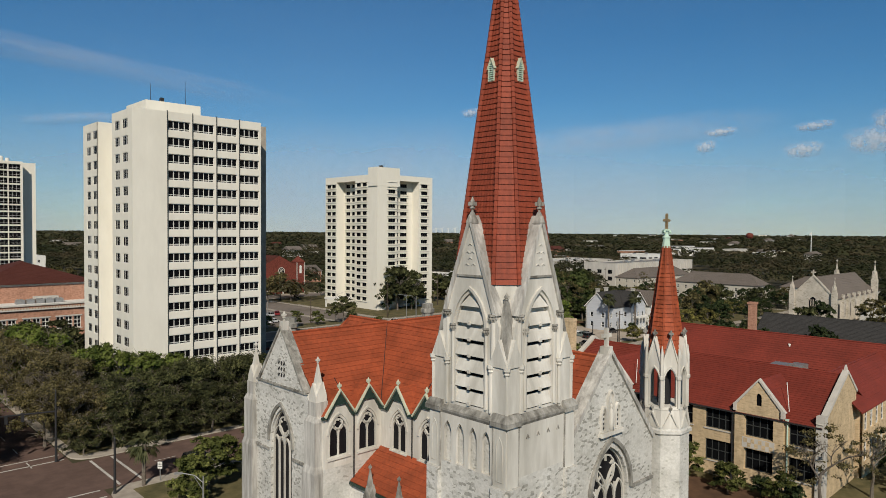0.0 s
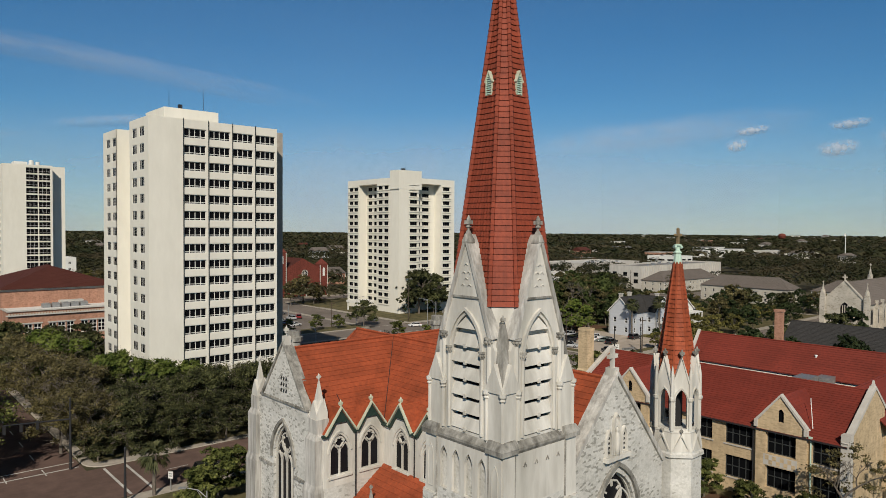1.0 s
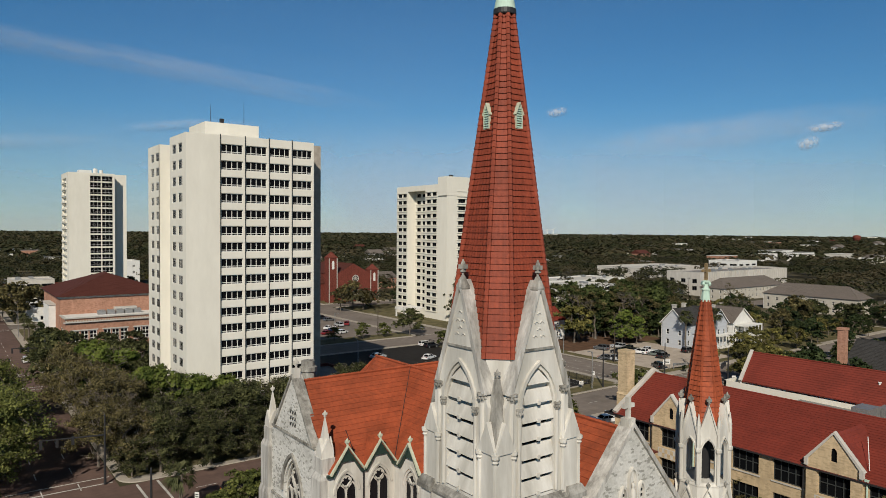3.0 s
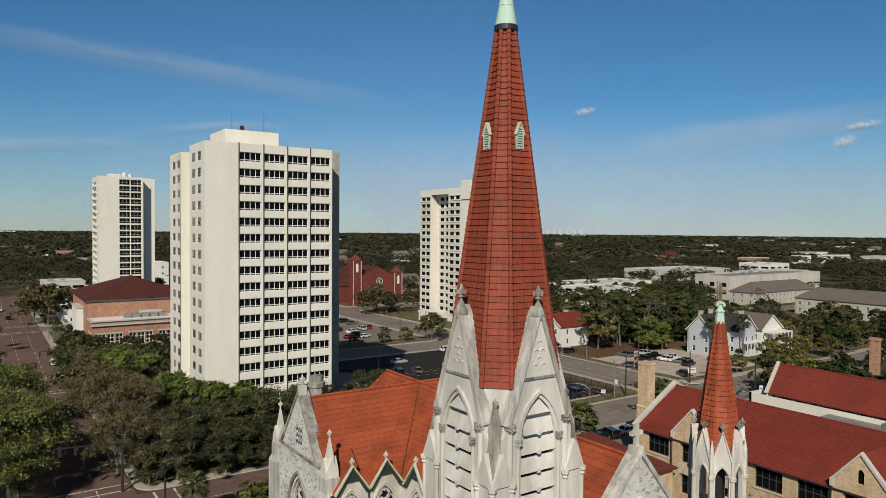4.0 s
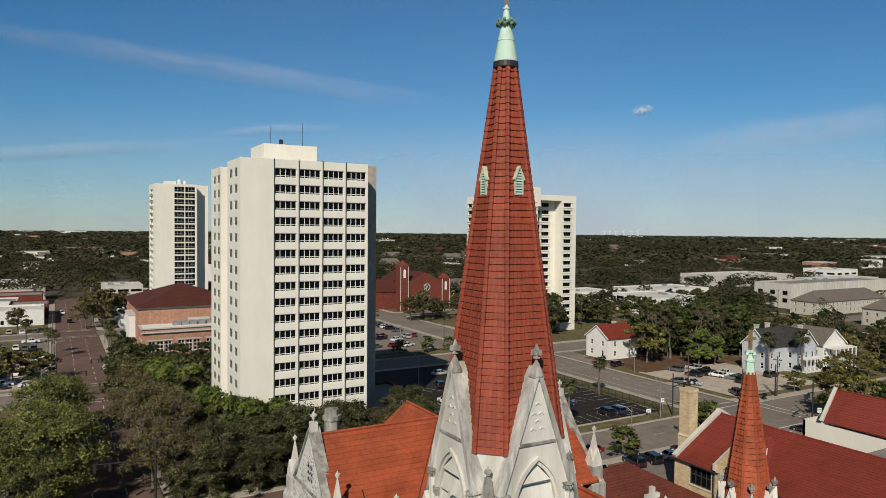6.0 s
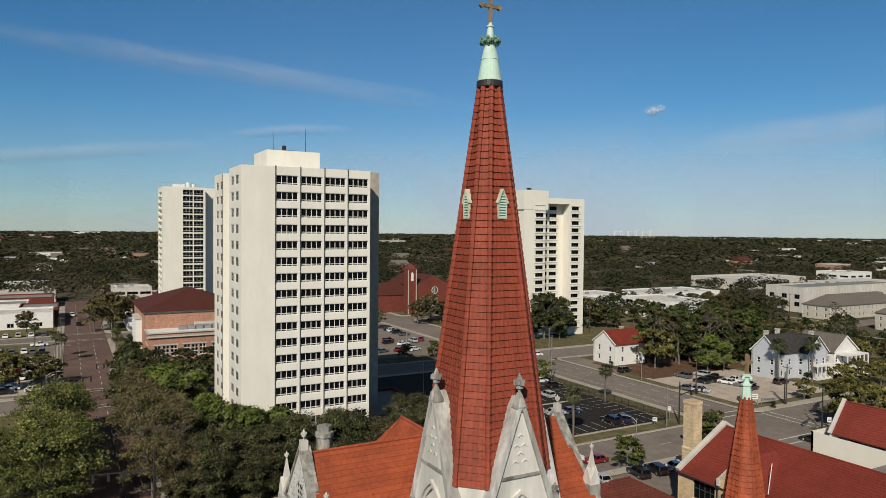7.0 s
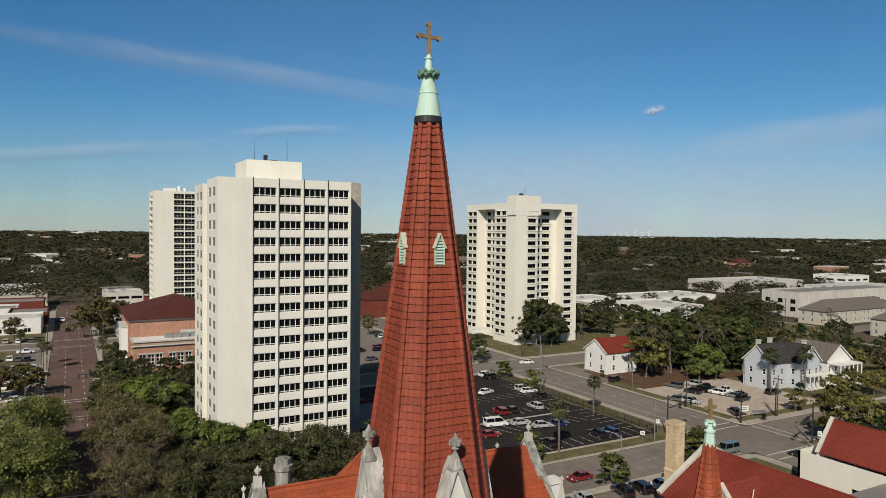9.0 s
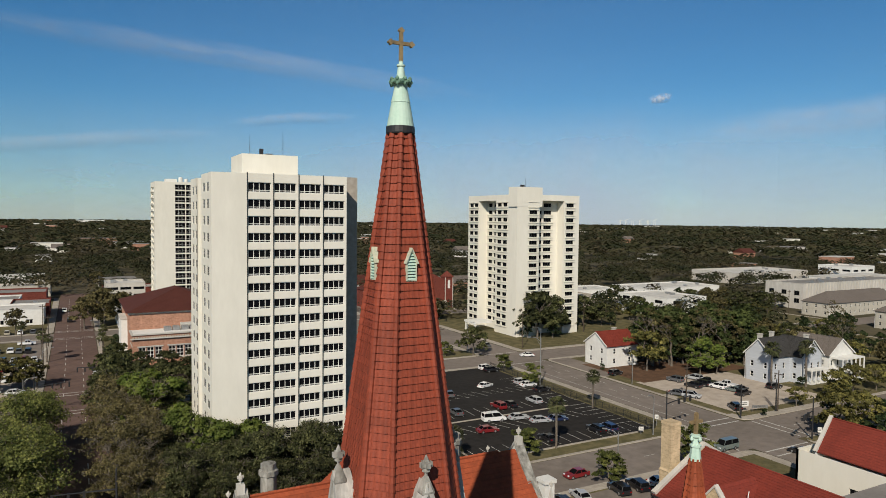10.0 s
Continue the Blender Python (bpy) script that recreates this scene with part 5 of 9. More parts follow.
# cap, collar and cross
g = Geo()
g.ring(AX, AY, [(49.36, 0.68), (49.42, 0.71), (49.72, 0.69), (49.75, 0.6)], 24)
cpart("lead_band", g, DARK, "dark metal band")
g = Geo()
g.ring(AX, AY, [(49.68, 0.67), (50.85, 0.46), (50.87, 0.48), (50.93, 0.455), (51.55, 0.32), (51.68, 0.36), (51.86, 0.36), (51.95, 0.24), (52.58, 0.15), (52.6, 0.2), (52.68, 0.2), (52.7, 0.11), (52.85, 0.09)], 24)
cap = cpart("copper_cap", g, COPPER, "pale green verdigris copper cap")
g = Geo()
for k in range(8):
    t = k * math.pi / 4
    x, y = AX + 0.47 * math.cos(t), AY + 0.47 * math.sin(t)
    for j, (du, dz) in enumerate(((0.0, 0.12), (-0.13, 0.0), (0.13, -0.02), (0.0, -0.1))):
        bx, by = x - du * math.sin(t), y + du * math.cos(t)
        g.ring(bx, by, [(51.74 + dz, 0.03), (51.8 + dz, 0.09), (51.88 + dz, 0.1), (51.96 + dz, 0.03)], 5, 0.3 * j)
    g.tube((AX + 0.3 * math.cos(t), AY + 0.3 * math.sin(t), 51.7), (x, y, 51.82), 0.06, 0.06)
cpart("leaf_collar", g, COPPER_DARK, "dark green copper leaf collar", cap)
g = Geo()
g.box(AX - 0.085, AY - 0.07, 52.75, AX + 0.085, AY + 0.07, 54.28)
g.box(AX - 0.5, AY - 0.064, 53.62, AX + 0.5, AY + 0.064, 53.78)
for dx, z in ((-0.55, 53.7), (0.55, 53.7), (0, 54.31)):
    for k, (ex, ez) in enumerate(((0.0, 0.09), (0.09, 0.0), (-0.09, 0.0), (0.0, -0.09))):
        w = 0.078 + 0.006 * k
        g.tube((AX + dx + ex * 0.9, AY - w, z + ez * 0.9), (AX + dx + ex * 0.9, AY + w, z + ez * 0.9), 0.07, 0.07, 8)
cpart("spire_cross", g, BRONZE, "tarnished gilt cross with trefoil ends", cap)

# ---- stair turret with its tiled spirelet ----
UX, UY, UR = 53.6, 28.9, 1.98


def octagon(r, turn=0.5):
    return [(UX + r * math.cos(2 * math.pi * (k + turn) / 8), UY + r * math.sin(2 * math.pi * (k + turn) / 8)) for k in range(8)]


g = Geo()
g.ring(UX, UY, [(0, UR + 0.15), (15.6, UR + 0.1), (15.75, UR + 0.3), (16.0, UR + 0.3), (16.1, UR + 0.15), (16.2, UR + 0.12)], 8, 0.5)
turret = cpart("stair_turret", g, STONE_BLOCK)
g = Geo()
g.ring(UX, UY, [(16.2, UR + 0.16), (17.6, UR - 0.05), (17.7, UR - 0.02), (17.85, UR - 0.1)], 8, 0.5)
cpart("turret_base", g, STONE, parent=turret)
# added near-black core, painting the shade inside the open arcade
g2 = Geo()
g2.ring(UX, UY, [(17.8, 0.55), (22.6, 0.55)], 8, 0.5)
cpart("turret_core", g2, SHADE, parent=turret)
corn = octagon(UR - 0.12)
for k in range(8):
    p, q = Vector((*corn[k], 0)), Vector((*corn[(k + 1) % 8], 0))
    pl = Plane(p, q - p)
    if pl.n.dot((p + q) / 2 - Vector((UX, UY, 0))) < 0:
        pl = Plane(q, p - q)
    L = (q - p).length
    g = Geo()
    pl.wall(g, [(0.1, 17.8), (L - 0.1, 17.8), (L - 0.05, 21.4), (L / 2, 23.6), (0.05, 21.4)], [arch(L / 2, 17.95, 0.92, 20.2, 21.1, 5)], 0.3)
    cpart("arcade_bay", g, STONE, parent=turret)
    g = Geo()
    pl.strip(g, [(0.02, 21.4), (L / 2, 23.65), (L - 0.02, 21.4)], 0.14, -0.4, 0.1)
    cpart("upper_gablet", g, STONE, parent=turret)
    g = Geo()
    pl.strip(g, head(L / 2, 1.1, 20.2, 21.25, 5), 0.09, 0.002, 0.07)
    cpart("hood_mould", g, STONE, parent=turret)
    g = Geo()
    pl.strip(g, [(0.1, 16.3), (L / 2, 17.5), (L - 0.1, 16.3)], 0.14, 0.05, 0.3)
    cpart("gablet", g, STONE, parent=turret)
    g = Geo()
    m = pl.at(L / 2, 0, -0.05)
    finial(g, m.x, m.y, 23.5, 1.05)
    finial(g, *pl.at(L / 2, 0, 0.2)[:2], 17.5, 0.7)
    cpart("finial", g, STONE_GREY, parent=turret)
    g = Geo()
    g.tube((p.x, p.y, 17.8), (p.x, p.y, 20.2), 0.15, 0.15, 8)
    g.ring(p.x, p.y, [(20.1, 0.15), (20.25, 0.24), (20.45, 0.24), (20.5, 0.17), (22.2, 0.15), (23.0, 0.03)], 6)
    cpart("colonnette", g, STONE, parent=turret)
g = Geo()
for k in range(26):
    z0, z1 = 21.6 + 9.6 * k / 26, 21.6 + 9.6 * (k + 1.1) / 26
    r0, r1 = 1.66 + (0.28 - 1.66) * k / 26, 1.66 + (0.28 - 1.66) * (k + 1.1) / 26
    A = [Vector((UX + r0 * math.cos(2 * math.pi * (j + 0.5) / 8), UY + r0 * math.sin(2 * math.pi * (j + 0.5) / 8), z0)) for j in range(8)]
    C = [Vector((UX + r1 * math.cos(2 * math.pi * (j + 0.5) / 8), UY + r1 * math.sin(2 * math.pi * (j + 0.5) / 8), z1)) for j in range(8)]
    for j in range(8):
        p, q = A[j], A[(j + 1) % 8]
        out = ((p + q) / 2 - Vector((UX, UY, z0))).normalized()
        tile_row(g, p, q, C[(j + 1) % 8], C[j], max(2, round((q - p).length / 0.3)), out, 0.075)
        g.tube(A[j], C[j], 0.12, 0.085, 6)
cpart("turret_spire", g, TILE_NAVE, "orange clay tile spirelet", turret)
g = Geo()
g.ring(UX, UY, [(31.1, 0.36), (31.9, 0.28), (31.95, 0.34), (32.05, 0.34), (32.1, 0.22), (32.5, 0.15), (32.55, 0.3), (32.65, 0.3), (32.7, 0.1)], 8)
for k in range(4):
    t = k * math.pi / 2
    g.ring(UX + 0.32 * math.cos(t), UY + 0.32 * math.sin(t), [(32.3, 0.05), (32.42, 0.13), (32.6, 0.05)], 6)
tcap = cpart("turret_cap", g, COPPER, "green copper cap", turret)
g = Geo()
cross(g, UX, UY, 32.65, 1.25, t=0.075)
for dx, z in ((-0.42, 33.42), (0.42, 33.42), (0, 33.9)):
    g.tube((UX + dx, UY - 0.07, z), (UX + dx, UY + 0.07, z), 0.11, 0.11, 8)
c = cpart("turret_cross", g, BRONZE, "tarnished gilt cross")
c.parent = tcap


# ---- school beside the church ----
def slope_roof(name, parent, x0, y0, x1, y1, eave, ridge, along, mat, over=0.4, pitch=0.45, off=(0, 0), hips=(False, False)):
    """A gabled or hipped roof of courses over a rectangle; returns its parts' parent."""
    x0, y0, x1, y1 = x0 - over, y0 - over, x1 + over, y1 + over
    if along == "y":
        m, h = (x0 + x1) / 2, (x1 - x0) / 2
        a, b = y0 + (h if hips[0] else 0), y1 - (h if hips[1] else 0)
        sl = [((x, y0, eave), (x, y1, eave), (m, b, ridge), (m, a, ridge)) for x in (x0, x1)]
        if hips[0]:
            sl.append(((x0, y0, eave), (x1, y0, eave), (m, a, ridge), (m, a, ridge)))
        if hips[1]:
            sl.append(((x0, y1, eave), (x1, y1, eave), (m, b, ridge), (m, b, ridge)))
        top = ((m, a, ridge + 0.04), (m, b, ridge + 0.04))
    else:
        m, h = (y0 + y1) / 2, (y1 - y0) / 2
        a, b = x0 + (h if hips[0] else 0), x1 - (h if hips[1] else 0)
        sl = [((x0, y, eave), (x1, y, eave), (b, m, ridge), (a, m, ridge)) for y in (y0, y1)]
        if hips[0]:
            sl.append(((x0, y0, eave), (x0, y1, eave), (a, m, ridge), (a, m, ridge)))
        if hips[1]:
            sl.append(((x1, y0, eave), (x1, y1, eave), (b, m, ridge), (b, m, ridge)))
        top = ((a, m, ridge + 0.04), (b, m, ridge + 0.04))
    return tiled(name, sl, pitch, mat, parent, *off, ridge=top)


def school():
    O = (97, 46)
    t = thing("school_building", "yellow brick school with dark red tile roofs and gables", "school", at=(*O, 0))
    W, N0, N1 = 88.3, 27.0, 65.5
    pl = Plane((W, N1, 0), (0, -1, 0))
    L = N1 - N0
    win = WindowKind(3.5, 2.75, 4, 2, 0.1, FRAME_DARK, GLASS)
    g, holes, frames = Geo(), [], Geo()
    gables = (55.6, 34.4)
    for yc in (61.2, 55.6, 50.2, 45.0, 39.7, 34.4, 29.1):
        a = N1 - yc - 1.75
        for z in (2.1, 6.35):
            holes.append((a, z, a + 3.5, z + 2.75))
            win.put(t, (W + 0.22 - O[0], yc + 1.75 - O[1], z), "W")
            pl.box(frames, a - 0.2, z - 0.16, 0.002, a + 3.7, z - 0.02, 0.12)
    pl.grid(g, 0, 0, L, 9.4, holes, 0.4)
    part("front_wall", on(g, *O), BRICK_YELLOW, t)
    part("window_sill", on(frames, *O), CONCRETE_PALE, t)
    g = Geo()
    for y in (N0, N1 - 0.5):
        q = Plane((W + 0.02, y, 0), (1, 0, 0))
        q.slab(g, [(0, 0), (17.8, 0), (17.8, 9.4), (8.9, 14.5), (0, 9.4)] if y > N0 else [(0, 0), (12.6, 0), (12.6, 11.6), (8.9, 14.5), (0, 9.4)], -0.5, 0)
    g.box(105.6, N0 + 0.5, 0, 106.1, N1 - 0.5, 9.4)
    part("end_wall", on(g, *O), BRICK_YELLOW, t)
    slope_roof("roof", t, W, N0 + 0.5, 106.1, N1 - 0.5, 9.2, 14.25, "y", TILE_RED, 0.45, 0.42, O)
    for y in (N0 + 0.25, N1 - 0.25):
        g = Geo()
        q = Plane((W, y, 0), (1, 0, 0))
        q.strip(g, [(-0.4, 9.5), (8.9, 14.75), (18.2, 9.5) if y > N0 + 1 else (12.8, 11.7)], 0.4, -0.35, 0.35)
        part("coping", on(g, *O), CONCRETE_PALE, t, "pale stone coping")
    g = Geo()
    g.prism(square(97.2, N0 + 0.25, 0.3), 14.4, 15.6, square(97.2, N0 + 0.25, 0.08))
    part("gable_finial", on(g, *O), CONCRETE_PALE, t)
    g = Geo()
    g.prism(square(W + 0.1, N0 + 0.2, 0.5), 0, 10.6)
    part("pier", on(g, *O), CONCRETE_PALE, t)
    for yc in gables:
        q = Plane((W - 0.35, yc + 3.0, 0), (0, -1, 0))
        g = Geo()
        q.wall(g, [(0, 0), (6.0, 0), (6.0, 10.2), (3.0, 13.7), (0, 10.2)],
               [[(1.2, 2.1), (4.8, 2.1), (4.8, 4.85), (1.2, 4.85)], [(1.2, 6.35), (4.8, 6.35), (4.8, 9.1), (1.2, 9.1)], arch(3.0, 10.5, 0.7, 11.6, 12.1, 4)], 0.34)
        gw = part("gable", on(g, *O), BRICK_YELLOW, t, "yellow brick gable bay")
        g = Geo()
        q.slab(g, arch(3.0, 10.5, 0.7, 11.6, 12.1, 4), -0.3, -0.24)
        part("gable_window", on(g, *O), GLASS, gw)
        g = Geo()
        q.strip(g, [(-0.15, 10.1), (3.0, 13.85), (6.15, 10.1)], 0.32, -0.5, 0.16)
        for a in (-0.15, 5.75):
            q.box(g, a, 9.5, -0.3, a + 0.4, 10.4, 0.25)
        part("coping", on(g, *O), CONCRETE_PALE, gw)
        g = Geo()
        for i in range(8):
            for j in range(2):
                if (i + j) % 2:
                    q.box(g, 1.2 + i * 0.45, 5.05 + j * 0.55, 0.03, 1.65 + i * 0.45, 5.6 + j * 0.55, 0.05)
        part("checker_panel", on(g, *O), BRICK_YELLOW, gw, "chequered stone panel")
        g = Geo()
        q.box(g, 1.0, 4.95, 0.004, 5.0, 6.25, 0.03)
        part("panel", on(g, *O), CONCRETE_PALE, gw)
        for sx in (-1, 1):
            for c in course_list(q.at(3 + sx * 3.1, 10.1, 0.0), q.at(3 + sx * 3.1, 10.1, -7.0), q.at(3, 13.75, -7.0), q.at(3, 13.75, 0.0), 0.42):
                part("tile_course", on(c, *O), TILE_RED, gw)
        for a in (-0.4, 6.4):
            g = Geo()
            g.tube(q.at(a, 0, -0.2), q.at(a, 9.2, -0.2), 0.09, 0.09)
            q.box(g, a - 0.2, 9.0, -0.3, a + 0.2, 9.5, 0.0)
            part("downpipe", on(g, *O), COPPER if a > 0 else DARK, gw)
        g = Geo()
        g.tube(q.at(6.3, 10.3, -1.0), q.at(5.2, 13.4, -3.2), 0.045, 0.045)
        part("vent_pipe", on(g, *O), PAINT_WHITE, gw)
    g = Geo()
    g.prism(square(92.7, 67.0, 0.98), 0, 11.2)
    chim = part("chimney", on(g, *O), BRICK_YELLOW, t, "massive yellow brick chimney")
    for name, lo, z0, z1, hi in (("chimney_shoulder", 1.05, 11.2, 11.5, 0.88), ("chimney_shaft", 0.88, 11.5, 17.6, 0.88), ("chimney_cap", 0.95, 17.6, 18.0, 0.93)):
        g = Geo()
        g.prism(square(92.7, 67.0, lo), z0, z1, square(92.7, 67.0, hi))
        part(name, on(g, *O), BRICK_YELLOW, chim)
    g = Geo()
    pl.box(g, 0, 9.05, 0.28, L, 9.28, 0.46)
    part("gutter", on(g, *O), DARK, t)
    # rear hall with white parapet walls
    g = Geo()
    q = Plane((121.0, 67.6, 0), (0, -1, 0))
    hw = [(2.0 + 2.3 * k + 6.5, 3.9, 3.4 + 2.3 * k + 6.5, 6.3) for k in range(8)]
    q.grid(g, 0, 0, 38.0, 9.7, hw, 0.4)
    g.box(121.0, 67.2, 0, 136, 67.6, 9.7)
    g.box(121.4, 29.6, 0, 136, 67.2, 8.6)
    part("hall_wall", on(g, *O), CREAM, t, "cream painted parapet wall")
    hwin = WindowKind(1.4, 2.4, 2, 2, 0.1, FRAME_DARK, GLASS)
    for a0, z0, a1, z1 in hw:
        hwin.put(t, (121.2 - O[0], 67.6 - a0 - O[1], z0), "W")
    slope_roof("hall_roof", t, 122.0, 29.0, 128.6, 64.4, 9.95, 14.7, "y", TILE_RED, 0.3, 0.42, O)
    g = Geo()
    q = Plane((121.6, 64.7, 0), (1, 0, 0))
    q.slab(g, [(0.1, 8.6), (7.3, 8.6), (7.3, 9.95), (3.7, 14.7), (0.1, 9.95)], -0.3, 0.0)
    part("hall_gable", on(g, *O), PAINT_WHITE, t)
    g = Geo()
    q.strip(g, [(-0.1, 9.95), (3.7, 14.95), (7.5, 9.95)], 0.36, -0.45, 0.12)
    part("coping", on(g, *O), CONCRETE_PALE, t)
    g = Geo()
    g.box(106.1, 32, 0, 121.0, 54, 8.9)
    part("link_block", on(g, *O), ROOF_GREY, t)
    g = Geo()
    g.ring(124.0, 43.5, [(12.2, 0.16), (13.1, 0.16), (13.15, 0.26), (13.3, 0.22)], 8)
    part("roof_vent", on(g, *O), PAINT_WHITE, t, "small white roof vent")
    # south range
    g = Geo()
    q = Plane((101.0, 26.2, 0), (1, 0, 0))
    wh = [(0.8 + 2.6 * k, z, 2.6 + 2.6 * k, z + 2.7) for k in range(11) for z in (2.1, 6.2)]
    q.grid(g, 0, 0, 31.0, 9.4, wh, 0.4)
    g.box(101.0, 26.6, 0, 132, 34.0, 9.2)
    part("south_wall", on(g, *O), BRICK_YELLOW, t)
    sw = WindowKind(1.8, 2.7, 2, 3, 0.14, FRAME_WHITE, GLASS)
    for a0, z0, a1, z1 in wh:
        sw.put(t, (101.0 + a0 - O[0], 26.42 - O[1], z0), "S")
    slope_roof("south_roof", t, 99.5, 26.2, 132, 34.4, 9.3, 13.6, "x", TILE_RED, 0.45, 0.42, O)
    for x, y, w, d, h in ((110.5, 39.6, 3.6, 2.4, 1.6), (114.8, 38.2, 2.4, 2.0, 1.3)):
        g = Geo()
        g.box(x, y, 8.9, x + w, y + d, 10.2 + h)
        for k in range(5):
            g.box(x - 0.04, y + 0.2 + k * 0.3, 9.2, x, y + 0.4 + k * 0.3, 9.9 + h)
        part("air_handler", on(g, *O), STEEL, t, "grey sheet metal rooftop air handler")


school()


# ---- rectory between church and school ----
def rectory():
    O = (77, 66)
    t = thing("rectory", "low house with brown red hipped roof behind the church", "house", at=(*O, 0))
    g = Geo()
    g.box(67.5, 57, 0, 86, 72, 6.2)
    part("wall", on(g, *O), BRICK_YELLOW, t)
    slope_roof("roof", t, 67.5, 57, 86, 72, 6.1, 10.2, "x", TILE_BROWN, 0.5, 0.42, O, (True, True))
    g = Geo()
    g.prism(square(75.2, 71.6, 0.75), 0, 11.0)
    g.prism(square(75.2, 71.6, 0.95), 11.0, 11.5)
    part("chimney", on(g, *O), PAINT_WHITE, t, "white painted chimney")
    g = Geo()
    q = Plane((78.0, 58.4, 0), (1, 0, 0))
    q.slab(g, [(0, 6.6), (1.2, 6.6), (1.2, 7.5), (0.6, 8.2), (0, 7.5)], -1.6, 0)
    dm = part("dormer", on(g, *O), PAINT_WHITE, t, "small white dormer")
    g = Geo()
    q.slab(g, [(0.3, 6.85), (0.9, 6.85), (0.9, 7.55), (0.3, 7.55)], 0.003, 0.03)
    part("pane", on(g, *O), GLASS, dm)
    g = Geo()
    q.strip(g, [(-0.25, 7.2), (0.6, 8.25), (1.45, 7.2)], 0.12, -1.9, 0.15)
    part("dormer_roof", on(g, *O), TILE_BROWN, dm)


rectory()


# ---- other houses and halls ----
def boxy(name, label, category, x0, y0, x1, y1, h, wall, roof, rows=0, cols_w=0, cols_s=0, win=None, parapet=0.5, base=1.0, floor=3.4, units=0, frame=None):
    """A flat-roofed building with windows to the west and south."""
    O = ((x0 + x1) / 2, (y0 + y1) / 2)
    t = thing(name, label, category, at=(*O, 0))
    w, hh = win or (1.6, 1.5)
    kind = WindowKind(w, hh, 2, 1, 0.12, frame or FRAME_WHITE, GLASS) if rows else None
    g = Geo()
    for facing, pl, length, cols in (("S", Plane((x0, y0, 0), (1, 0, 0)), x1 - x0, cols_s), ("W", Plane((x0, y1, 0), (0, -1, 0)), y1 - y0, cols_w)):
        holes = []
        for r in range(rows):
            z = base + r * floor
            for c in range(cols):
                a = length * (c + 0.5) / cols - w / 2
                holes.append((a, z, a + w, z + hh))
                p = pl.at(a, z, -0.2)
                kind.put(t, (p.x - O[0], p.y - O[1], p.z), facing)
        pl.grid(g, 0, 0, length, h, holes, 0.4)
    g.box(x0 + 0.01, y1 - 0.3, 0, x1, y1, h)
    g.box(x1 - 0.3, y0 + 0.01, 0, x1, y1 - 0.3, h)
    part("wall", on(g, *O), wall, t)
    g = Geo()
    g.box(x0 + 0.35, y0 + 0.35, h - parapet - 0.3, x1 - 0.3, y1 - 0.3, h - parapet)
    part("roof", on(g, *O), roof, t)
    g = Geo()
    for a0, b0, a1, b1 in ((x0 - 0.08, y0 - 0.08, x1 + 0.08, y0 + 0.4), (x0 - 0.08, y0 + 0.4, x0 + 0.4, y1 - 0.4), (x0 - 0.08, y1 - 0.4, x1 + 0.08, y1 + 0.08), (x1 - 0.4, y0 + 0.4, x1 + 0.08, y1 - 0.4)):
        g.box(a0, b0, h, a1, b1, h + 0.18)
    part("parapet_cap", on(g, *O), wall, t)
    rng = random.Random(int(x0 * 7 + y0))
    for k in range(units):
        ux, uy = rng.uniform(x0 + 2, x1 - 3.5), rng.uniform(y0 + 2, y1 - 3.5)
        g = Geo()
        g.box(ux, uy, h - parapet, ux + rng.uniform(1.2, 2.4), uy + rng.uniform(1.2, 2.4), h - parapet + rng.uniform(0.8, 1.5))
        part("roof_unit", on(g, *O), STEEL, t)
    if kind and kind.me is None:
        for o in kind.first:
            bpy.data.objects.remove(o)
    return t, O


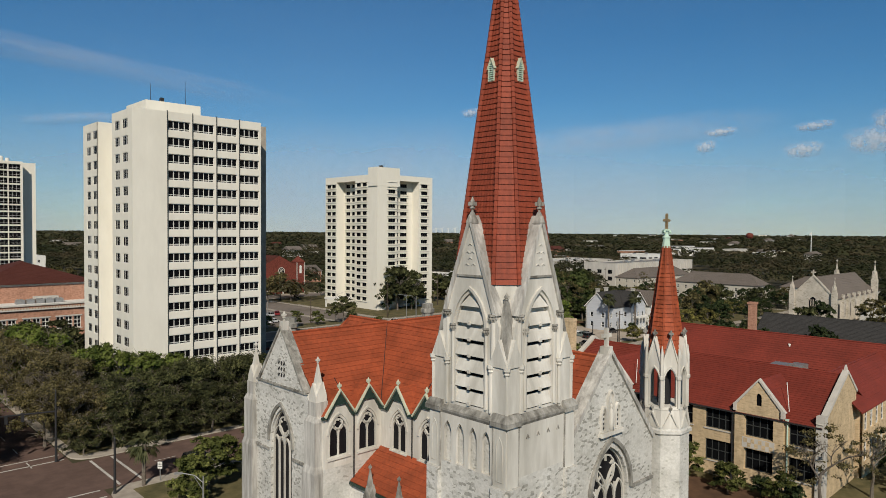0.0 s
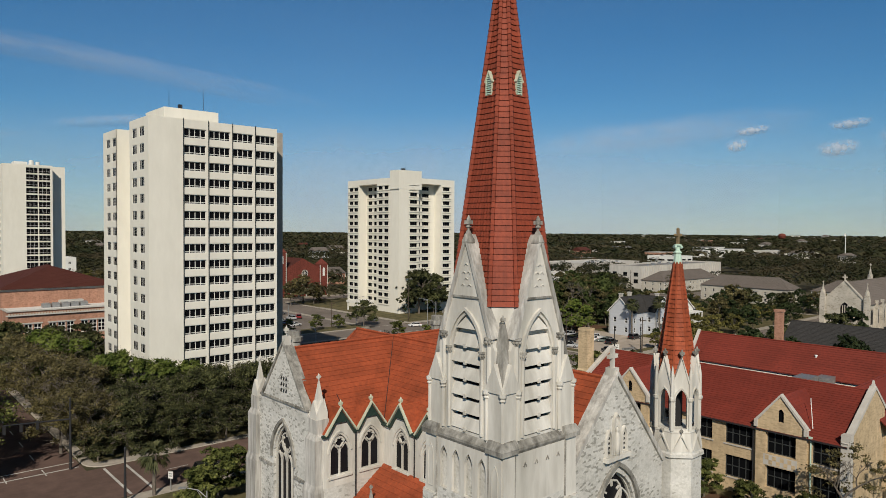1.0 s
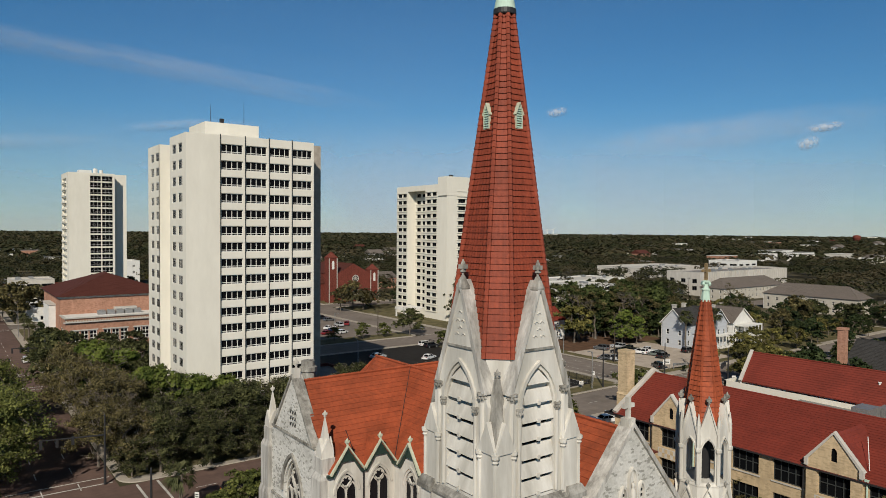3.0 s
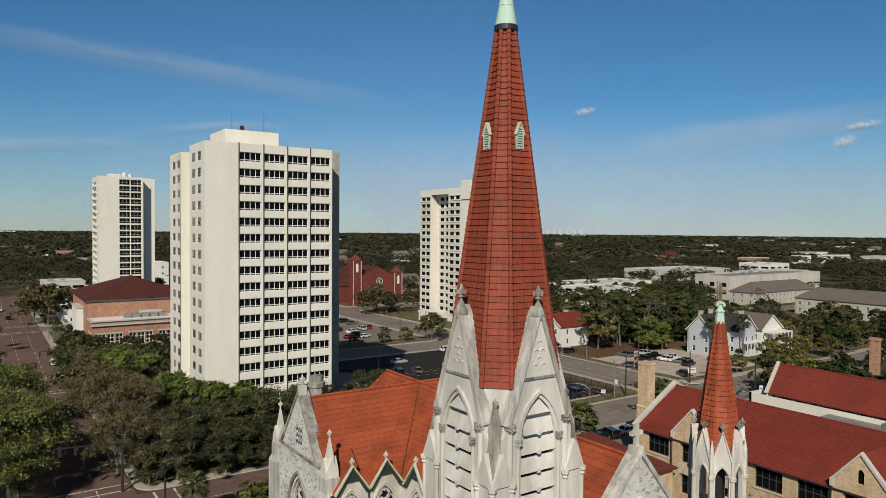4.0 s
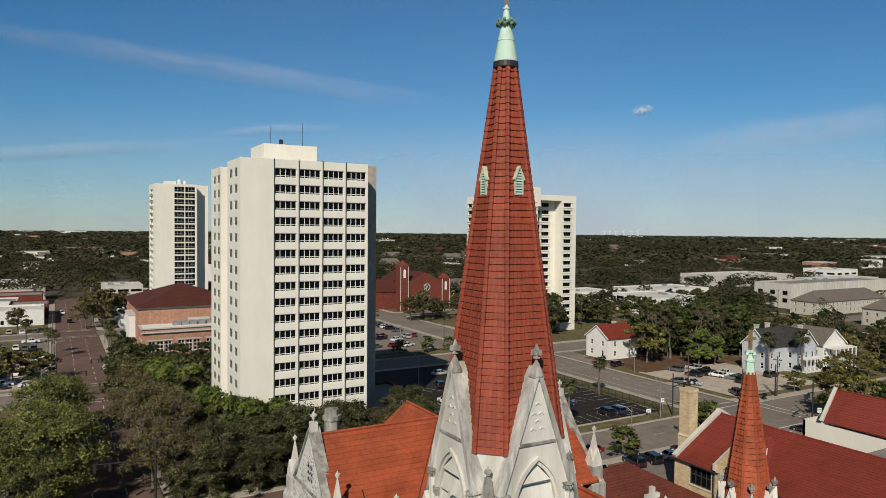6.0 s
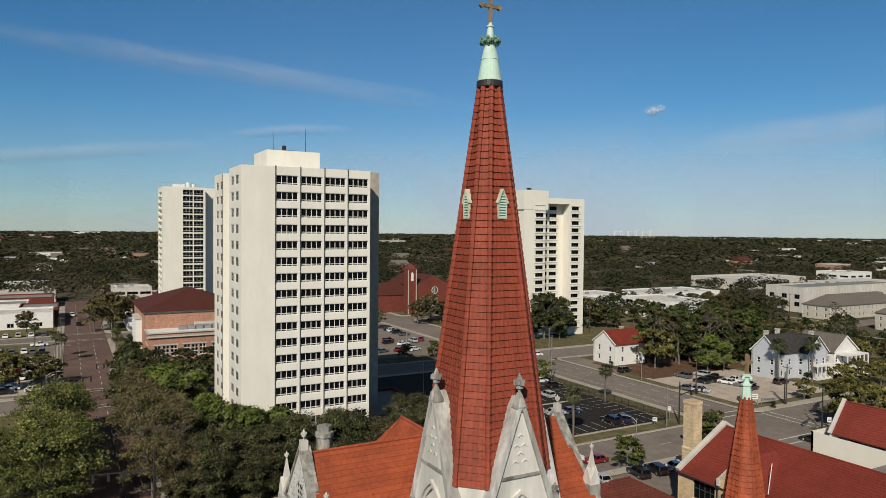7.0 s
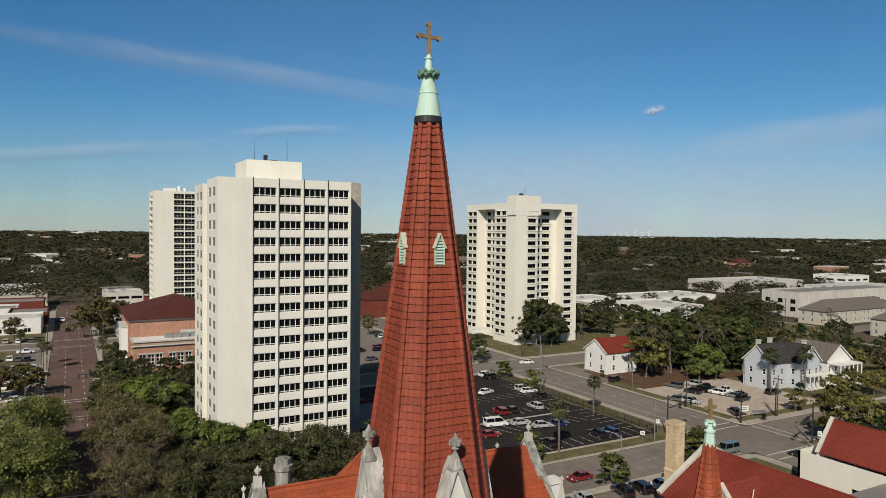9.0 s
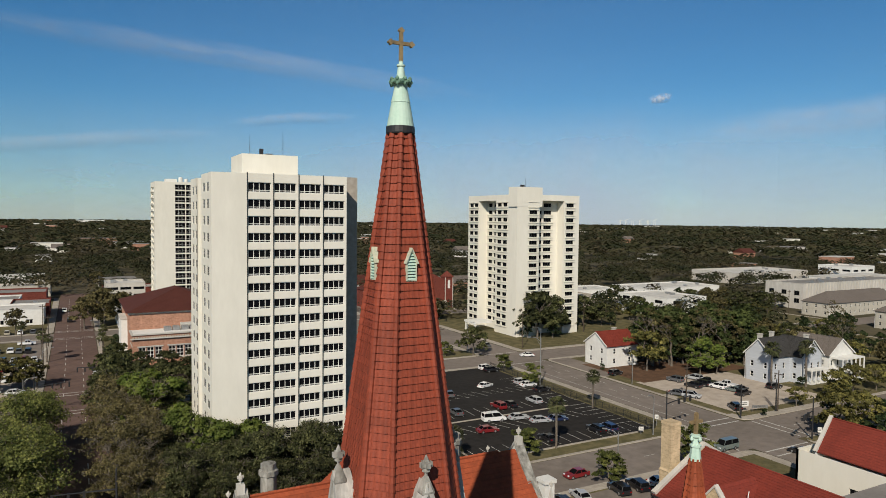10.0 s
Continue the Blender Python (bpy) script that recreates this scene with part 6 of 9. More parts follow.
def house(name, label, x0, y0, x1, y1, eave, ridge, along, wall, roof, rows=2, cols_w=2, cols_s=3, chimney=None, porch=None, trim=PAINT_WHITE, hips=(False, False)):
    """A gabled house with windows, corner trim and eaves boards."""
    O = ((x0 + x1) / 2, (y0 + y1) / 2)
    t = thing(name, label, "house", at=(*O, 0))
    kind = WindowKind(1.0, 1.6, 1, 2, 0.11, trim, GLASS)
    g = Geo()
    for facing, pl, length, cols in (("S", Plane((x0, y0, 0), (1, 0, 0)), x1 - x0, cols_s), ("W", Plane((x0, y1, 0), (0, -1, 0)), y1 - y0, cols_w)):
        holes = []
        for r in range(rows):
            for c in range(cols):
                a, z = length * (c + 0.5) / cols - 0.5, 1.2 + r * 3.0
                holes.append((a, z, a + 1.0, z + 1.6))
                p = pl.at(a, z, -0.12)
                kind.put(t, (p.x - O[0], p.y - O[1], p.z), facing)
        pl.grid(g, 0, 0, length, eave, holes, 0.3)
        if (along == "x") == (facing == "W") and not hips[0]:
            pl.slab(g, [(0, eave), (length, eave), (length / 2, ridge)], -0.25, 0)
    g.box(x0, y1 - 0.2, 0, x1, y1, eave)
    g.box(x1 - 0.2, y0, 0, x1, y1 - 0.2, eave)
    part("wall", on(g, *O), wall, t)
    slope_roof("roof", t, x0, y0, x1, y1, eave - 0.2, ridge + 0.15, along, roof, 0.5, 0.4, O, hips)
    g = Geo()
    for x, y in ((x0, y0), (x0, y1), (x1, y0)):
        g.box(x - 0.06, y - 0.06, 0, x + 0.1, y + 0.1, eave)
    if not hips[0]:
        q = Plane((x0 - 0.45, y1, 0), (0, -1, 0)) if along == "x" else Plane((x0, y0 - 0.45, 0), (1, 0, 0))
        ln = y1 - y0 if along == "x" else x1 - x0
        q.strip(g, [(-0.5, eave - 0.3), (ln / 2, ridge + 0.05), (ln + 0.5, eave - 0.3)], 0.3, -0.1, 0.06)
    part("trim", on(g, *O), trim, t)
    for x, y, z in chimney or ():
        g = Geo()
        g.prism(square(x, y, 0.5), eave - 1, z)
        g.prism(square(x, y, 0.62), z, z + 0.25)
        part("chimney", on(g, *O), CONCRETE_PALE, t)
    if porch:
        px0, py0, px1, py1, pz = porch
        g = Geo()
        g.box(px0, py0, pz, px1, py1, pz + 0.35)
        g.box(px0, py0, 0.3, px1, py1, 0.6)
        if pz > 4:
            g.box(px0, py0, pz / 2, px1, py1, pz / 2 + 0.25)
            g.box(px0, py0, pz / 2 + 1.0, px1, py0 + 0.08, pz / 2 + 1.1)
            g.box(px0, py0, pz / 2 + 1.0, px0 + 0.08, py1, pz / 2 + 1.1)
        part("porch", on(g, *O), trim, t, "white timber porch")
        n = max(2, round((px1 - px0) / 2.2))
        for k in range(n + 1):
            x = px0 + 0.15 + (px1 - px0 - 0.3) * k / n
            g = Geo()
            g.box(x - 0.12, py0, 0.3, x + 0.12, py0 + 0.24, pz)
            part("post", on(g, *O), trim, t)
    return t


house("white_house", "white painted two storey house with red gabled roof", 163.6, 158.6, 176.0, 168.5, 6.9, 10.4, "x", PAINT_WHITE, TILE_RED, 2, 2, 2, ((172, 165, 10.9),))
house("grey_house", "pale grey weatherboard house with dark shingled roof", 191.0, 122.5, 201.5, 131.0, 7.8, 12.2, "x", SIDING_GREY, SHINGLE_GREY, 2, 2, 3, ((193, 128, 13.2), (199.5, 129, 13.2)))
house("grey_house", "pale grey gabled house with white trim and porch", 199.0, 119.0, 208.0, 128, 7.8, 12.2, "y", SIDING_GREY, SHINGLE_GREY, 2, 2, 3, ((206.5, 123, 12.8),), (200, 116.6, 208, 118.9, 4.0))
house("grey_house", "white gabled house with double porch and grey roof", 210.5, 118.5, 222.0, 131, 7.4, 11.6, "y", PAINT_WHITE, SHINGLE_TAUPE, 2, 3, 4, None, (211.5, 115.0, 222, 118.4, 6.4))


def brick_hall():
    O = (56, 230)
    t = thing("brick_hall", "orange brick public hall with brown hipped roof and white cornice", "hall", at=(*O, 0))
    win = WindowKind(1.9, 3.3, 2, 3, 0.16, FRAME_WHITE, GLASS)
    x0, x1, y0, y1, top = 35.2, 77.0, 211.0, 220.2, 11.1
    g = Geo()
    for facing, pl, length, groups in (("S", Plane((x0, y0, 0), (1, 0, 0)), x1 - x0, 5), ("W", Plane((x0, y1, 0), (0, -1, 0)), y1 - y0, 1)):
        holes = []
        for c in range(groups):
            for k in range(3):
                a, z = 1.5 + 8.0 * c + 2.2 * k, 4.3
                holes.append((a, z, a + 1.9, z + 3.3))
                p = pl.at(a, z, -0.15)
                win.put(t, (p.x - O[0], p.y - O[1], p.z), facing)
            for kind, za, zb, out in (("window_lintel", 7.62, 7.95, 0.12), ("window_sill", 4.0, 4.28, 0.16)):
                trim = Geo()
                pl.box(trim, 1.2 + 8.0 * c, za, 0.003, 8.1 + 8.0 * c, zb, out)
                part(kind, on(trim, *O), CONCRETE_PALE, t)
        pl.grid(g, 0, 0, length, top, holes, 0.4)
    g.box(x0 + 0.4, y0 + 0.4, 0, x1 - 0.2, y1 - 0.2, top - 0.6)
    part("annex_wall", on(g, *O), BRICK_ORANGE, t)
    g = Geo()
    g.box(x0 - 0.4, y0 - 0.4, top, x1 + 0.4, y0 + 0.2, top + 0.3)
    g.box(x0 - 0.4, y0 + 0.2, top, x0 + 0.2, y1, top + 0.3)
    g.box(x0 - 0.6, y0 - 0.6, top - 1.15, x1 + 0.6, y0 - 0.003, top - 0.85)
    part("cornice", on(g, *O), CONCRETE_PALE, t, "pale bracketed cornice")
    g = Geo()
    for k in range(60):
        g.box(x0 + 0.7 * k, y0 - 0.45, top - 0.85, x0 + 0.35 + 0.7 * k, y0 - 0.003, top - 0.5)
    part("bracket_row", on(g, *O), STUCCO_TAN, t)
    g = Geo()
    g.box(x0 + 0.2, y0 + 0.2, top - 0.5, x1 - 0.2, y1, top + 0.2)
    part("annex_roof", on(g, *O), PAINT_WHITE, t, "bright white flat membrane roof")
    g = Geo()
    g.box(35.0, 220.2, 0, 65.0, 256, 16.7)
    part("main_wall", on(g, *O), BRICK_ORANGE, t)
    for k in range(5):
        g = Geo()
        q = Plane((35.0, 220.2, 0), (1, 0, 0))
        q.box(g, 1.4 + k * 5.6, 12.0, 0.003, 5.4 + k * 5.6, 15.6, 0.07)
        part("brick_panel", on(g, *O), BRICK_ORANGE, t)
    g = Geo()
    g.box(34.7, 219.9, 15.9, 65.3, 220.19, 16.6)
    g.box(34.7, 220.2, 15.9, 34.99, 256, 16.6)
    part("eaves_band", on(g, *O), CONCRETE_PALE, t)
    slope_roof("main_roof", t, 35.0, 220.2, 65, 256, 16.6, 22.1, "y", SHINGLE_BROWN, 1.0, 0.6, O, (True, True))
    for k in range(5):
        g = Geo()
        x = 44 + 2.4 * k
        g.box(x, 215, top + 0.2, x + 2.0, 217.2, top + 1.3)
        for j in range(3):
            g.tube((x + 0.4 + 0.6 * j, 216.1, top + 1.3), (x + 0.4 + 0.6 * j, 216.1, top + 1.55), 0.25, 0.25, 8)
        part("cooling_unit", on(g, *O), STEEL, t, "grey rooftop cooling unit")
    g = Geo()
    g.box(49, 217.6, top + 0.2, 55, 220.1, top + 1.8)
    part("plant_room", on(g, *O), ROOF_WHITE, t)
    g = Geo()
    g.box(33.2, 229, 0, 35.0, 241, 13.4)
    part("side_wing", on(g, *O), PAINT_WHITE, t)
    g = Geo()
    g.box(33.0, 228.8, 13.4, 35.0, 241.2, 13.8)
    part("side_cornice", on(g, *O), CONCRETE_PALE, t)


brick_hall()

boxy("office_block", "three storey beige office block with ribbon windows", "office building", 34.2, 372, 52, 392, 11.5, CONCRETE_PALE, ROOF_WHITE, 3, 3, 3, (5.0, 1.3), 0.5, 1.2, 3.5, 3, FRAME_DARK)
boxy("shop_row", "long low white shop building with flat roof", "shop", -50, 322, 9.5, 344, 6.5, PAINT_WHITE, ROOF_WHITE, 1, 2, 6, (2.4, 1.8), 0.5, 0.8, 3, 3)
boxy("shop_row", "low red brick shop beside a white one", "shop", -4, 346, 11.0, 368, 6.0, BRICK_RED, ROOF_GREY, 1, 2, 3, (1.8, 1.6), 0.5, 0.8, 3, 1)
boxy("shop_row", "low white shop with blank wall", "shop", -44, 372, -2, 392, 5.5, PAINT_WHITE, ROOF_GREY, 0, 0, 0)
boxy("shop_row", "low brown brick shop with dark flat roof", "shop", -60, 402, 8.0, 425, 5.5, BRICK_RED, ROOF_GREY, 1, 2, 4, (1.8, 1.6), 0.5, 0.8, 3, 2)
boxy("shop_row", "low white store with flat pale roof", "shop", -70, 302, -14, 318, 5.0, PAINT_WHITE, ROOF_GREY, 1, 2, 6, (2.2, 1.6), 0.5, 0.8, 3, 2)
boxy("shop_row", "low tan brick store beside the avenue", "shop", -36, 432, 9, 452, 6.0, STUCCO_TAN, ROOF_WHITE, 1, 2, 4, (2.0, 1.6), 0.5, 0.8, 3, 2)
boxy("shop_row", "low red brick store with white roof", "shop", 34, 404, 62, 424, 6.0, BRICK_RED, ROOF_WHITE, 1, 2, 4, (2.0, 1.6), 0.5, 0.8, 3, 2)
boxy("shop_row", "low white store beyond the hall", "shop", 36, 300, 50, 326, 5.5, PAINT_WHITE, ROOF_GREY, 1, 3, 2, (2.0, 1.6), 0.5, 0.8, 3, 1)
boxy("warehouse", "white stuccoed block with small windows", "warehouse", 90, 470, 112, 490, 15, PAINT_WHITE, ROOF_WHITE, 3, 3, 3, (1.4, 1.6), 0.6, 3, 4, 0)
boxy("parking_deck", "long pale concrete block with ribbed walls", "public building", 353, 222, 450, 244, 13.2, CONCRETE_PALE, ROOF_GREY, 2, 3, 0, (3.0, 2.4), 0.6, 3.0, 4.0, 12, FRAME_DARK)
g = Geo()
pt = bpy.data.objects["parking_deck"]
for k in range(37):
    g.box(356 + 2.5 * k, 221.6, 0, 357 + 2.5 * k, 222.0, 13.2)
part("rib", on(g, 401.5, 233), CONCRETE_PALE, pt)
house("apartment_house", "long tan apartment house with taupe hipped roof", 336, 197, 396, 211, 6.9, 11.4, "x", STUCCO_TAN, SHINGLE_TAUPE, 2, 3, 16, None, None, PAINT_WHITE, (True, True))
house("apartment_house", "long tan apartment house with taupe hipped roof", 325, 128, 338, 170, 7.6, 12.2, "y", STUCCO_TAN, SHINGLE_TAUPE, 2, 10, 3, None, None, PAINT_WHITE, (True, True))
house("apartment_house", "tan apartment house with taupe hipped roof", 330, 84, 346, 120, 7.6, 12.0, "y", STUCCO_TAN, SHINGLE_TAUPE, 2, 8, 3, None, None, PAINT_WHITE, (True, True))
boxy("clinic", "low modern white building with wide dark windows", "office building", 262, 228, 288, 260, 9.0, PAINT_WHITE, ROOF_WHITE, 2, 3, 2, (5.0, 1.5), 0.4, 3.4, 3, 2, FRAME_DARK)
boxy("shop_row", "low white flat roofed shop building", "shop", 236, 300, 300, 322, 5.5, PAINT_WHITE, ROOF_WHITE, 1, 3, 6, (2.2, 1.5), 0.4, 1, 3, 3)
boxy("shop_row", "white flat roofed store with pale roof", "shop", 312, 290, 372, 320, 5.5, PAINT_WHITE, ROOF_WHITE, 1, 3, 6, (2.2, 1.5), 0.4, 1, 3, 4)
boxy("warehouse", "grey warehouse with white roof", "warehouse", 222, 262, 246, 290, 8.5, CONCRETE, ROOF_WHITE, 0, 0, 0)
boxy("warehouse", "pale warehouse with parapet roof", "warehouse", 440, 330, 520, 372, 8, CONCRETE_PALE, ROOF_WHITE, 1, 4, 8, (3, 2), 0.5, 2, 3, 6)
boxy("office_block", "white stepped office block with dark band", "office building", 520, 296, 548, 322, 13, PAINT_WHITE, ROOF_WHITE, 3, 3, 3, (6, 1.4), 0.5, 2, 3.6, 2, FRAME_DARK)
house("dark_roofed_hall", "long hall with dark grey roof and brick chimney", 152.5 + 6, 24, 176, 64, 6.5, 13.2, "y", BRICK_ORANGE, SHINGLE_GREY, 1, 8, 2, None, None, CONCRETE_PALE)
g = Geo()
dh = bpy.data.objects["dark_roofed_hall"]
g.prism(square(160.8, 64.6, 0.75), 0, 15.8)
g.prism(square(160.8, 64.6, 0.9), 15.8, 16.3)
part("chimney", on(g, *dh.location[:2]), BRICK_ORANGE, dh)


def pale_church():
    O = (280, 79)
    t = thing("stone_church", "pale stone gothic church with pinnacles and grey slate roof", "church", at=(*O, 0))
    pl = Plane((250, 87, 0), (0, -1, 0))
    g = Geo()
    pl.wall(g, [(0, 0), (13.2, 0), (13.2, 10.8), (6.6, 17.6), (0, 10.8)], [arch(6.6, 5.0, 2.8, 8.6, 10.8)], 0.6)
    part("gable_wall", on(g, *O), STONE_TAN, t)
    g = Geo()
    pl.slab(g, arch(6.6, 5.0, 2.8, 8.6, 10.8), -0.55, -0.45)
    wn_ = part("window", on(g, *O), GLASS_STAINED, t)
    g = Geo()
    for k in range(1, 4):
        pl.box(g, 5.2 + 0.7 * k - 0.1, 5.0, -0.4, 5.2 + 0.7 * k + 0.1, 9.8, -0.2)
    part("mullion", on(g, *O), STONE_TAN, wn_)
    g = Geo()
    pl.strip(g, [(-0.2, 10.7), (6.6, 17.9), (13.4, 10.7)], 0.5, -0.7, 0.2)
    cross(g, 250.0, 80.4, 17.7, 2.2, "y")
    part("coping", on(g, *O), STONE_TAN, t)
    for a in (0.0, 13.2):
        g = Geo()
        p = pl.at(a, 0, 0)
        g.prism(square(p.x, p.y, 0.8), 0, 12.5)
        pinnacle(g, p.x, p.y, 12.5, 17.5, 0.65)
        part("pinnacle", on(g, *O), STONE_TAN, t)
    g = Geo()
    g.box(250.6, 74.2, 0, 296, 86.8, 10.2)
    part("nave_wall", on(g, *O), STONE_TAN, t)
    slope_roof("roof", t, 250.8, 74.0, 296, 87, 10.2, 17.3, "x", SHINGLE_TAUPE, 0.3, 0.7, O)
    for k in range(7):
        g = Geo()
        q = Plane((256, 74.2, 0), (1, 0, 0))
        q.slab(g, arch(k * 6.0, 3.5, 2.0, 7.0, 8.6), 0.003, 0.05)
        part("window", on(g, *O), GLASS_STAINED, t)
        g = Geo()
        q.box(g, k * 6.0 + 2.6, 0, 0.003, k * 6.0 + 3.4, 11.4, 0.9)
        part("buttress", on(g, *O), STONE_TAN, t)
    for y in (74, 87):
        g = Geo()
        g.prism(square(297, y, 1.0), 0, 15)
        pinnacle(g, 297, y, 15, 22, 0.8)
        part("pinnacle", on(g, *O), STONE_TAN, t)
    g = Geo()
    g.box(262, 56, 0, 300, 69.5, 6.0)
    part("side_hall", on(g, *O), ROOF_WHITE, t)


pale_church()


def red_church():
    O = (176, 312)
    t = thing("brick_church", "dark red brick church with twin towers and rose window", "church", at=(*O, 0))
    pl = Plane((161.0, 302.0, 0), (1, 0, 0))
    g = Geo()
    rose = [(15.5 + 1.7 * math.cos(k * math.pi / 8), 11.5 + 1.7 * math.sin(k * math.pi / 8)) for k in range(16)]
    pl.wall(g, [(5, 0), (24, 0), (24, 14), (14.5, 19.0), (5, 14)], [arch(15.5, 3.5, 2.6, 7.0, 8.6), rose], 0.5)
    part("front_wall", on(g, *O), BRICK_RED, t)
    g = Geo()
    pl.slab(g, rose, -0.4, -0.3)
    pl.slab(g, arch(15.5, 3.5, 2.6, 7.0, 8.6), -0.4, -0.3)
    part("window", on(g, *O), GLASS_STAINED, t)
    g = Geo()
    pl.strip(g, rose, 0.3, 0.0, 0.15, closed=True)
    pl.strip(g, arch(15.5, 3.5, 2.6, 7.0, 8.6), 0.25, 0.0, 0.15, closed=True)
    for k in range(4):
        c, s = math.cos(k * math.pi / 4), math.sin(k * math.pi / 4)
        pl.strip(g, [(15.5 - 1.6 * c, 11.5 - 1.6 * s), (15.5 + 1.6 * c, 11.5 + 1.6 * s)], 0.16, -0.28, -0.1)
    part("window_surround", on(g, *O), CONCRETE_PALE, t)
    for x, h in ((163.5, 22.0), (187.0, 15.5)):
        g = Geo()
        g.prism(square(x, 303.5, 2.3), 0, h)
        g.prism(square(x, 303.5, 2.5), h, h + 0.5)
        g.prism(square(x, 303.5, 2.3), h + 0.5, h + 3.2, square(x, 303.5, 0.15))
        tw = part("tower", on(g, *O), BRICK_RED, t)
        q = Plane((x - 2.3, 301.2, 0), (1, 0, 0))
        g = Geo()
        q.slab(g, arch(2.3, h - 5.5, 1.3, h - 2.2, h - 1.2), 0.003, 0.05)
        part("belfry_opening", on(g, *O), PAINT_WHITE, tw)
        g = Geo()
        for a in (0.0, 4.3):
            q.box(g, a, 0, 0.003, a + 0.3, h, 0.25)
        part("pilaster", on(g, *O), CONCRETE_PALE, tw)
    g = Geo()
    g.box(166, 302.6, 0, 185, 335, 14)
    g.box(148, 312, 0, 166, 330, 9)
    part("nave_wall", on(g, *O), BRICK_RED, t)
    slope_roof("roof", t, 166, 302.6, 185, 335, 13.9, 19, "y", SHINGLE_BROWN, 0.4, 0.7, O)
    slope_roof("side_roof", t, 148, 312, 166, 330, 8.9, 14.5, "x", SHINGLE_BROWN, 0.4, 0.7, O, (True, False))
    g = Geo()
    pl.box(g, 6, 3.4, 0.0, 24, 3.9, 2.6)
    for k in range(5):
        pl.box(g, 6.2 + 4.3 * k, 0, 2.1, 6.7 + 4.3 * k, 3.4, 2.6)
    part("porch", on(g, *O), CONCRETE_PALE, t)


red_church()
house("town_house", "white gabled house beside a brick church", 140, 336, 152, 350, 6.5, 11, "y", PAINT_WHITE, SHINGLE_BROWN, 2, 2, 3)
house("town_house", "pale yellow gabled house among trees", 186, 352, 200, 366, 6.5, 11.5, "y", CREAM, SHINGLE_TAUPE, 2, 2, 3)
house("town_house", "long brown brick house with low roof", 206, 356, 236, 370, 7, 10, "x", BRICK_ORANGE, SHINGLE_TAUPE, 2, 2, 6)
house("town_house", "grey house with brown shingled roof", 158, 372, 172, 386, 6.5, 11, "x", PAINT_WHITE, SHINGLE_BROWN, 2, 2, 3)
# low dark shed in the shade of the banded tower
boxy("shed", "low dark roofed carport with brick pier", "shed", 70, 128, 84, 150, 3.4, BRICK_RED, ROOF_GREY, 0, 0, 0)
boxy("shop", "low dark shopfront building with white parapet", "shop", -24, 103.6, 7.6, 112.6, 4.8, CONCRETE, ROOF_GREY, 1, 2, 8, (2.6, 2.6), 0.6, 0.6, 3, 1, FRAME_DARK)


# ---- trees ----
def leaves(name, a, b, c, patch=0.55, single=0.26, thin=0.1):
    """Foliage: each leaf clump takes its own tone between three greens."""
    m = bpy.data.materials.new(name)
    m.use_nodes = True
    n, l = m.node_tree.nodes, m.node_tree.links
    bs = n["Principled BSDF"]
    bs.inputs["Roughness"].default_value = 0.7
    bs.inputs["Specular IOR Level"].default_value = 0.2
    gi, oi = n.new("ShaderNodeNewGeometry"), n.new("ShaderNodeObjectInfo")
    r = n.new("ShaderNodeValToRGB")
    r.color_ramp.elements[0].color, r.color_ramp.elements[1].color = (*a, 1), (*c, 1)
    e = r.color_ramp.elements.new(0.5)
    e.color = (*b, 1)
    # sprays of one tone over tones leaf by leaf
    tc, no = n.new("ShaderNodeTexCoord"), n.new("ShaderNodeTexNoise")
    no.inputs["Scale"].default_value, no.inputs["Detail"].default_value = patch, 3
    l.new(tc.outputs["Object"], no.inputs["Vector"])
    sp = n.new("ShaderNodeMapRange")
    sp.inputs["From Min"].default_value, sp.inputs["From Max"].default_value = 0.35, 0.65
    l.new(no.outputs["Fac"], sp.inputs["Value"])
    av = n.new("ShaderNodeMix")
    av.inputs[0].default_value = single
    l.new(sp.outputs[0], av.inputs[2])
    l.new(gi.outputs["Random Per Island"], av.inputs[3])
    l.new(av.outputs[0], r.inputs[0])
    hs = n.new("ShaderNodeHueSaturation")
    mr = n.new("ShaderNodeMapRange")
    mr.inputs["To Min"].default_value, mr.inputs["To Max"].default_value = 0.75, 1.3
    l.new(oi.outputs["Random"], mr.inputs["Value"])
    l.new(mr.outputs[0], hs.inputs["Value"])
    l.new(r.outputs[0], hs.inputs["Color"])
    l.new(hs.outputs[0], bs.inputs["Base Color"])
    tr = n.new("ShaderNodeBsdfTranslucent")
    l.new(hs.outputs[0], tr.inputs["Color"])
    mx = n.new("ShaderNodeMixShader")
    mx.inputs[0].default_value = thin
    l.new(bs.outputs[0], mx.inputs[1])
    l.new(tr.outputs[0], mx.inputs[2])
    l.new(mx.outputs[0], n["Material Output"].inputs["Surface"])
    return m


LEAF_OAK = leaves("oak_leaves", (0.008, 0.010, 0.003), (0.04, 0.045, 0.015), (0.135, 0.138, 0.055))
LEAF_GREEN = leaves("fresh_leaves", (0.034, 0.054, 0.009), (0.096, 0.13, 0.022), (0.19, 0.218, 0.05))
LEAF_MID = leaves("mid_green_leaves", (0.018, 0.028, 0.008), (0.046, 0.062, 0.017), (0.095, 0.112, 0.034))
LEAF_OLIVE = leaves("olive_leaves", (0.022, 0.03, 0.007), (0.085, 0.098, 0.024), (0.23, 0.235, 0.068))
LEAF_BROWN = leaves("budding_leaves", (0.024, 0.021, 0.008), (0.085, 0.073, 0.028), (0.22, 0.184, 0.08))
LEAF_HAZEL = leaves("hazel_leaves", (0.026, 0.027, 0.008), (0.1, 0.093, 0.026), (0.24, 0.212, 0.06))
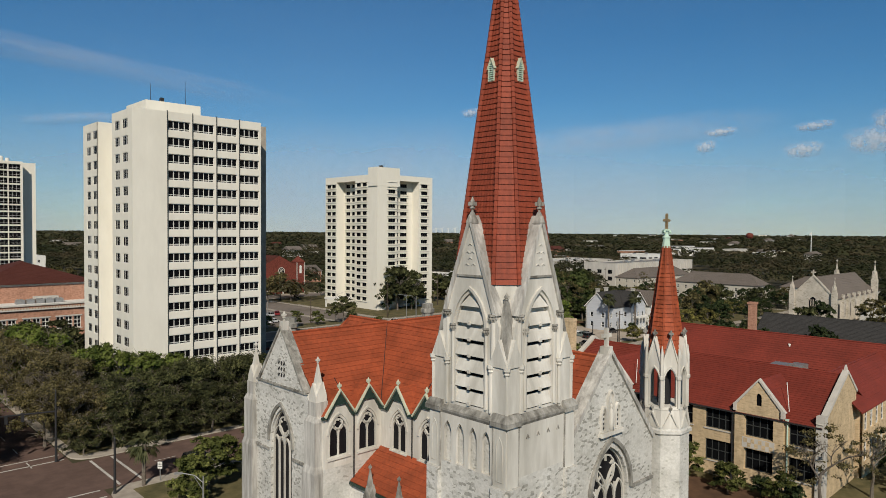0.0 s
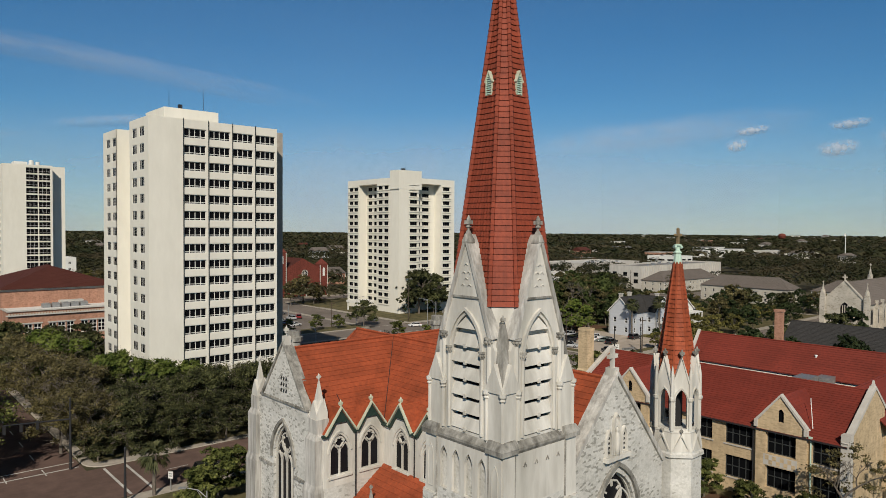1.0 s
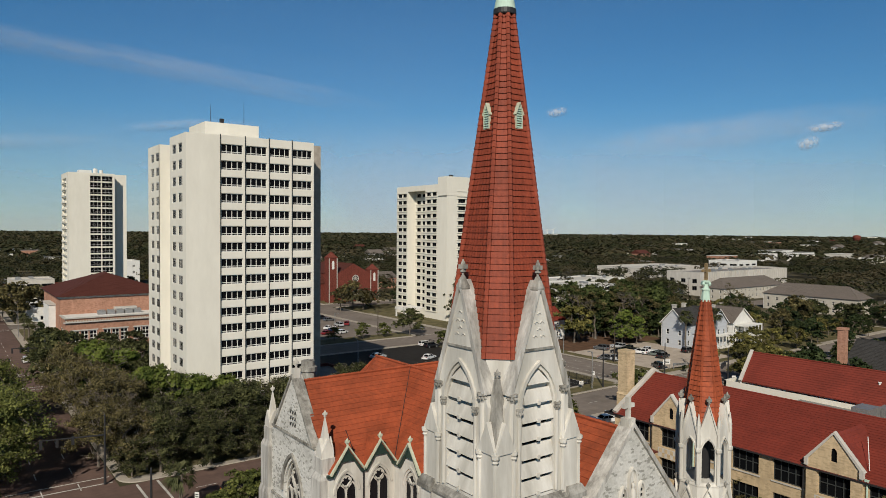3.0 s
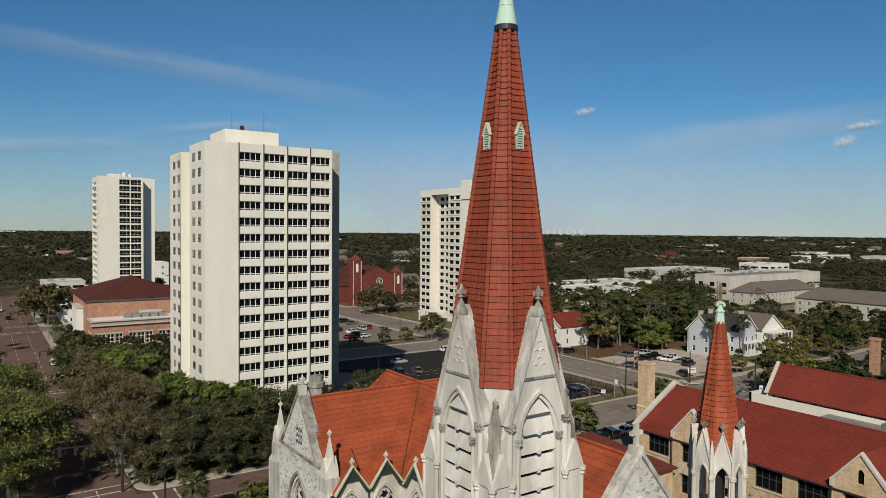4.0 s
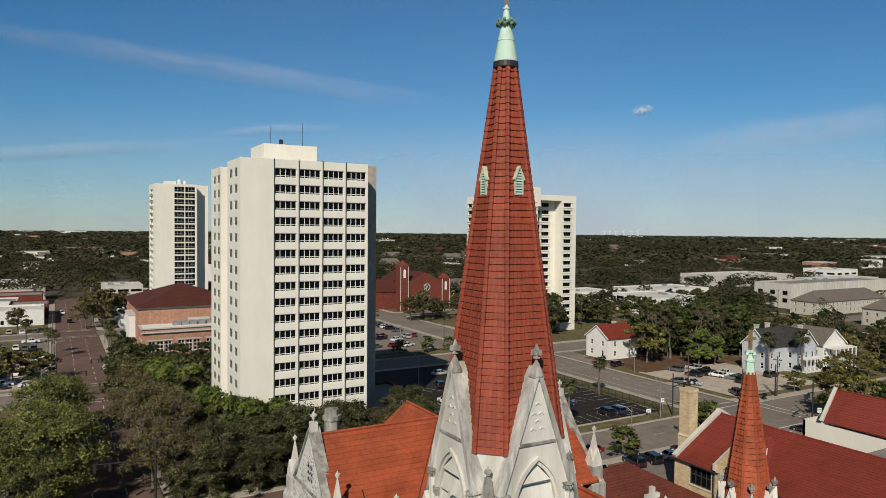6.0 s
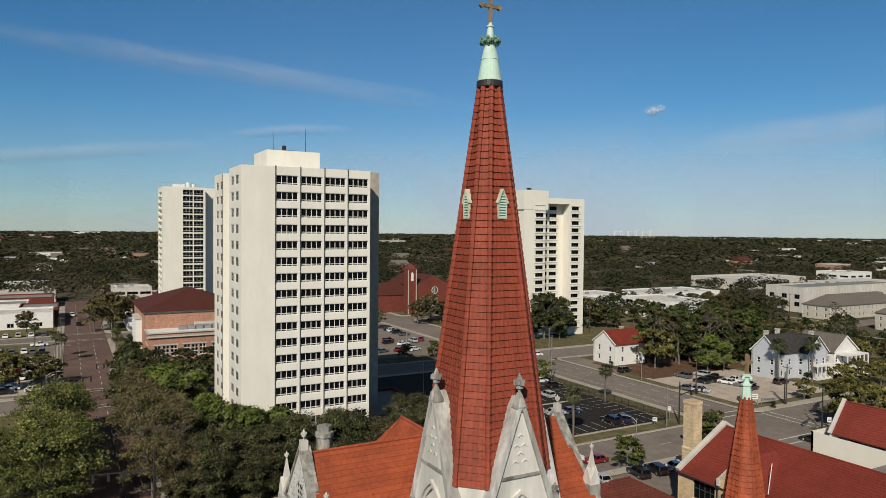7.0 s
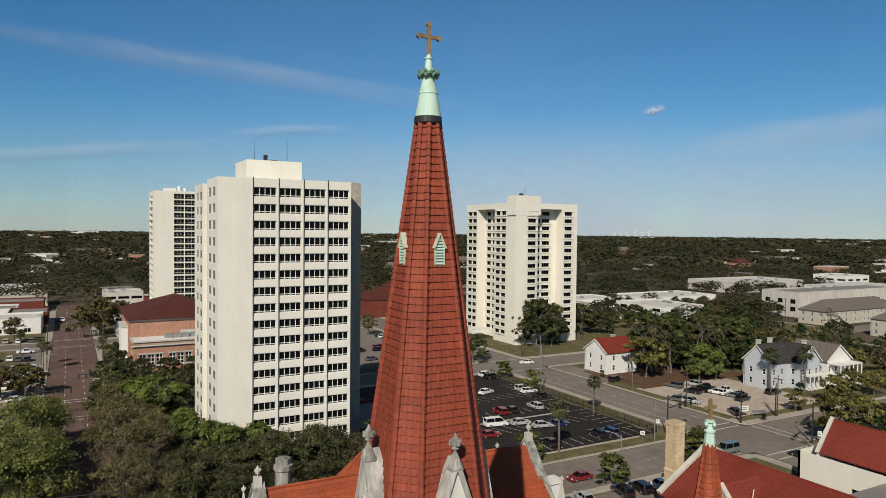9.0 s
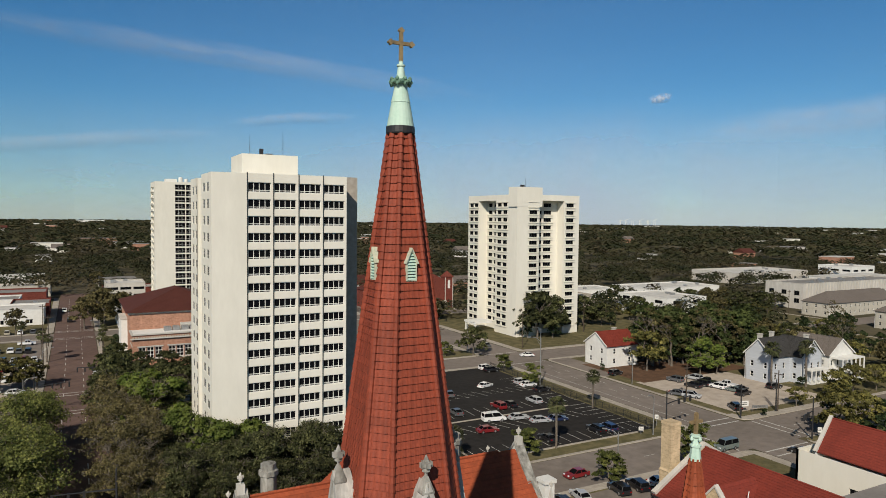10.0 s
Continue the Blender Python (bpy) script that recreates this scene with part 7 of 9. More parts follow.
LEAF_DARK = leaves("dark_leaves", (0.012, 0.021, 0.007), (0.026, 0.040, 0.013), (0.058, 0.074, 0.026))
LEAF_PALM = leaves("palm_leaves", (0.035, 0.042, 0.016), (0.065, 0.072, 0.028), (0.11, 0.105, 0.05))
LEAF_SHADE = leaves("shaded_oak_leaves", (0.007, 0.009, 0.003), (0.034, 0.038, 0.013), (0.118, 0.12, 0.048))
LEAF_FAR = leaves("far_woods", (0.027, 0.035, 0.014), (0.056, 0.056, 0.026), (0.098, 0.079, 0.045), 0.018, 0.12, 0.3)


def quads_mesh(name, v, mat):
    """A mesh of free quads from an array of n x 4 x 3."""
    n = len(v)
    me = bpy.data.meshes.new(name)
    me.vertices.add(4 * n)
    me.vertices.foreach_set("co", np.ascontiguousarray(v, dtype=np.float32).ravel())
    me.loops.add(4 * n)
    me.loops.foreach_set("vertex_index", np.arange(4 * n, dtype=np.int32))
    me.polygons.add(n)
    me.polygons.foreach_set("loop_start", np.arange(0, 4 * n, 4, dtype=np.int32))
    me.update(calc_edges=True)
    me.materials.append(mat)
    return me


def leaf_quads(p, n_dir, size, rng, wild=0.55):
    """Quads at the points p that face roughly along n_dir."""
    k = len(p)
    nn = n_dir + rng.normal(0, wild, (k, 3))
    nn /= np.linalg.norm(nn, axis=1)[:, None] + 1e-9
    t = np.cross(nn, rng.normal(0, 1, (k, 3)))
    t /= np.linalg.norm(t, axis=1)[:, None] + 1e-9
    b = np.cross(nn, t)
    s = (size * rng.uniform(0.55, 1.25, k))[:, None]
    a = s * rng.uniform(0.55, 0.9, k)[:, None]
    bend = nn * s * 0.25
    return np.stack([p - t * s - b * a * 0.3, p + b * a - bend * 0.3, p + t * s - b * a * 0.2 - bend, p - b * a + bend * 0.2], axis=1)


def tris_mesh(name, v, mat):
    """A mesh of free triangles from an array of n x 3 x 3."""
    n = len(v)
    me = bpy.data.meshes.new(name)
    me.vertices.add(3 * n)
    me.vertices.foreach_set("co", np.ascontiguousarray(v, dtype=np.float32).ravel())
    me.loops.add(3 * n)
    me.loops.foreach_set("vertex_index", np.arange(3 * n, dtype=np.int32))
    me.polygons.add(n)
    me.polygons.foreach_set("loop_start", np.arange(0, 3 * n, 3, dtype=np.int32))
    me.update(calc_edges=True)
    me.materials.append(mat)
    return me


def sprays(lobes, count, per, spray, size, rng):
    """Leaf triangles in many small sprays that sit over the lobes of a crown."""
    lob = np.array(lobes, dtype=float)
    w = (lob[:, 3] * lob[:, 4] + lob[:, 4] * lob[:, 5] + lob[:, 3] * lob[:, 5])
    k = max(8, count // per)
    idx = rng.choice(len(lob), k, p=w / w.sum())
    d = rng.normal(0, 1, (k, 3))
    d /= np.linalg.norm(d, axis=1)[:, None]
    low = d[:, 2] < -0.3
    d[low, 2] *= -0.5
    r = 0.5 + 0.62 * rng.uniform(0, 1, k) ** 0.5
    c = lob[idx, :3] + d * r[:, None] * lob[idx, 3:6]
    c, d = np.repeat(c, per, axis=0), np.repeat(d, per, axis=0)
    n = len(c)
    p = c + rng.normal(0, 1, (n, 3)) * np.repeat(spray * rng.uniform(0.6, 1.4, k), per)[:, None] * np.array((1, 1, 0.55))
    nn = d * 0.75 + np.array((0, 0, 0.45)) + rng.normal(0, 0.6, (n, 3))
    nn /= np.linalg.norm(nn, axis=1)[:, None] + 1e-9
    t = np.cross(nn, rng.normal(0, 1, (n, 3)))
    t /= np.linalg.norm(t, axis=1)[:, None] + 1e-9
    b = np.cross(nn, t)
    s = (size * rng.uniform(0.6, 1.35, n))[:, None]
    return np.stack([p - t * s - b * s * 0.45, p + t * s * 0.9 - b * s * 0.35, p + b * s * 0.95 + t * s * rng.uniform(-0.5, 0.5, n)[:, None]], axis=1)


def limbs(g, start, way, length, radius, depth, rng, ends):
    """Forking tapered limbs."""
    p = Vector(start)
    q = p + Vector(way).normalized() * length
    mid = p.lerp(q, 0.5) + Vector((rng.uniform(-1, 1), rng.uniform(-1, 1), rng.uniform(-0.3, 0.5))) * length * 0.08
    g.tube(p, mid, radius, radius * 0.8, 6 if depth > 1 else 4)
    g.tube(mid, q, radius * 0.8, radius * 0.62, 6 if depth > 1 else 4)
    ends.append(q)
    if depth == 0:
        return
    for k in range(rng.choice((2, 3, 3))):
        a = rng.uniform(0, 2 * math.pi)
        side = Vector((math.cos(a), math.sin(a), rng.uniform(0.05, 0.7)))
        limbs(g, q if k else mid.lerp(q, 0.6), Vector(way).normalized() * 0.75 + side * rng.uniform(0.5, 0.95), length * rng.uniform(0.6, 0.82), radius * 0.6, depth - 1, rng, ends)


def tree(name, label, kind, mat, height, spread, count, size, seed, depth=3, base=0.28, lobes_n=9, low=0.32, per=26):
    rng, nr = random.Random(seed), np.random.default_rng(seed)
    t = thing(name, label, "tree")
    g, ends = Geo(), []
    r0 = height * 0.022
    g.ring(0, 0, [(-0.1, r0 * 1.5), (0.5, r0 * 1.1), (height * base * 0.5, r0 * 0.95)], 8)
    limbs(g, (0, 0, height * base * 0.45), (rng.uniform(-0.1, 0.1), rng.uniform(-0.1, 0.1), 1), height * base, r0 * 0.95, depth, rng, ends)
    part("trunk", g, BARK, t)
    if count:
        lobes = []
        fine = count > 9000
        for k in range(lobes_n * (3 if fine else 2)):
            a, rr = 2.4 * k + rng.uniform(-0.5, 0.5), spread * rng.uniform(0.25, 0.78)
            z = height * (low + (0.86 - low) * rng.random() * (1.12 - 0.45 * rr / spread))
            s = spread * (rng.uniform(0.1, 0.24) if fine else rng.uniform(0.16, 0.34))
            lobes.append((rr * math.cos(a), rr * math.sin(a), z, s, s, s * rng.uniform(0.6, 0.9)))
        for k in range(max(3, lobes_n // 2)):
            s = spread * rng.uniform(0.2, 0.36)
            lobes.append((rng.uniform(-0.35, 0.35) * spread, rng.uniform(-0.35, 0.35) * spread, height * rng.uniform(0.74, 0.9), s, s, height * 0.12))
        v = sprays(lobes, count, per, spread * 0.055 * (per / 26) ** 0.33, size, nr)
        mid = v.mean(axis=1)
        v = v[(mid[:, 2] > height * 0.1) & (mid[:, 2] < height * 1.03)]
        o = new("crown", tris_mesh("crown", v, mat))
        o.parent = t
        if fine:
            # fine bare twigs among the leaves
            lob = np.array(lobes)
            k = nr.integers(0, len(lob), 760)
            d = nr.normal(0, 1, (760, 3))
            d[:, 2] = np.abs(d[:, 2]) * 0.8
            d /= np.linalg.norm(d, axis=1)[:, None]
            p = lob[k, :3] + d * lob[k, 3:6] * 0.75
            e = p + d * nr.uniform(0.5, 1.7, (760, 1)) + nr.normal(0, 0.3, (760, 3))
            w = np.cross(d, nr.normal(0, 1, (760, 3)))
            w *= 0.042 / (np.linalg.norm(w, axis=1)[:, None] + 1e-9)
            o = tagged(new("twig_layer", tris_mesh("twig_layer", np.stack([p - w, p + w, e], axis=1), TWIG)), kind="stuff")
            o.parent = t
    return t


def palm(name, label, height, seed):
    rng, nr = random.Random(seed), np.random.default_rng(seed)
    t = thing(name, label, "palm")
    g = Geo()
    pts = [(0.05 * math.sin(k), 0.05 * math.cos(k * 1.3), height * k / 6) for k in range(7)]
    for a, b in zip(pts, pts[1:]):
        g.tube(a, b, 0.23, 0.2, 8)
    part("trunk", g, BARK, t)
    g = Geo()
    for k in range(64):
        az, el = rng.uniform(0, 2 * math.pi), rng.uniform(-0.85, 1.25)
        d = Vector((math.cos(az) * math.cos(el), math.sin(az) * math.cos(el), math.sin(el)))
        s = Vector((-math.sin(az), math.cos(az), 0))
        p0 = Vector((0, 0, height))
        p1 = p0 + d * 0.9
        ln = rng.uniform(0.9, 1.35)
        for j in range(-3, 4):
            v = (d + s * 0.28 * j).normalized()
            tip = p1 + v * ln + Vector((0, 0, -0.25 - 0.12 * abs(j)))
            m = p1 + v * ln * 0.55
            w = s * 0.09
            g.face(p1, m - w, tip, m + w)
        g.face(p0 - s * 0.03, p0 + s * 0.03, p1 + s * 0.03, p1 - s * 0.03)
    part("fronds", g, LEAF_PALM, t)
    return t


def planted(kind, spots, group=""):
    """The first stands at the first spot, and copies at the rest: (x, y, scale)."""
    rng = random.Random(len(spots) * 13 + int(spots[0][0]))
    for k, (x, y, s) in enumerate(spots):
        m = Matrix.Translation((x, y, 0.04)) @ Matrix.Rotation(rng.uniform(0, 6.28), 4, "Z") @ Matrix.Diagonal((s, s, s * rng.uniform(0.93, 1.07), 1))
        if k == 0:
            kind.matrix_basis = m
        else:
            copy_thing(kind, m)
    if group:
        kind["group"] = group


# street oaks and their mixed neighbours near the crossing
oak_a = tree("oak_tree", "broad dark green live oak beside the street", "oak", LEAF_OAK, 14, 8.0, 15500, 0.2, 11, 4)
planted(oak_a, [(47, 108.5, 0.9), (64, 108, 0.84), (34, 121, 0.95), (36, 108, 0.86), (57, 115.5, 0.8), (74, 121, 0.8)])
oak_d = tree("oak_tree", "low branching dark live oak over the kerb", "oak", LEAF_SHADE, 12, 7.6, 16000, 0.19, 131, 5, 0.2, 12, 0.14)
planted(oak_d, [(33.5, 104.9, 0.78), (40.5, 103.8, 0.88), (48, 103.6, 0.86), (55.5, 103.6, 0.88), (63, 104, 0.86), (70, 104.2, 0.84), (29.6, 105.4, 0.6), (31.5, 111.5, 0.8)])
oak_b = tree("oak_tree", "spreading live oak with mixed green foliage", "oak", LEAF_OAK, 14, 8.5, 15500, 0.2, 23, 4, 0.26, 11)
planted(oak_b, [(55.5, 108, 0.86), (41.5, 109, 0.88), (71, 110, 0.82), (50, 116, 0.78), (80, 110, 0.75)])
oak_c = tree("oak_tree", "olive leafed oak with yellowing new growth", "oak", LEAF_OLIVE, 13.5, 9.4, 13500, 0.2, 37, 5, 0.24, 13, 0.3, 46)
planted(oak_c, [(12.4, 110.5, 0.95), (2, 119, 0.95), (12.9, 119, 0.98), (12.6, 127.5, 0.85), (12.6, 135.5, 0.74), (-8, 120, 1.0), (11.0, 106, 0.8), (2, 111, 0.9), (13.0, 143, 0.95), (12.8, 151, 0.85)])
brown = tree("budding_tree", "brown budding tree with bare twigs", "tree", LEAF_BROWN, 13, 7.8, 9600, 0.17, 61, 5)
planted(brown, [(29.0, 118, 1.0), (32, 128, 0.95), (26.5, 113, 0.7), (61, 106, 0.8), (32, 107, 0.72), (28.6, 108.5, 0.85), (70, 180, 0.8), (28.2, 138, 1.05), (28.6, 150, 1.0)])
green = tree("leafy_tree", "bright green leafy tree near a white tower", "tree", LEAF_GREEN, 11, 4.6, 12000, 0.23, 41, 4, 0.28, 9, 0.25)
planted(green, [(41, 114.8, 1.05), (45.5, 115.7, 0.95), (38, 119.5, 1.05), (33, 146, 1.15), (39.5, 158, 0.9), (36, 166, 0.85), (37, 133, 0.9), (183.5, 140.5, 0.9), (187.5, 138, 0.8)])
small = tree("small_tree", "small round olive street tree", "tree", LEAF_OLIVE, 5.5, 2.6, 5000, 0.15, 83, 3, 0.28, 8, 0.28)
planted(small, [(101.3, 88.4, 1.2), (121, 87.8, 1.3), (96, 105.4, 0.95), (130.7, 151.5, 1.0), (84, 42, 0.8), (83, 36, 0.7), (110, 197, 0.8), (120, 196, 0.9), (128, 196, 0.8), (36.6, 80.2, 1.15), (40.6, 83.2, 1.0), (44.6, 81.5, 1.2), (33.4, 77.5, 0.95), (133.6, 170, 0.9), (196, 105, 0.75), (84, 30, 0.7)])
hedge = tree("shrub", "clipped dark green shrub", "shrub", LEAF_DARK, 2.6, 1.5, 2200, 0.12, 97, 1, 0.2, 6, 0.2)
planted(hedge, [(85.5, 33, 1.0), (85.8, 38, 1.1), (85.2, 52, 0.9), (84, 28.5, 1.2), (85, 47, 1.0), (162, 103.3, 0.7), (80, 24, 1.0), (210, 114, 1.1), (196, 117, 1.1), (228, 106, 1.2), (160.5, 157, 0.8)])
bare = tree("bare_tree", "leafless grey tree with fine branches", "tree", LEAF_BROWN, 12, 5, 1200, 0.16, 71, 6, 0.3)
planted(bare, [(184, 152, 1.3), (190, 147.5, 1.15), (196.5, 143.4, 1.2), (179, 155, 1.1), (84.5, 26, 0.72), (95, 23.5, 0.6), (86, 47, 0.45), (28.5, 117, 0.85), (66, 22, 0.5), (238, 130, 0.9), (300, 172, 0.8)])

# the same kinds farther off
far_dark = tree("leafy_tree", "dense dark evergreen tree among houses", "tree", LEAF_DARK, 13, 5.0, 2700, 0.38, 53, 2, 0.28, 10, 0.2, 14)
planted(far_dark, [(29.8, 178.0, 0.62), (31.5, 222, 0.9), (30.5, 226, 0.9), (32.5, 240, 0.9), (188.5, 143.5, 1.1), (185, 154, 1.3), (188, 158, 1.25), (180, 157, 1.15), (199, 148, 1.25), (206, 143, 1.2), (212, 146, 1.2), (197, 162, 1.35), (206, 166, 1.35), (178, 162, 1.3), (216, 158, 1.4), (224, 150, 1.3), (233, 160, 1.3),
                   (160, 79, 0.8), (168, 74, 0.9), (176, 84, 0.95), (184, 68, 1.0), (155.9, 48.4, 1.6), (156.2, 59.5, 1.35), (156.3, 68, 1.45), (157.5, 72, 1.3), (104.5, 22, 1.1), (99, 21, 0.8), (184, 48, 1.1), (182, 30, 1.1), (34.5, 152, 0.8), (181, 208, 1.0), (172, 212, 0.9), (30.5, 196, 0.7),
                   (215, 87, 1.2), (236, 106, 1.1), (229, 71, 1.4), (255, 124, 1.3), (240, 130, 1.3), (216, 161, 1.5), (208, 168, 1.5), (321, 122, 1.1), (320, 104, 1.0)])
far_green = tree("leafy_tree", "tall green tree behind a gravel lot", "tree", LEAF_MID, 11, 4.6, 5600, 0.26, 43, 3, 0.22, 11, 0.1, 18)
planted(far_green, [(190, 153, 1.3), (199, 148, 1.3), (194, 160, 1.4), (203, 154, 1.42), (214, 150, 1.4), (184, 163, 1.35), (187, 157, 1.3), (207, 147, 1.25), (198, 155, 1.4)])
far_oak = tree("oak_tree", "dark green oak beside a street", "oak", LEAF_OAK, 14, 8.2, 4400, 0.44, 29, 3, 0.27, 10, 0.3, 16)
planted(far_oak, [(-2, 128, 1.0), (34, 152, 0.8), (-18, 128, 1.05), (40, 174, 0.66), (176, 211, 1.2), (184, 212, 1.15), (-16, 160, 0.9), (-24, 124, 1.1), (28.7, 203, 0.6), (31, 214, 0.66), (137, 193.5, 0.66), (196, 222, 0.8), (212, 228, 0.85), (-34, 122, 1.0), (31, 165, 0.78), (35, 171, 0.78), (30.5, 158, 0.74), (45, 170, 0.7), (28.8, 176, 0.84), (28.6, 167.5, 0.8), (52, 172, 0.66), (43, 199, 0.62), (51, 201, 0.6), (61, 199, 0.62), (36, 204, 0.55)])
far_olive = tree("oak_tree", "olive green tree in new leaf beside the street", "oak", LEAF_HAZEL, 12, 6.5, 3600, 0.4, 47, 3, 0.27, 9, 0.28, 16)
planted(far_olive, [(161.5, 85.6, 0.84), (169.5, 84.8, 0.84), (178.5, 85, 0.72), (176.6, 105.2, 0.5), (192, 104.8, 0.7), (203, 107, 0.72), (211, 105.5, 0.7), (172.1, 150.5, 1.28), (222, 104, 0.66), (72, 268, 0.8), (-14, 124, 0.95), (178, 222, 0.7), (1, 203, 0.95), (9, 204.5, 0.85), (-8, 203.5, 0.95), (-17, 205, 0.9)])
far_brown = tree("budding_tree", "brown budding tree along a far street", "tree", LEAF_BROWN, 13, 6.5, 3200, 0.36, 67, 3, 0.28, 9, 0.3, 14)
planted(far_brown, [(24, 303, 1.0), (31, 300, 1.15), (38, 304, 1.1), (45, 298, 0.95), (27, 312, 1.0), (-10, 206, 0.7), (4, 204, 0.7), (12, 206, 0.5), (150, 268, 0.8), (164, 292, 0.65), (128, 262, 0.65), (231, 140, 0.9), (240, 118, 0.8)])
pa = palm("palm_tree", "tall sabal palm with drooping fronds", 8.6, 3)
planted(pa, [(130.2, 126.2, 1.0), (104.4, 107.0, 1.05), (4.9, 269, 0.95), (13.2, 239.8, 1.0), (28.2, 228.8, 1.0), (189.4, 121.4, 1.3), (197.2, 116.5, 1.3), (11.5, 248, 0.9), (29, 252, 0.9)], "palms along the streets")
pb = palm("palm_tree", "short sabal palm with a full crown", 4.7, 9)
planted(pb, [(31.5, 87.4, 1.12)])
# trees scattered through the eastern blocks
rng = random.Random(31)
scatter = {"d": [], "o": [], "b": [], "c": []}
kept_clear = [(300, 120, 400, 214), (326, 80, 350, 124), (258, 224, 298, 270), (232, 284, 378, 326), (218, 258, 250, 294), (244, 54, 302, 92), (186, 108, 232, 136), (156, 20, 180, 68), (150, 88, 330, 104), (150, 176, 330, 193), (158, 205, 202, 256), (156, 104, 190, 178)]
while sum(map(len, scatter.values())) < 120:
    x, y = rng.uniform(158, 330), rng.uniform(20, 284)
    if any(a - 3 < x < c + 3 and b - 3 < y < d + 3 for a, b, c, d in kept_clear):
        continue
    scatter[rng.choice("ddobc")].append((x, y, rng.uniform(0.6, 1.05)))


def more(kind, spots):
    for x, y, s in spots:
        copy_thing(kind, Matrix.Translation((x, y, 0.04)) @ Matrix.Rotation(rng.uniform(0, 6.28), 4, "Z") @ Matrix.Diagonal((s, s, s, 1)))


more(far_dark, scatter["d"] + [(rng.uniform(182, 244), rng.uniform(44, 86), rng.uniform(0.6, 1.0)) for k in range(28)] + [(rng.uniform(236, 322), rng.uniform(96, 122), rng.uniform(0.6, 0.95)) for k in range(24)]
     + [(rng.uniform(234, 318), rng.uniform(126, 176), rng.uniform(0.7, 1.1)) for k in range(34)] + [(rng.uniform(302, 326), rng.uniform(60, 126), rng.uniform(0.7, 1.0)) for k in range(14)])
more(far_oak, [(x, y, s * 0.8) for x, y, s in scatter["o"]])
west = [(rng.uniform(-70, 10), rng.uniform(296, 440), rng.uniform(0.5, 0.85)) for k in range(34)] + [(rng.uniform(30, 140), rng.uniform(298, 470), rng.uniform(0.55, 0.9)) for k in range(44)]
west = [w for w in west if not any(a - 4 < w[0] < c + 4 and b - 4 < w[1] < d + 4 for a, b, c, d in ((-70, 302, -14, 318), (-50, 322, 10, 344), (-4, 346, 11, 368), (-44, 372, -2, 392), (-60, 402, 8, 425), (-36, 432, 9, 452), (34, 372, 52, 392), (34, 404, 62, 424), (36, 300, 50, 326), (52, 338, 80, 362), (90, 470, 112, 490), (140, 336, 152, 350)))]
more(far_brown, scatter["b"] + west[::3])
more(far_olive, west[1::3])
more(far_dark, west[2::3])
more(far_olive, [(x, y, s * 0.8) for x, y, s in scatter["c"]])

# ---- wooded town to the horizon ----
CLEAR = [(30, 190, 82, 262), (34, 368, 56, 396), (-64, 300, 12, 430), (12, 0, 30, 436), (84, 190, 140, 284), (138, 0, 156, 400), (150, 200, 202, 256), (48, 330, 84, 366), (145, 296, 192, 340),
         (348, 216, 456, 248), (300, 120, 400, 214), (326, 80, 350, 124), (258, 224, 298, 270), (232, 284, 378, 326), (218, 258, 250, 294), (244, 54, 302, 92), (436, 326, 524, 376), (516, 290, 552, 326), (-200, 282, 500, 298), (86, 466, 116, 494),
         (184, 350, 240, 372)]
nr = np.random.default_rng(5)
far_houses = []
rng = random.Random(8)
for k in range(115):
    az, d = radians(rng.uniform(-10, 79)), 640 * (6.4 ** rng.random())
    x, y = 15 + d * math.sin(az), d * math.cos(az)
    w, dp, h = rng.uniform(9, 17) * (1 + d / 2000), rng.uniform(8, 14) * (1 + d / 2600), rng.uniform(4, 6.5) * (1 + d / 2400)
    if rng.random() < 0.12:
        w, dp = w * 2.6, dp * 1.6
    if any(c[0] - w < x < c[2] + w and c[1] - dp < y < c[3] + dp for c in CLEAR):
        continue
    if any(abs(x - q[0]) < 34 and abs(y - q[1]) < 34 for q in far_houses):
        continue
    far_houses.append((x, y, w, dp, h))
# shops and offices beyond the end of the avenue
far_houses += [(-10, 524, 26, 14, 5), (44, 480, 22, 14, 5), (-9, 959, 34, 18, 10), (93, 934, 20, 14, 9), (847, 453, 40, 18, 9), (890, 426, 34, 18, 11), (940, 401, 44, 18, 9), (945, 351, 36, 18, 8), (731, 438, 30, 20, 9), (1002, 516, 60, 22, 10), (463, 262, 60, 20, 11)]


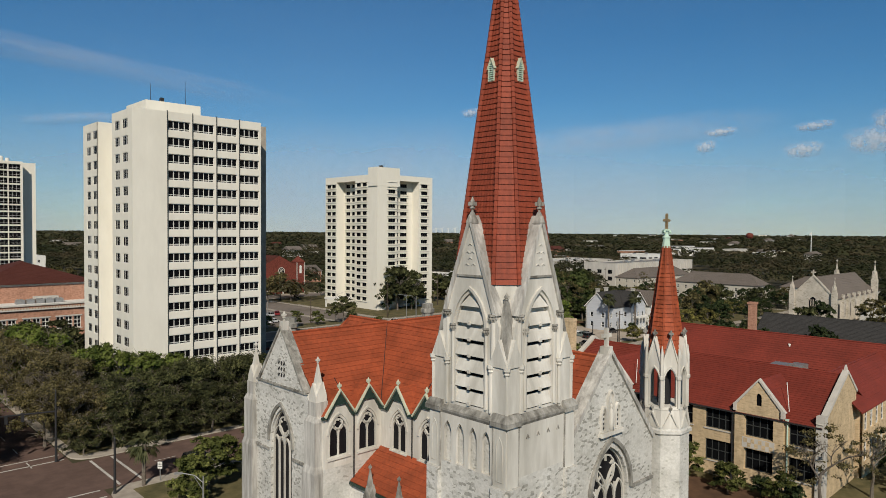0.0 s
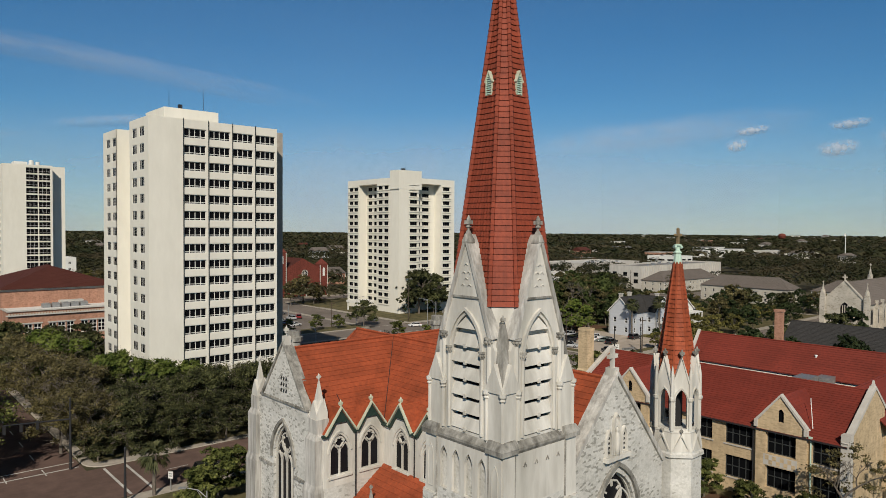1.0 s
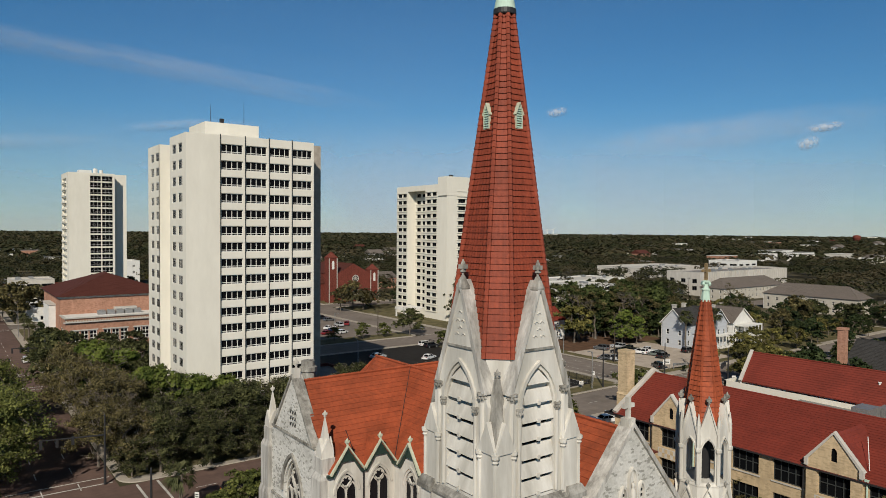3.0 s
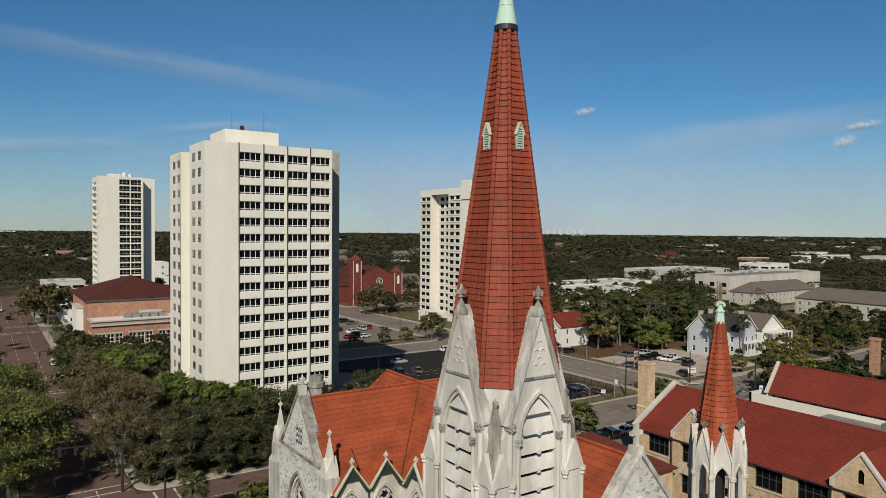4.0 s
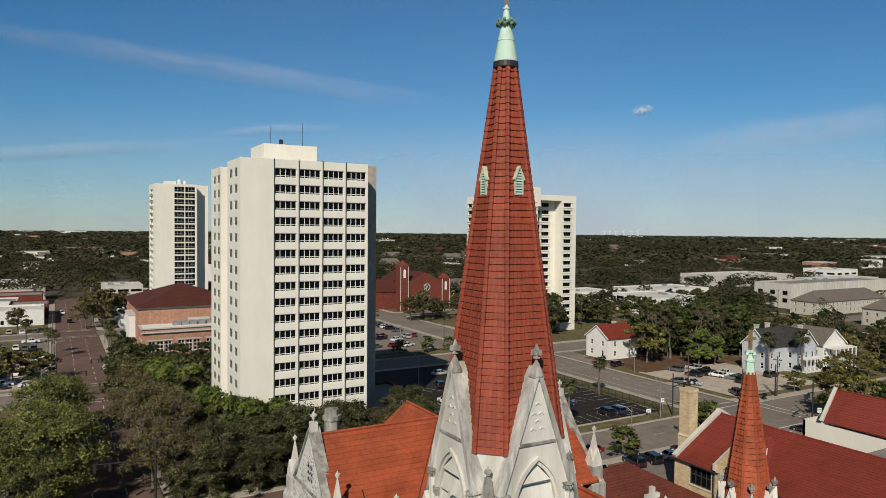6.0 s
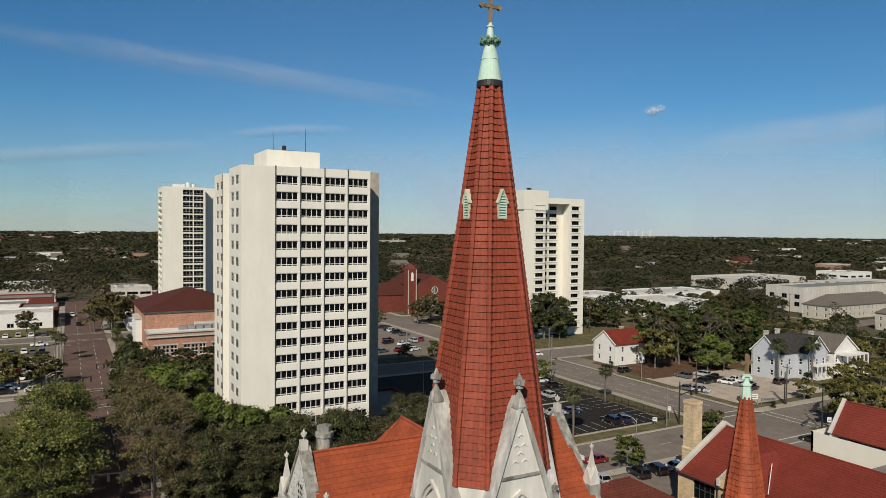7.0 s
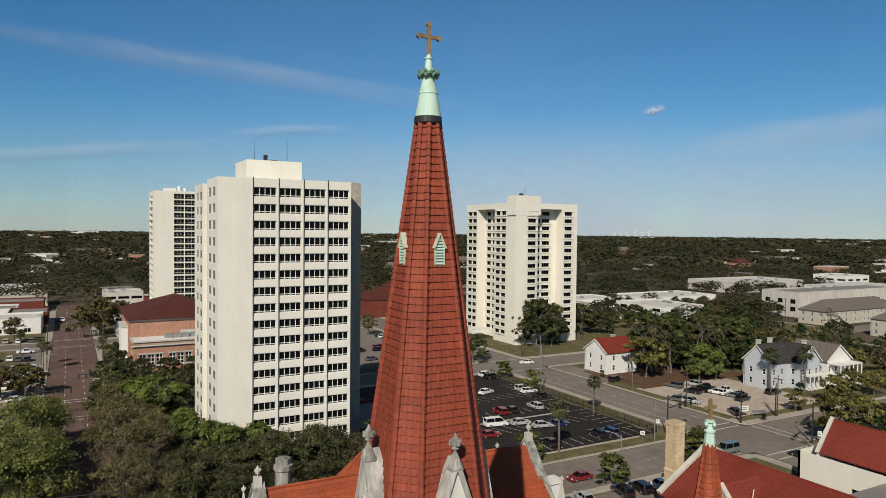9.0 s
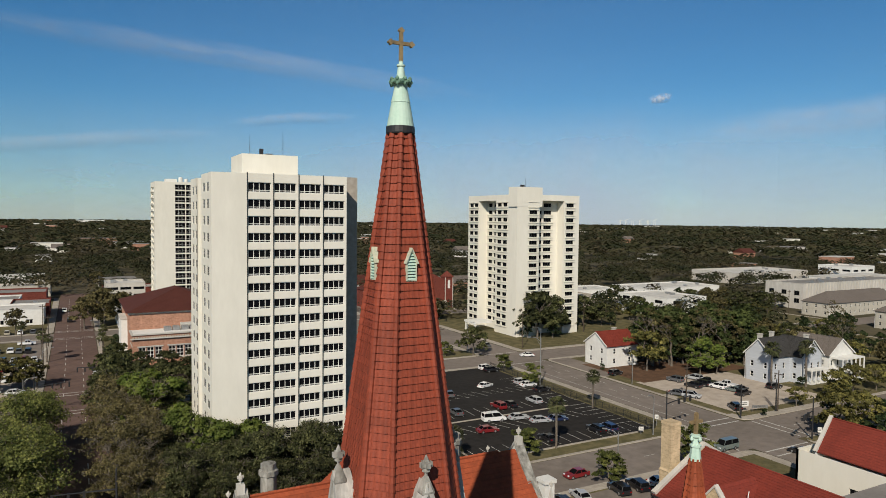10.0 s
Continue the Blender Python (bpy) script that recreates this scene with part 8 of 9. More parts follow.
def woods(name, d0, d1, spacing, per, size, tall, label, fill=0.72):
    n = int(0.5 * radians(96) * (d1 ** 2 - d0 ** 2) / spacing ** 2 * fill)
    d = np.sqrt(nr.uniform(d0 ** 2, d1 ** 2, n))
    az = np.radians(nr.uniform(-14, 82, n))
    x, y = 15 + d * np.sin(az), d * np.cos(az)
    # open streets and yards break the canopy
    gap = np.sin(x / 47.0 + 1.3 * np.sin(y / 90)) * np.sin(y / 61.0 + 1.1 * np.sin(x / 75))
    keep = gap < 0.55
    for c in CLEAR:
        keep &= ~((x > c[0]) & (x < c[2]) & (y > c[1]) & (y < c[3]))
    for hx, hy, w, dp, h in far_houses:
        dist = math.hypot(hx, hy)
        keep &= ~((abs(x - hx + 4) < w * 0.55 + 4) & (abs(y - hy + 8) < dp * 0.55 + 6 + dist * 0.008))
    x, y = x[keep], y[keep]
    n = len(x)
    h = tall * nr.uniform(0.6, 1.2, n)
    r = spacing * nr.uniform(0.45, 0.8, n)
    dirs = nr.normal(0, 1, (n, per, 3))
    dirs /= np.linalg.norm(dirs, axis=2)[:, :, None]
    dirs[:, :, 2] = np.abs(dirs[:, :, 2]) * 0.9 - 0.12
    c = np.stack([x, y, h * 0.55], axis=1)[:, None, :]
    rad = np.stack([r, r, h * 0.45], axis=1)[:, None, :]
    p = c + dirs * rad * nr.uniform(0.75, 1.08, (n, per, 1))
    v = leaf_quads(p.reshape(-1, 3), dirs.reshape(-1, 3) * 0.8 + np.array((0, 0, 1.0)), size, nr, 0.22)
    o = new(name, quads_mesh(name, v, LEAF_FAR))
    tagged(o, label, "woods", kind="stuff")


woods("near_woods", 300, 800, 11.5, 115, 0.95, 11, "mixed town trees in early spring leaf")
woods("middle_woods", 800, 2000, 17, 26, 2.9, 13, "wooded suburbs in muted green and brown", 0.85)
woods("far_woods", 2000, 4700, 36, 11, 7.8, 15, "dark distant woods along the horizon", 0.95)
FAR_WALL = (PAINT_WHITE, CONCRETE_PALE, CREAM, BRICK_ORANGE, PAINT_WHITE)
for k, (x, y, w, dp, h) in enumerate(far_houses):
    O = (x, y)
    t = thing("distant_building", "low pale building among distant trees", "building", "buildings among the woods", at=(x, y, 0))
    g = Geo()
    g.box(-w / 2, -dp / 2, 0, w / 2, dp / 2, h)
    part("wall", g, FAR_WALL[k % 5], t)
    g = Geo()
    if k % 4 or w > 30:
        g.box(-w / 2 - 0.2, -dp / 2 - 0.2, h, w / 2 + 0.2, dp / 2 + 0.2, h + 0.4)
        part("roof", g, (ROOF_WHITE, ROOF_GREY)[k % 2], t)
    else:
        gable_body(g, -w / 2 - 0.5, -dp / 2 - 0.5, w / 2 + 0.5, dp / 2 + 0.5, h, h + 0.2, h + dp * 0.3, "x")
        part("roof", g, (SHINGLE_TAUPE, SHINGLE_BROWN, SHINGLE_TAUPE)[(k // 4) % 3], t)


# ---- cars ----
CAR_COLOURS = {
    "white": ("white", (0.72, 0.72, 0.71)), "black": ("black", (0.012, 0.012, 0.014)), "silver": ("silver", (0.38, 0.39, 0.40)), "grey": ("dark grey", (0.09, 0.095, 0.1)),
    "red": ("dark red", (0.18, 0.015, 0.018)), "blue": ("dark blue", (0.015, 0.025, 0.07)), "green": ("grey green", (0.13, 0.16, 0.15)), "tan": ("pale gold", (0.36, 0.32, 0.25)),
}
CAR_PAINT = {k: plain(k + "_car_paint", v[1], 0.3, 0.0, 0.6) for k, v in CAR_COLOURS.items()}
TYRE = plain("tyre_rubber", (0.02, 0.02, 0.02), 0.9)
RIM = plain("alloy_rim", (0.45, 0.45, 0.46), 0.35, 0.8)
LAMP_CLEAR = plain("headlamp_glass", (0.6, 0.62, 0.64), 0.1)
LAMP_RED = plain("tail_lamp_red", (0.3, 0.01, 0.01), 0.2)
PROFILES = {
    "sedan": (4.7, 1.82, [(-2.35, 0.3), (-2.3, 0.75), (-1.5, 0.95), (1.1, 0.92), (2.2, 0.78), (2.35, 0.55), (2.3, 0.28)], [(-1.75, 0.94), (-1.15, 1.42), (0.25, 1.45), (1.1, 0.92)], "saloon car"),
    "suv": (4.7, 1.9, [(-2.3, 0.38), (-2.32, 0.95), (-2.2, 1.08), (1.15, 1.06), (2.15, 0.95), (2.32, 0.7), (2.25, 0.35)], [(-2.2, 1.08), (-2.0, 1.68), (0.35, 1.72), (1.15, 1.06)], "sport utility car"),
    "van": (5.4, 2.0, [(-2.7, 0.4), (-2.72, 1.2), (-2.65, 1.3), (1.6, 1.25), (2.5, 1.05), (2.7, 0.7), (2.65, 0.38)], [(-2.65, 1.3), (-2.6, 2.1), (1.0, 2.15), (1.75, 1.25)], "passenger van"),
    "pickup": (5.5, 1.95, [(-2.75, 0.45), (-2.75, 1.1), (-0.6, 1.1), (1.35, 1.1), (2.5, 1.0), (2.75, 0.75), (2.7, 0.42)], [(-0.6, 1.1), (-0.45, 1.75), (0.75, 1.78), (1.4, 1.1)], "pickup truck"),
}
car_kinds = {}


def car(kind, colour, far=False):
    length, width, low, top, word = PROFILES[kind]
    name = CAR_COLOURS[colour][0]
    t = thing(kind if kind != "suv" else "utility_car", "parked " + name + " " + word + " on asphalt", "car")
    h = width / 2

    def loft(g, prof, half, inner):
        g.hull([(x, -half if z < 1.0 else -inner, z) for x, z in prof], [(x, half if z < 1.0 else inner, z) for x, z in prof])

    g = Geo()
    loft(g, low, h, h - 0.04)
    # roof shell over the cabin
    a, b, c, d = top
    inner = h - 0.22
    g.hull([(b[0] - 0.03, -inner, b[1] - 0.03), (b[0] - 0.03, inner, b[1] - 0.03), (c[0] + 0.03, inner, c[1] - 0.03), (c[0] + 0.03, -inner, c[1] - 0.03)],
           [(b[0], -inner, b[1] + 0.02), (b[0], inner, b[1] + 0.02), (c[0], inner, c[1] + 0.02), (c[0], -inner, c[1] + 0.02)])
    for x0, x1 in ((a, b), (d, c)):
        for sy in (-1, 1):
            g.tube((x0[0], sy * (h - 0.06), x0[1]), (x1[0], sy * inner, x1[1]), 0.055, 0.045, 5)
    for sy in (-1, 1):
        g.tube(((a[0] + d[0]) / 2 - 0.1, sy * (h - 0.06), a[1]), ((b[0] + c[0]) / 2, sy * inner, b[1]), 0.05, 0.045, 5)
    body = part("body", g, CAR_PAINT[colour], t)
    g = Geo()
    g.hull([(a[0] + 0.03, -h + 0.08, a[1]), (a[0] + 0.03, h - 0.08, a[1]), (d[0] - 0.03, h - 0.08, d[1]), (d[0] - 0.03, -h + 0.08, d[1])],
           [(b[0] + 0.02, -inner + 0.03, b[1] - 0.02), (b[0] + 0.02, inner - 0.03, b[1] - 0.02), (c[0] - 0.02, inner - 0.03, c[1] - 0.02), (c[0] - 0.02, -inner + 0.03, c[1] - 0.02)])
    part("window_glass", g, GLASS, t)
    r = 0.33 if kind == "sedan" else 0.38
    for x in (-length * 0.29, length * 0.3):
        for sy in (-1, 1):
            g = Geo()
            g.tube((x, sy * (h - 0.2), r), (x, sy * (h + 0.015), r), r, r, 14)
            w = part("wheel", g, TYRE, t)
            if far:
                continue
            g = Geo()
            g.tube((x, sy * (h + 0.01), r), (x, sy * (h + 0.03), r), r * 0.62, r * 0.55, 10)
            part("rim", g, RIM, w)
    for sy in () if far else (-1, 1):
        g = Geo()
        z = low[-2][1] + 0.1
        g.box(length / 2 - 0.28, sy * (h - 0.3) - 0.2, z, length / 2 - 0.02, sy * (h - 0.3) + 0.2, z + 0.14)
        part("headlight", g, LAMP_CLEAR, t)
        g = Geo()
        g.box(-length / 2 - 0.01, sy * (h - 0.22) - 0.14, 0.72, -length / 2 + 0.12, sy * (h - 0.22) + 0.14, 0.9)
        part("tail_light", g, LAMP_RED, t)
    return t


def park(kind, colour, x, y, angle, z=0.165):
    m = Matrix.Translation((x, y, z)) @ Matrix.Rotation(radians(angle), 4, "Z")
    far = y > 195
    if (kind, colour, far) in car_kinds:
        return copy_thing(car_kinds[kind, colour, far], m)
    t = car(kind, colour, far)
    t.matrix_basis = m
    car_kinds[kind, colour, far] = t
    return t


for k in range(9):
    park(("suv", "sedan", "sedan")[k % 3], ("white", "grey", "silver", "black", "red", "white", "tan")[k % 7], -26 + 4.1 * k, 299.6, 90)
for k in range(7):
    park(("sedan", "suv")[k % 2], ("silver", "white", "black", "grey", "white", "red", "black")[k], -30 + 3.4 * k, 250.5, 90)
R = 0.025
for c in (
    # lot beside the banded tower
    ("suv", "white", 129.0, 172.6, 0), ("suv", "black", 129.0, 169.6, 0), ("sedan", "white", 117.5, 154.6, 20), ("suv", "silver", 128.6, 153.2, 0), ("sedan", "white", 128.6, 150.5, 0),
    ("sedan", "black", 128.7, 144.5, 0), ("suv", "silver", 120.3, 136.3, 90), ("suv", "red", 109.7, 136.0, 90), ("sedan", "black", 113.0, 136.2, 90), ("van", "white", 103.0, 127.6, -8),
    ("sedan", "silver", 108.8, 126.4, -8), ("sedan", "silver", 112.0, 122.4, -12), ("sedan", "blue", 116.0, 121.6, -12), ("sedan", "red", 97.6, 121.6, -8), ("sedan", "black", 105.8, 111.6, 90),
    ("suv", "black", 118.6, 111.6, 90), ("suv", "blue", 121.6, 111.3, 90), ("sedan", "grey", 104.5, 151.0, 75), ("suv", "black", 99.0, 151.2, 75), ("sedan", "silver", 106.5, 164.0, 0),
    ("sedan", "grey", 98.0, 136.0, 90), ("suv", "white", 92.2, 136.2, 90),
    # gravel lot
    ("suv", "grey", 169.5, 137.0, 100), ("suv", "silver", 176.0, 136.0, 100), ("suv", "black", 168.6, 129.8, 100), ("suv", "black", 172.2, 130.2, 100), ("pickup", "black", 175.5, 131.0, 100),
    ("suv", "white", 173.7, 126.0, 100), ("pickup", "white", 177.6, 126.2, 100), ("sedan", "green", 174.8, 121.6, 100), ("sedan", "grey", 158.2, 125.6, -62), ("suv", "silver", 159.6, 122.4, -62),
    ("suv", "black", 173.9, 118.2, 8), ("sedan", "black", 177.2, 121.5, 8), ("suv", "black", 187.6, 119.2, 0), ("suv", "black", 160.6, 110.2, 60), ("suv", "black", 159.6, 150.4, 10),
    # beside the church
    ("suv", "black", 100.3, 84.8, 80), ("suv", "black", 104.2, 84.6, 80), ("sedan", "white", 109.0, 84.0, -15), ("suv", "black", 112.6, 85.0, 80), ("sedan", "silver", 92.8, 85.6, 80), ("sedan", "black", 88.8, 85.2, 80),
    # western lot
    ("suv", "white", 2.4, 260.2, 90), ("sedan", "grey", 4.8, 259.2, 90), ("suv", "black", 7.4, 258, 90), ("sedan", "silver", 4.5, 243, 90), ("suv", "red", 7.3, 243.6, 90), ("suv", "black", 1.6, 243.6, 90), ("sedan", "white", 9.8, 242.4, 90), ("sedan", "white", 7.6, 199.4, 0), ("suv", "black", 1.0, 199.0, 0), ("sedan", "grey", -1.2, 260.6, 90), ("suv", "silver", -4.6, 261, 90), ("sedan", "red", -8, 261, 90),
    ("pickup", "white", 6.2, 273.3, 0), ("suv", "white", 3.6, 237.0, 90), ("sedan", "grey", -0.2, 237.0, 90), ("sedan", "white", -4.0, 224.0, 90), ("suv", "black", -8.0, 237.5, 90), ("sedan", "silver", -11.5, 224.5, 90),
    ("sedan", "red", 0.5, 224.0, 90), ("suv", "white", -15.0, 237.0, 90), ("sedan", "tan", 4.0, 224.5, 90), ("sedan", "white", 2.0, 203.0, 0), ("suv", "grey", -6.0, 203.0, 0), ("sedan", "black", -16, 224, 90), ("sedan", "white", -22, 237, 90),
    ("sedan", "white", 8.0, 231.0, 90), ("suv", "black", 5.0, 231.2, 90), ("sedan", "red", 2.0, 230.8, 90), ("sedan", "silver", -1.0, 231.0, 90), ("suv", "white", -4.2, 231.2, 90), ("sedan", "black", -7.4, 230.8, 90), ("suv", "grey", -10.6, 231.0, 90),
    ("suv", "black", 7.6, 216.0, 90), ("sedan", "white", 4.4, 216.2, 90), ("sedan", "grey", 1.2, 215.8, 90), ("suv", "silver", -2.0, 216.0, 90), ("sedan", "black", -5.2, 216.2, 90), ("suv", "white", -8.4, 216.0, 90),
    # northern lot
    ("sedan", "black", 130.6, 255.5, 0), ("suv", "white", 130.6, 252.0, 0), ("suv", "black", 130.6, 247.5, 0), ("sedan", "grey", 130.8, 241.5, 0), ("sedan", "black", 117.2, 226.8, 20), ("suv", "red", 119.0, 230.6, 20),
    ("sedan", "white", 121.0, 221.8, 20), ("sedan", "red", 114.6, 211.0, 20), ("sedan", "white", 119.6, 209.8, 20), ("sedan", "blue", 119.8, 215.8, 20), ("suv", "silver", 127.0, 226.0, 90), ("suv", "red", 131.0, 227.4, 60),
    ("suv", "black", 110.0, 226.8, 20), ("sedan", "grey", 108.0, 211.0, 20), ("sedan", "white", 103.0, 244.0, 90), ("sedan", "silver", 99.0, 244.0, 90),
):
    park(*c)
for c in (("sedan", "white", 152.0, 184.0, 160), ("suv", "white", 26.0, 212.4, 90), ("sedan", "red", 98.5, 93.6, 180), ("van", "green", 134.6, 91.6, 180), ("sedan", "black", 145.6, 83.0, 90), ("suv", "black", 40.3, 90.9, 0), 
          ("sedan", "white", 37.0, 180.0, 0), ("sedan", "white", 46.0, 180.2, 0), ("suv", "black", 18.8, 296 + 30, 90), ("sedan", "grey", 24.2, 345, 90), ("suv", "white", 16.5, 360, -90), ("sedan", "grey", 149.0, 205, 90)):
    park(*c, z=R)


# ---- street furniture ----
def street_lamp(height, arm):
    t = thing("street_lamp", "grey steel street lamp with curved arm", "street lamp", "lamps along the streets")
    g = Geo()
    g.ring(0, 0, [(0, 0.16), (0.4, 0.14), (height - 0.6, 0.08), (height, 0.06)], 8)
    part("pole", g, STEEL, t)
    g = Geo()
    pts = [(0, 0, height - 0.7), (arm * 0.4, 0, height + 0.1), (arm, 0, height + 0.35)]
    for a, b in zip(pts, pts[1:]):
        g.tube(a, b, 0.05, 0.045)
    g.tube((0, 0, height - 1.5), (arm * 0.45, 0, height + 0.05), 0.03, 0.03)
    part("arm", g, STEEL, t)
    g = Geo()
    g.prism([(arm - 0.1, -0.12), (arm + 0.7, -0.16), (arm + 0.7, 0.16), (arm - 0.1, 0.12)], height + 0.25, height + 0.42)
    part("lamp_head", g, STEEL, t)
    return t


lamp = street_lamp(9.0, 2.2)
first = True
for x, y, a, s in ((103.7, 88.9, 130, 0.95), (28.8, 170.5, 180, 1.0), (10.7, 176.2, 0, 1.0), (28.4, 63.4, 140, 0.98), (132.7, 150.6, 170, 1.5), (156.4, 140.3, 180, 0.9), (138.5, 200, 0, 1.1), (13.0, 214, 0, 1.0), (28.2, 262, 180, 1.0), (156, 182, 160, 1.1),
                   (112, 200.5, -90, 1.0), (94.5, 154, 90, 0.9), (128, 104.5, 200, 1.0)):
    m = Matrix.Translation((x, y, 0.1)) @ Matrix.Rotation(radians(a), 4, "Z") @ Matrix.Diagonal((s, s, s, 1))
    if first:
        lamp.matrix_basis, first = m, False
    else:
        copy_thing(lamp, m)


def signal_mast(x, y, angle, arm, height=7.0):
    t = thing("traffic_signal", "black traffic signal mast with hanging signals", "traffic light", "signals at the crossings")
    t.matrix_basis = Matrix.Translation((x, y, 0.1)) @ Matrix.Rotation(radians(angle), 4, "Z")
    g = Geo()
    g.ring(0, 0, [(0, 0.22), (0.5, 0.18), (height + 2.8, 0.12), (height + 3.0, 0.05)], 8)
    part("pole", g, DARK, t)
    if arm:
        g = Geo()
        g.tube((0, 0, height), (arm, 0, height + 0.5), 0.13, 0.08)
        part("mast_arm", g, DARK, t)
        for k in range(3):
            a = arm * (0.5 + 0.24 * k)
            g = Geo()
            g.box(a - 0.17, -0.16, height - 0.7, a + 0.17, 0.16, height + 0.45)
            for j in range(3):
                g.tube((a, -0.16, height - 0.5 + 0.38 * j), (a, -0.3, height - 0.48 + 0.38 * j), 0.13, 0.13, 8)
            part("signal_head", g, DARK, t)
    return t


signal_mast(25.9, 104.6, 180, 8.0)
signal_mast(27.9, 87.0, 0, 0.0, 4.0)
signal_mast(131.2, 104.0, 10, 9.0, 6.4)
signal_mast(155.4, 104.5, 100, 0.0, 5.0)
signal_mast(156.0, 87.6, 200, 7.0, 6.0)
signal_mast(12.8, 177.0, 0, 7.0, 6.5)
signal_mast(28.2, 192.4, 180, 7.0, 6.5)
signal_mast(168.0, 104.6, 90, 0.0, 5.0)


def utility_pole(x, y, h, angle=0):
    t = thing("utility_pole", "weathered wooden utility pole with crossarm", "pole", "poles along the streets")
    t.matrix_basis = Matrix.Translation((x, y, 0)) @ Matrix.Rotation(radians(angle), 4, "Z")
    g = Geo()
    g.ring(0, 0, [(0, 0.17), (h, 0.11)], 8)
    part("pole", g, WOOD_POLE, t)
    g = Geo()
    g.box(-1.2, -0.07, h - 1.0, 1.2, 0.07, h - 0.85)
    part("crossarm", g, WOOD_POLE, t)
    for k in (-1.0, -0.5, 0.5, 1.0):
        g = Geo()
        g.ring(k, 0, [(h - 0.85, 0.04), (h - 0.7, 0.06), (h - 0.62, 0.03)], 6)
        part("insulator", g, DARK, t)


for x, y, h, a in ((158.5, 196, 13, 0), (168.4, 104.4, 10, 90), (157.2, 122, 9, 0), (12.6, 230, 11, 0), (12.8, 268, 11, 0), (128.5, 200.5, 9, 0), (201, 214, 14, 0), (236, 196, 11, 0), (262, 176, 11, 0), (300, 200, 11, 0), (330, 214, 12, 0), (10, 300, 11, 0)):
    utility_pole(x, y, h, a)


def fence(x0, y0, x1, y1, h=1.5, gap=2.4):
    t = thing("metal_fence", "dark metal fence along a parking lot", "fence", at=(x0, y0, 0.15))
    ln = math.hypot(x1 - x0, y1 - y0)
    d = Vector(((x1 - x0) / ln, (y1 - y0) / ln, 0))
    n = round(ln / gap)
    g = Geo()
    g.box(-0.04, -0.04, 0, 0.04, 0.04, h + 0.1)
    post = made("post", g, DARK, t)
    for k in range(1, n + 1):
        again("post", post, Matrix.Translation(d * (ln * k / n)), t)
    for z in (0.15, h):
        g = Geo()
        g.tube(Vector((0, 0, z)), d * ln + Vector((0, 0, z)), 0.03, 0.03, 4)
        part("rail", g, DARK, t)
    g = Geo()
    m = round(ln / 0.14)
    for k in range(m):
        p = d * (ln * k / m)
        g.box(p.x - 0.011, p.y - 0.011, 0.15, p.x + 0.011, p.y + 0.011, h)
    tagged(part("picket_row", g, DARK, t), kind="stuff")


fence(132.1, 108.2, 132.1, 175)
fence(132.0, 107.8, 114, 107.8, 1.1)
g = Geo()
for x0, y0, x1, y1 in ((87, 130.2, 126, 130.5), (87, 107.1, 128, 107.5), (86.2, 108, 86.5, 150)):
    g.box(x0, y0, 0.15, x1, y1, 0.36)
structure("lot_kerb", g, CONCRETE, "low concrete kerb in a parking lot", "kerb")


def sign(x, y, angle, w, h, z, mat, label):
    t = thing("sign", label, "sign")
    t.matrix_basis = Matrix.Translation((x, y, 0.1)) @ Matrix.Rotation(radians(angle), 4, "Z")
    for dx in ((-w / 2 + 0.06, w / 2 - 0.06) if w > 1 else (0.0,)):
        g = Geo()
        g.box(dx - 0.05, -0.05, 0, dx + 0.05, 0.05, z + h)
        part("post", g, STEEL, t)
    g = Geo()
    g.box(-w / 2, -0.09, z, w / 2, -0.055, z + h)
    b = part("board", g, mat, t)
    g = Geo()
    for k in range(2):
        g.box(-w * 0.35, -0.096, z + h * (0.3 + 0.3 * k), w * 0.35, -0.092, z + h * (0.42 + 0.3 * k))
    part("text_bar", g, DARK, b)


sign(160.5, 107.6, -20, 2.2, 1.3, 1.4, PAINT_WHITE, "white notice board on two posts")
sign(164.0, 106.0, -20, 4.0, 0.7, 1.0, STEEL, "long pale lot sign on posts")
sign(133.6, 109.0, -45, 0.7, 0.9, 1.6, PAINT_WHITE, "small white street sign")
sign(33.6, 87.6, -45, 0.6, 0.9, 1.6, PAINT_WHITE, "small white street sign")
sign(158.2, 87.4, -45, 0.8, 1.1, 1.2, PAINT_WHITE, "white sign at the corner")
sign(126.0, 106.0, -30, 1.0, 0.8, 0.9, PAINT_WHITE, "small pale sign on the verge")

# ---- far landmarks ----
for k, (az, d) in enumerate(((42.9, 4500), (43.4, 4520), (43.9, 4480), (44.5, 4510), (45.1, 4500), (45.6, 4530))):
    x, y = 15 + d * math.sin(radians(az)), d * math.cos(radians(az))
    t = thing("harbour_crane", "white harbour crane far off on the horizon", "crane", "harbour cranes", at=(x, y, 0))
    g = Geo()
    for dx in (-8, 8):
        g.tube((dx, 0, 0), (dx * 0.6, 0, 46), 1.6, 1.2, 4)
    part("legs", g, PAINT_WHITE, t)
    g = Geo()
    g.tube((-22, 0, 38), (30, 0, 56 if k % 2 else 42), 1.4, 1.0, 4)
    part("boom", g, PAINT_WHITE, t)
x, y = 15 + 2300 * math.sin(radians(67.7)), 2300 * math.cos(radians(67.7))
t = thing("water_tower", "faded red water tower above distant trees", "water tower", at=(x, y, 0))
g = Geo()
g.ring(0, 0, [(14, 3), (16, 9), (22, 11), (28, 9), (30, 2)], 16)
part("tank", g, BRICK_RED, t)
for k in range(6):
    a = k * math.pi / 3
    g = Geo()
    g.tube((9 * math.cos(a), 9 * math.sin(a), 0), (7.5 * math.cos(a), 7.5 * math.sin(a), 17), 0.6, 0.6)
    part("leg", g, BRICK_RED, t)
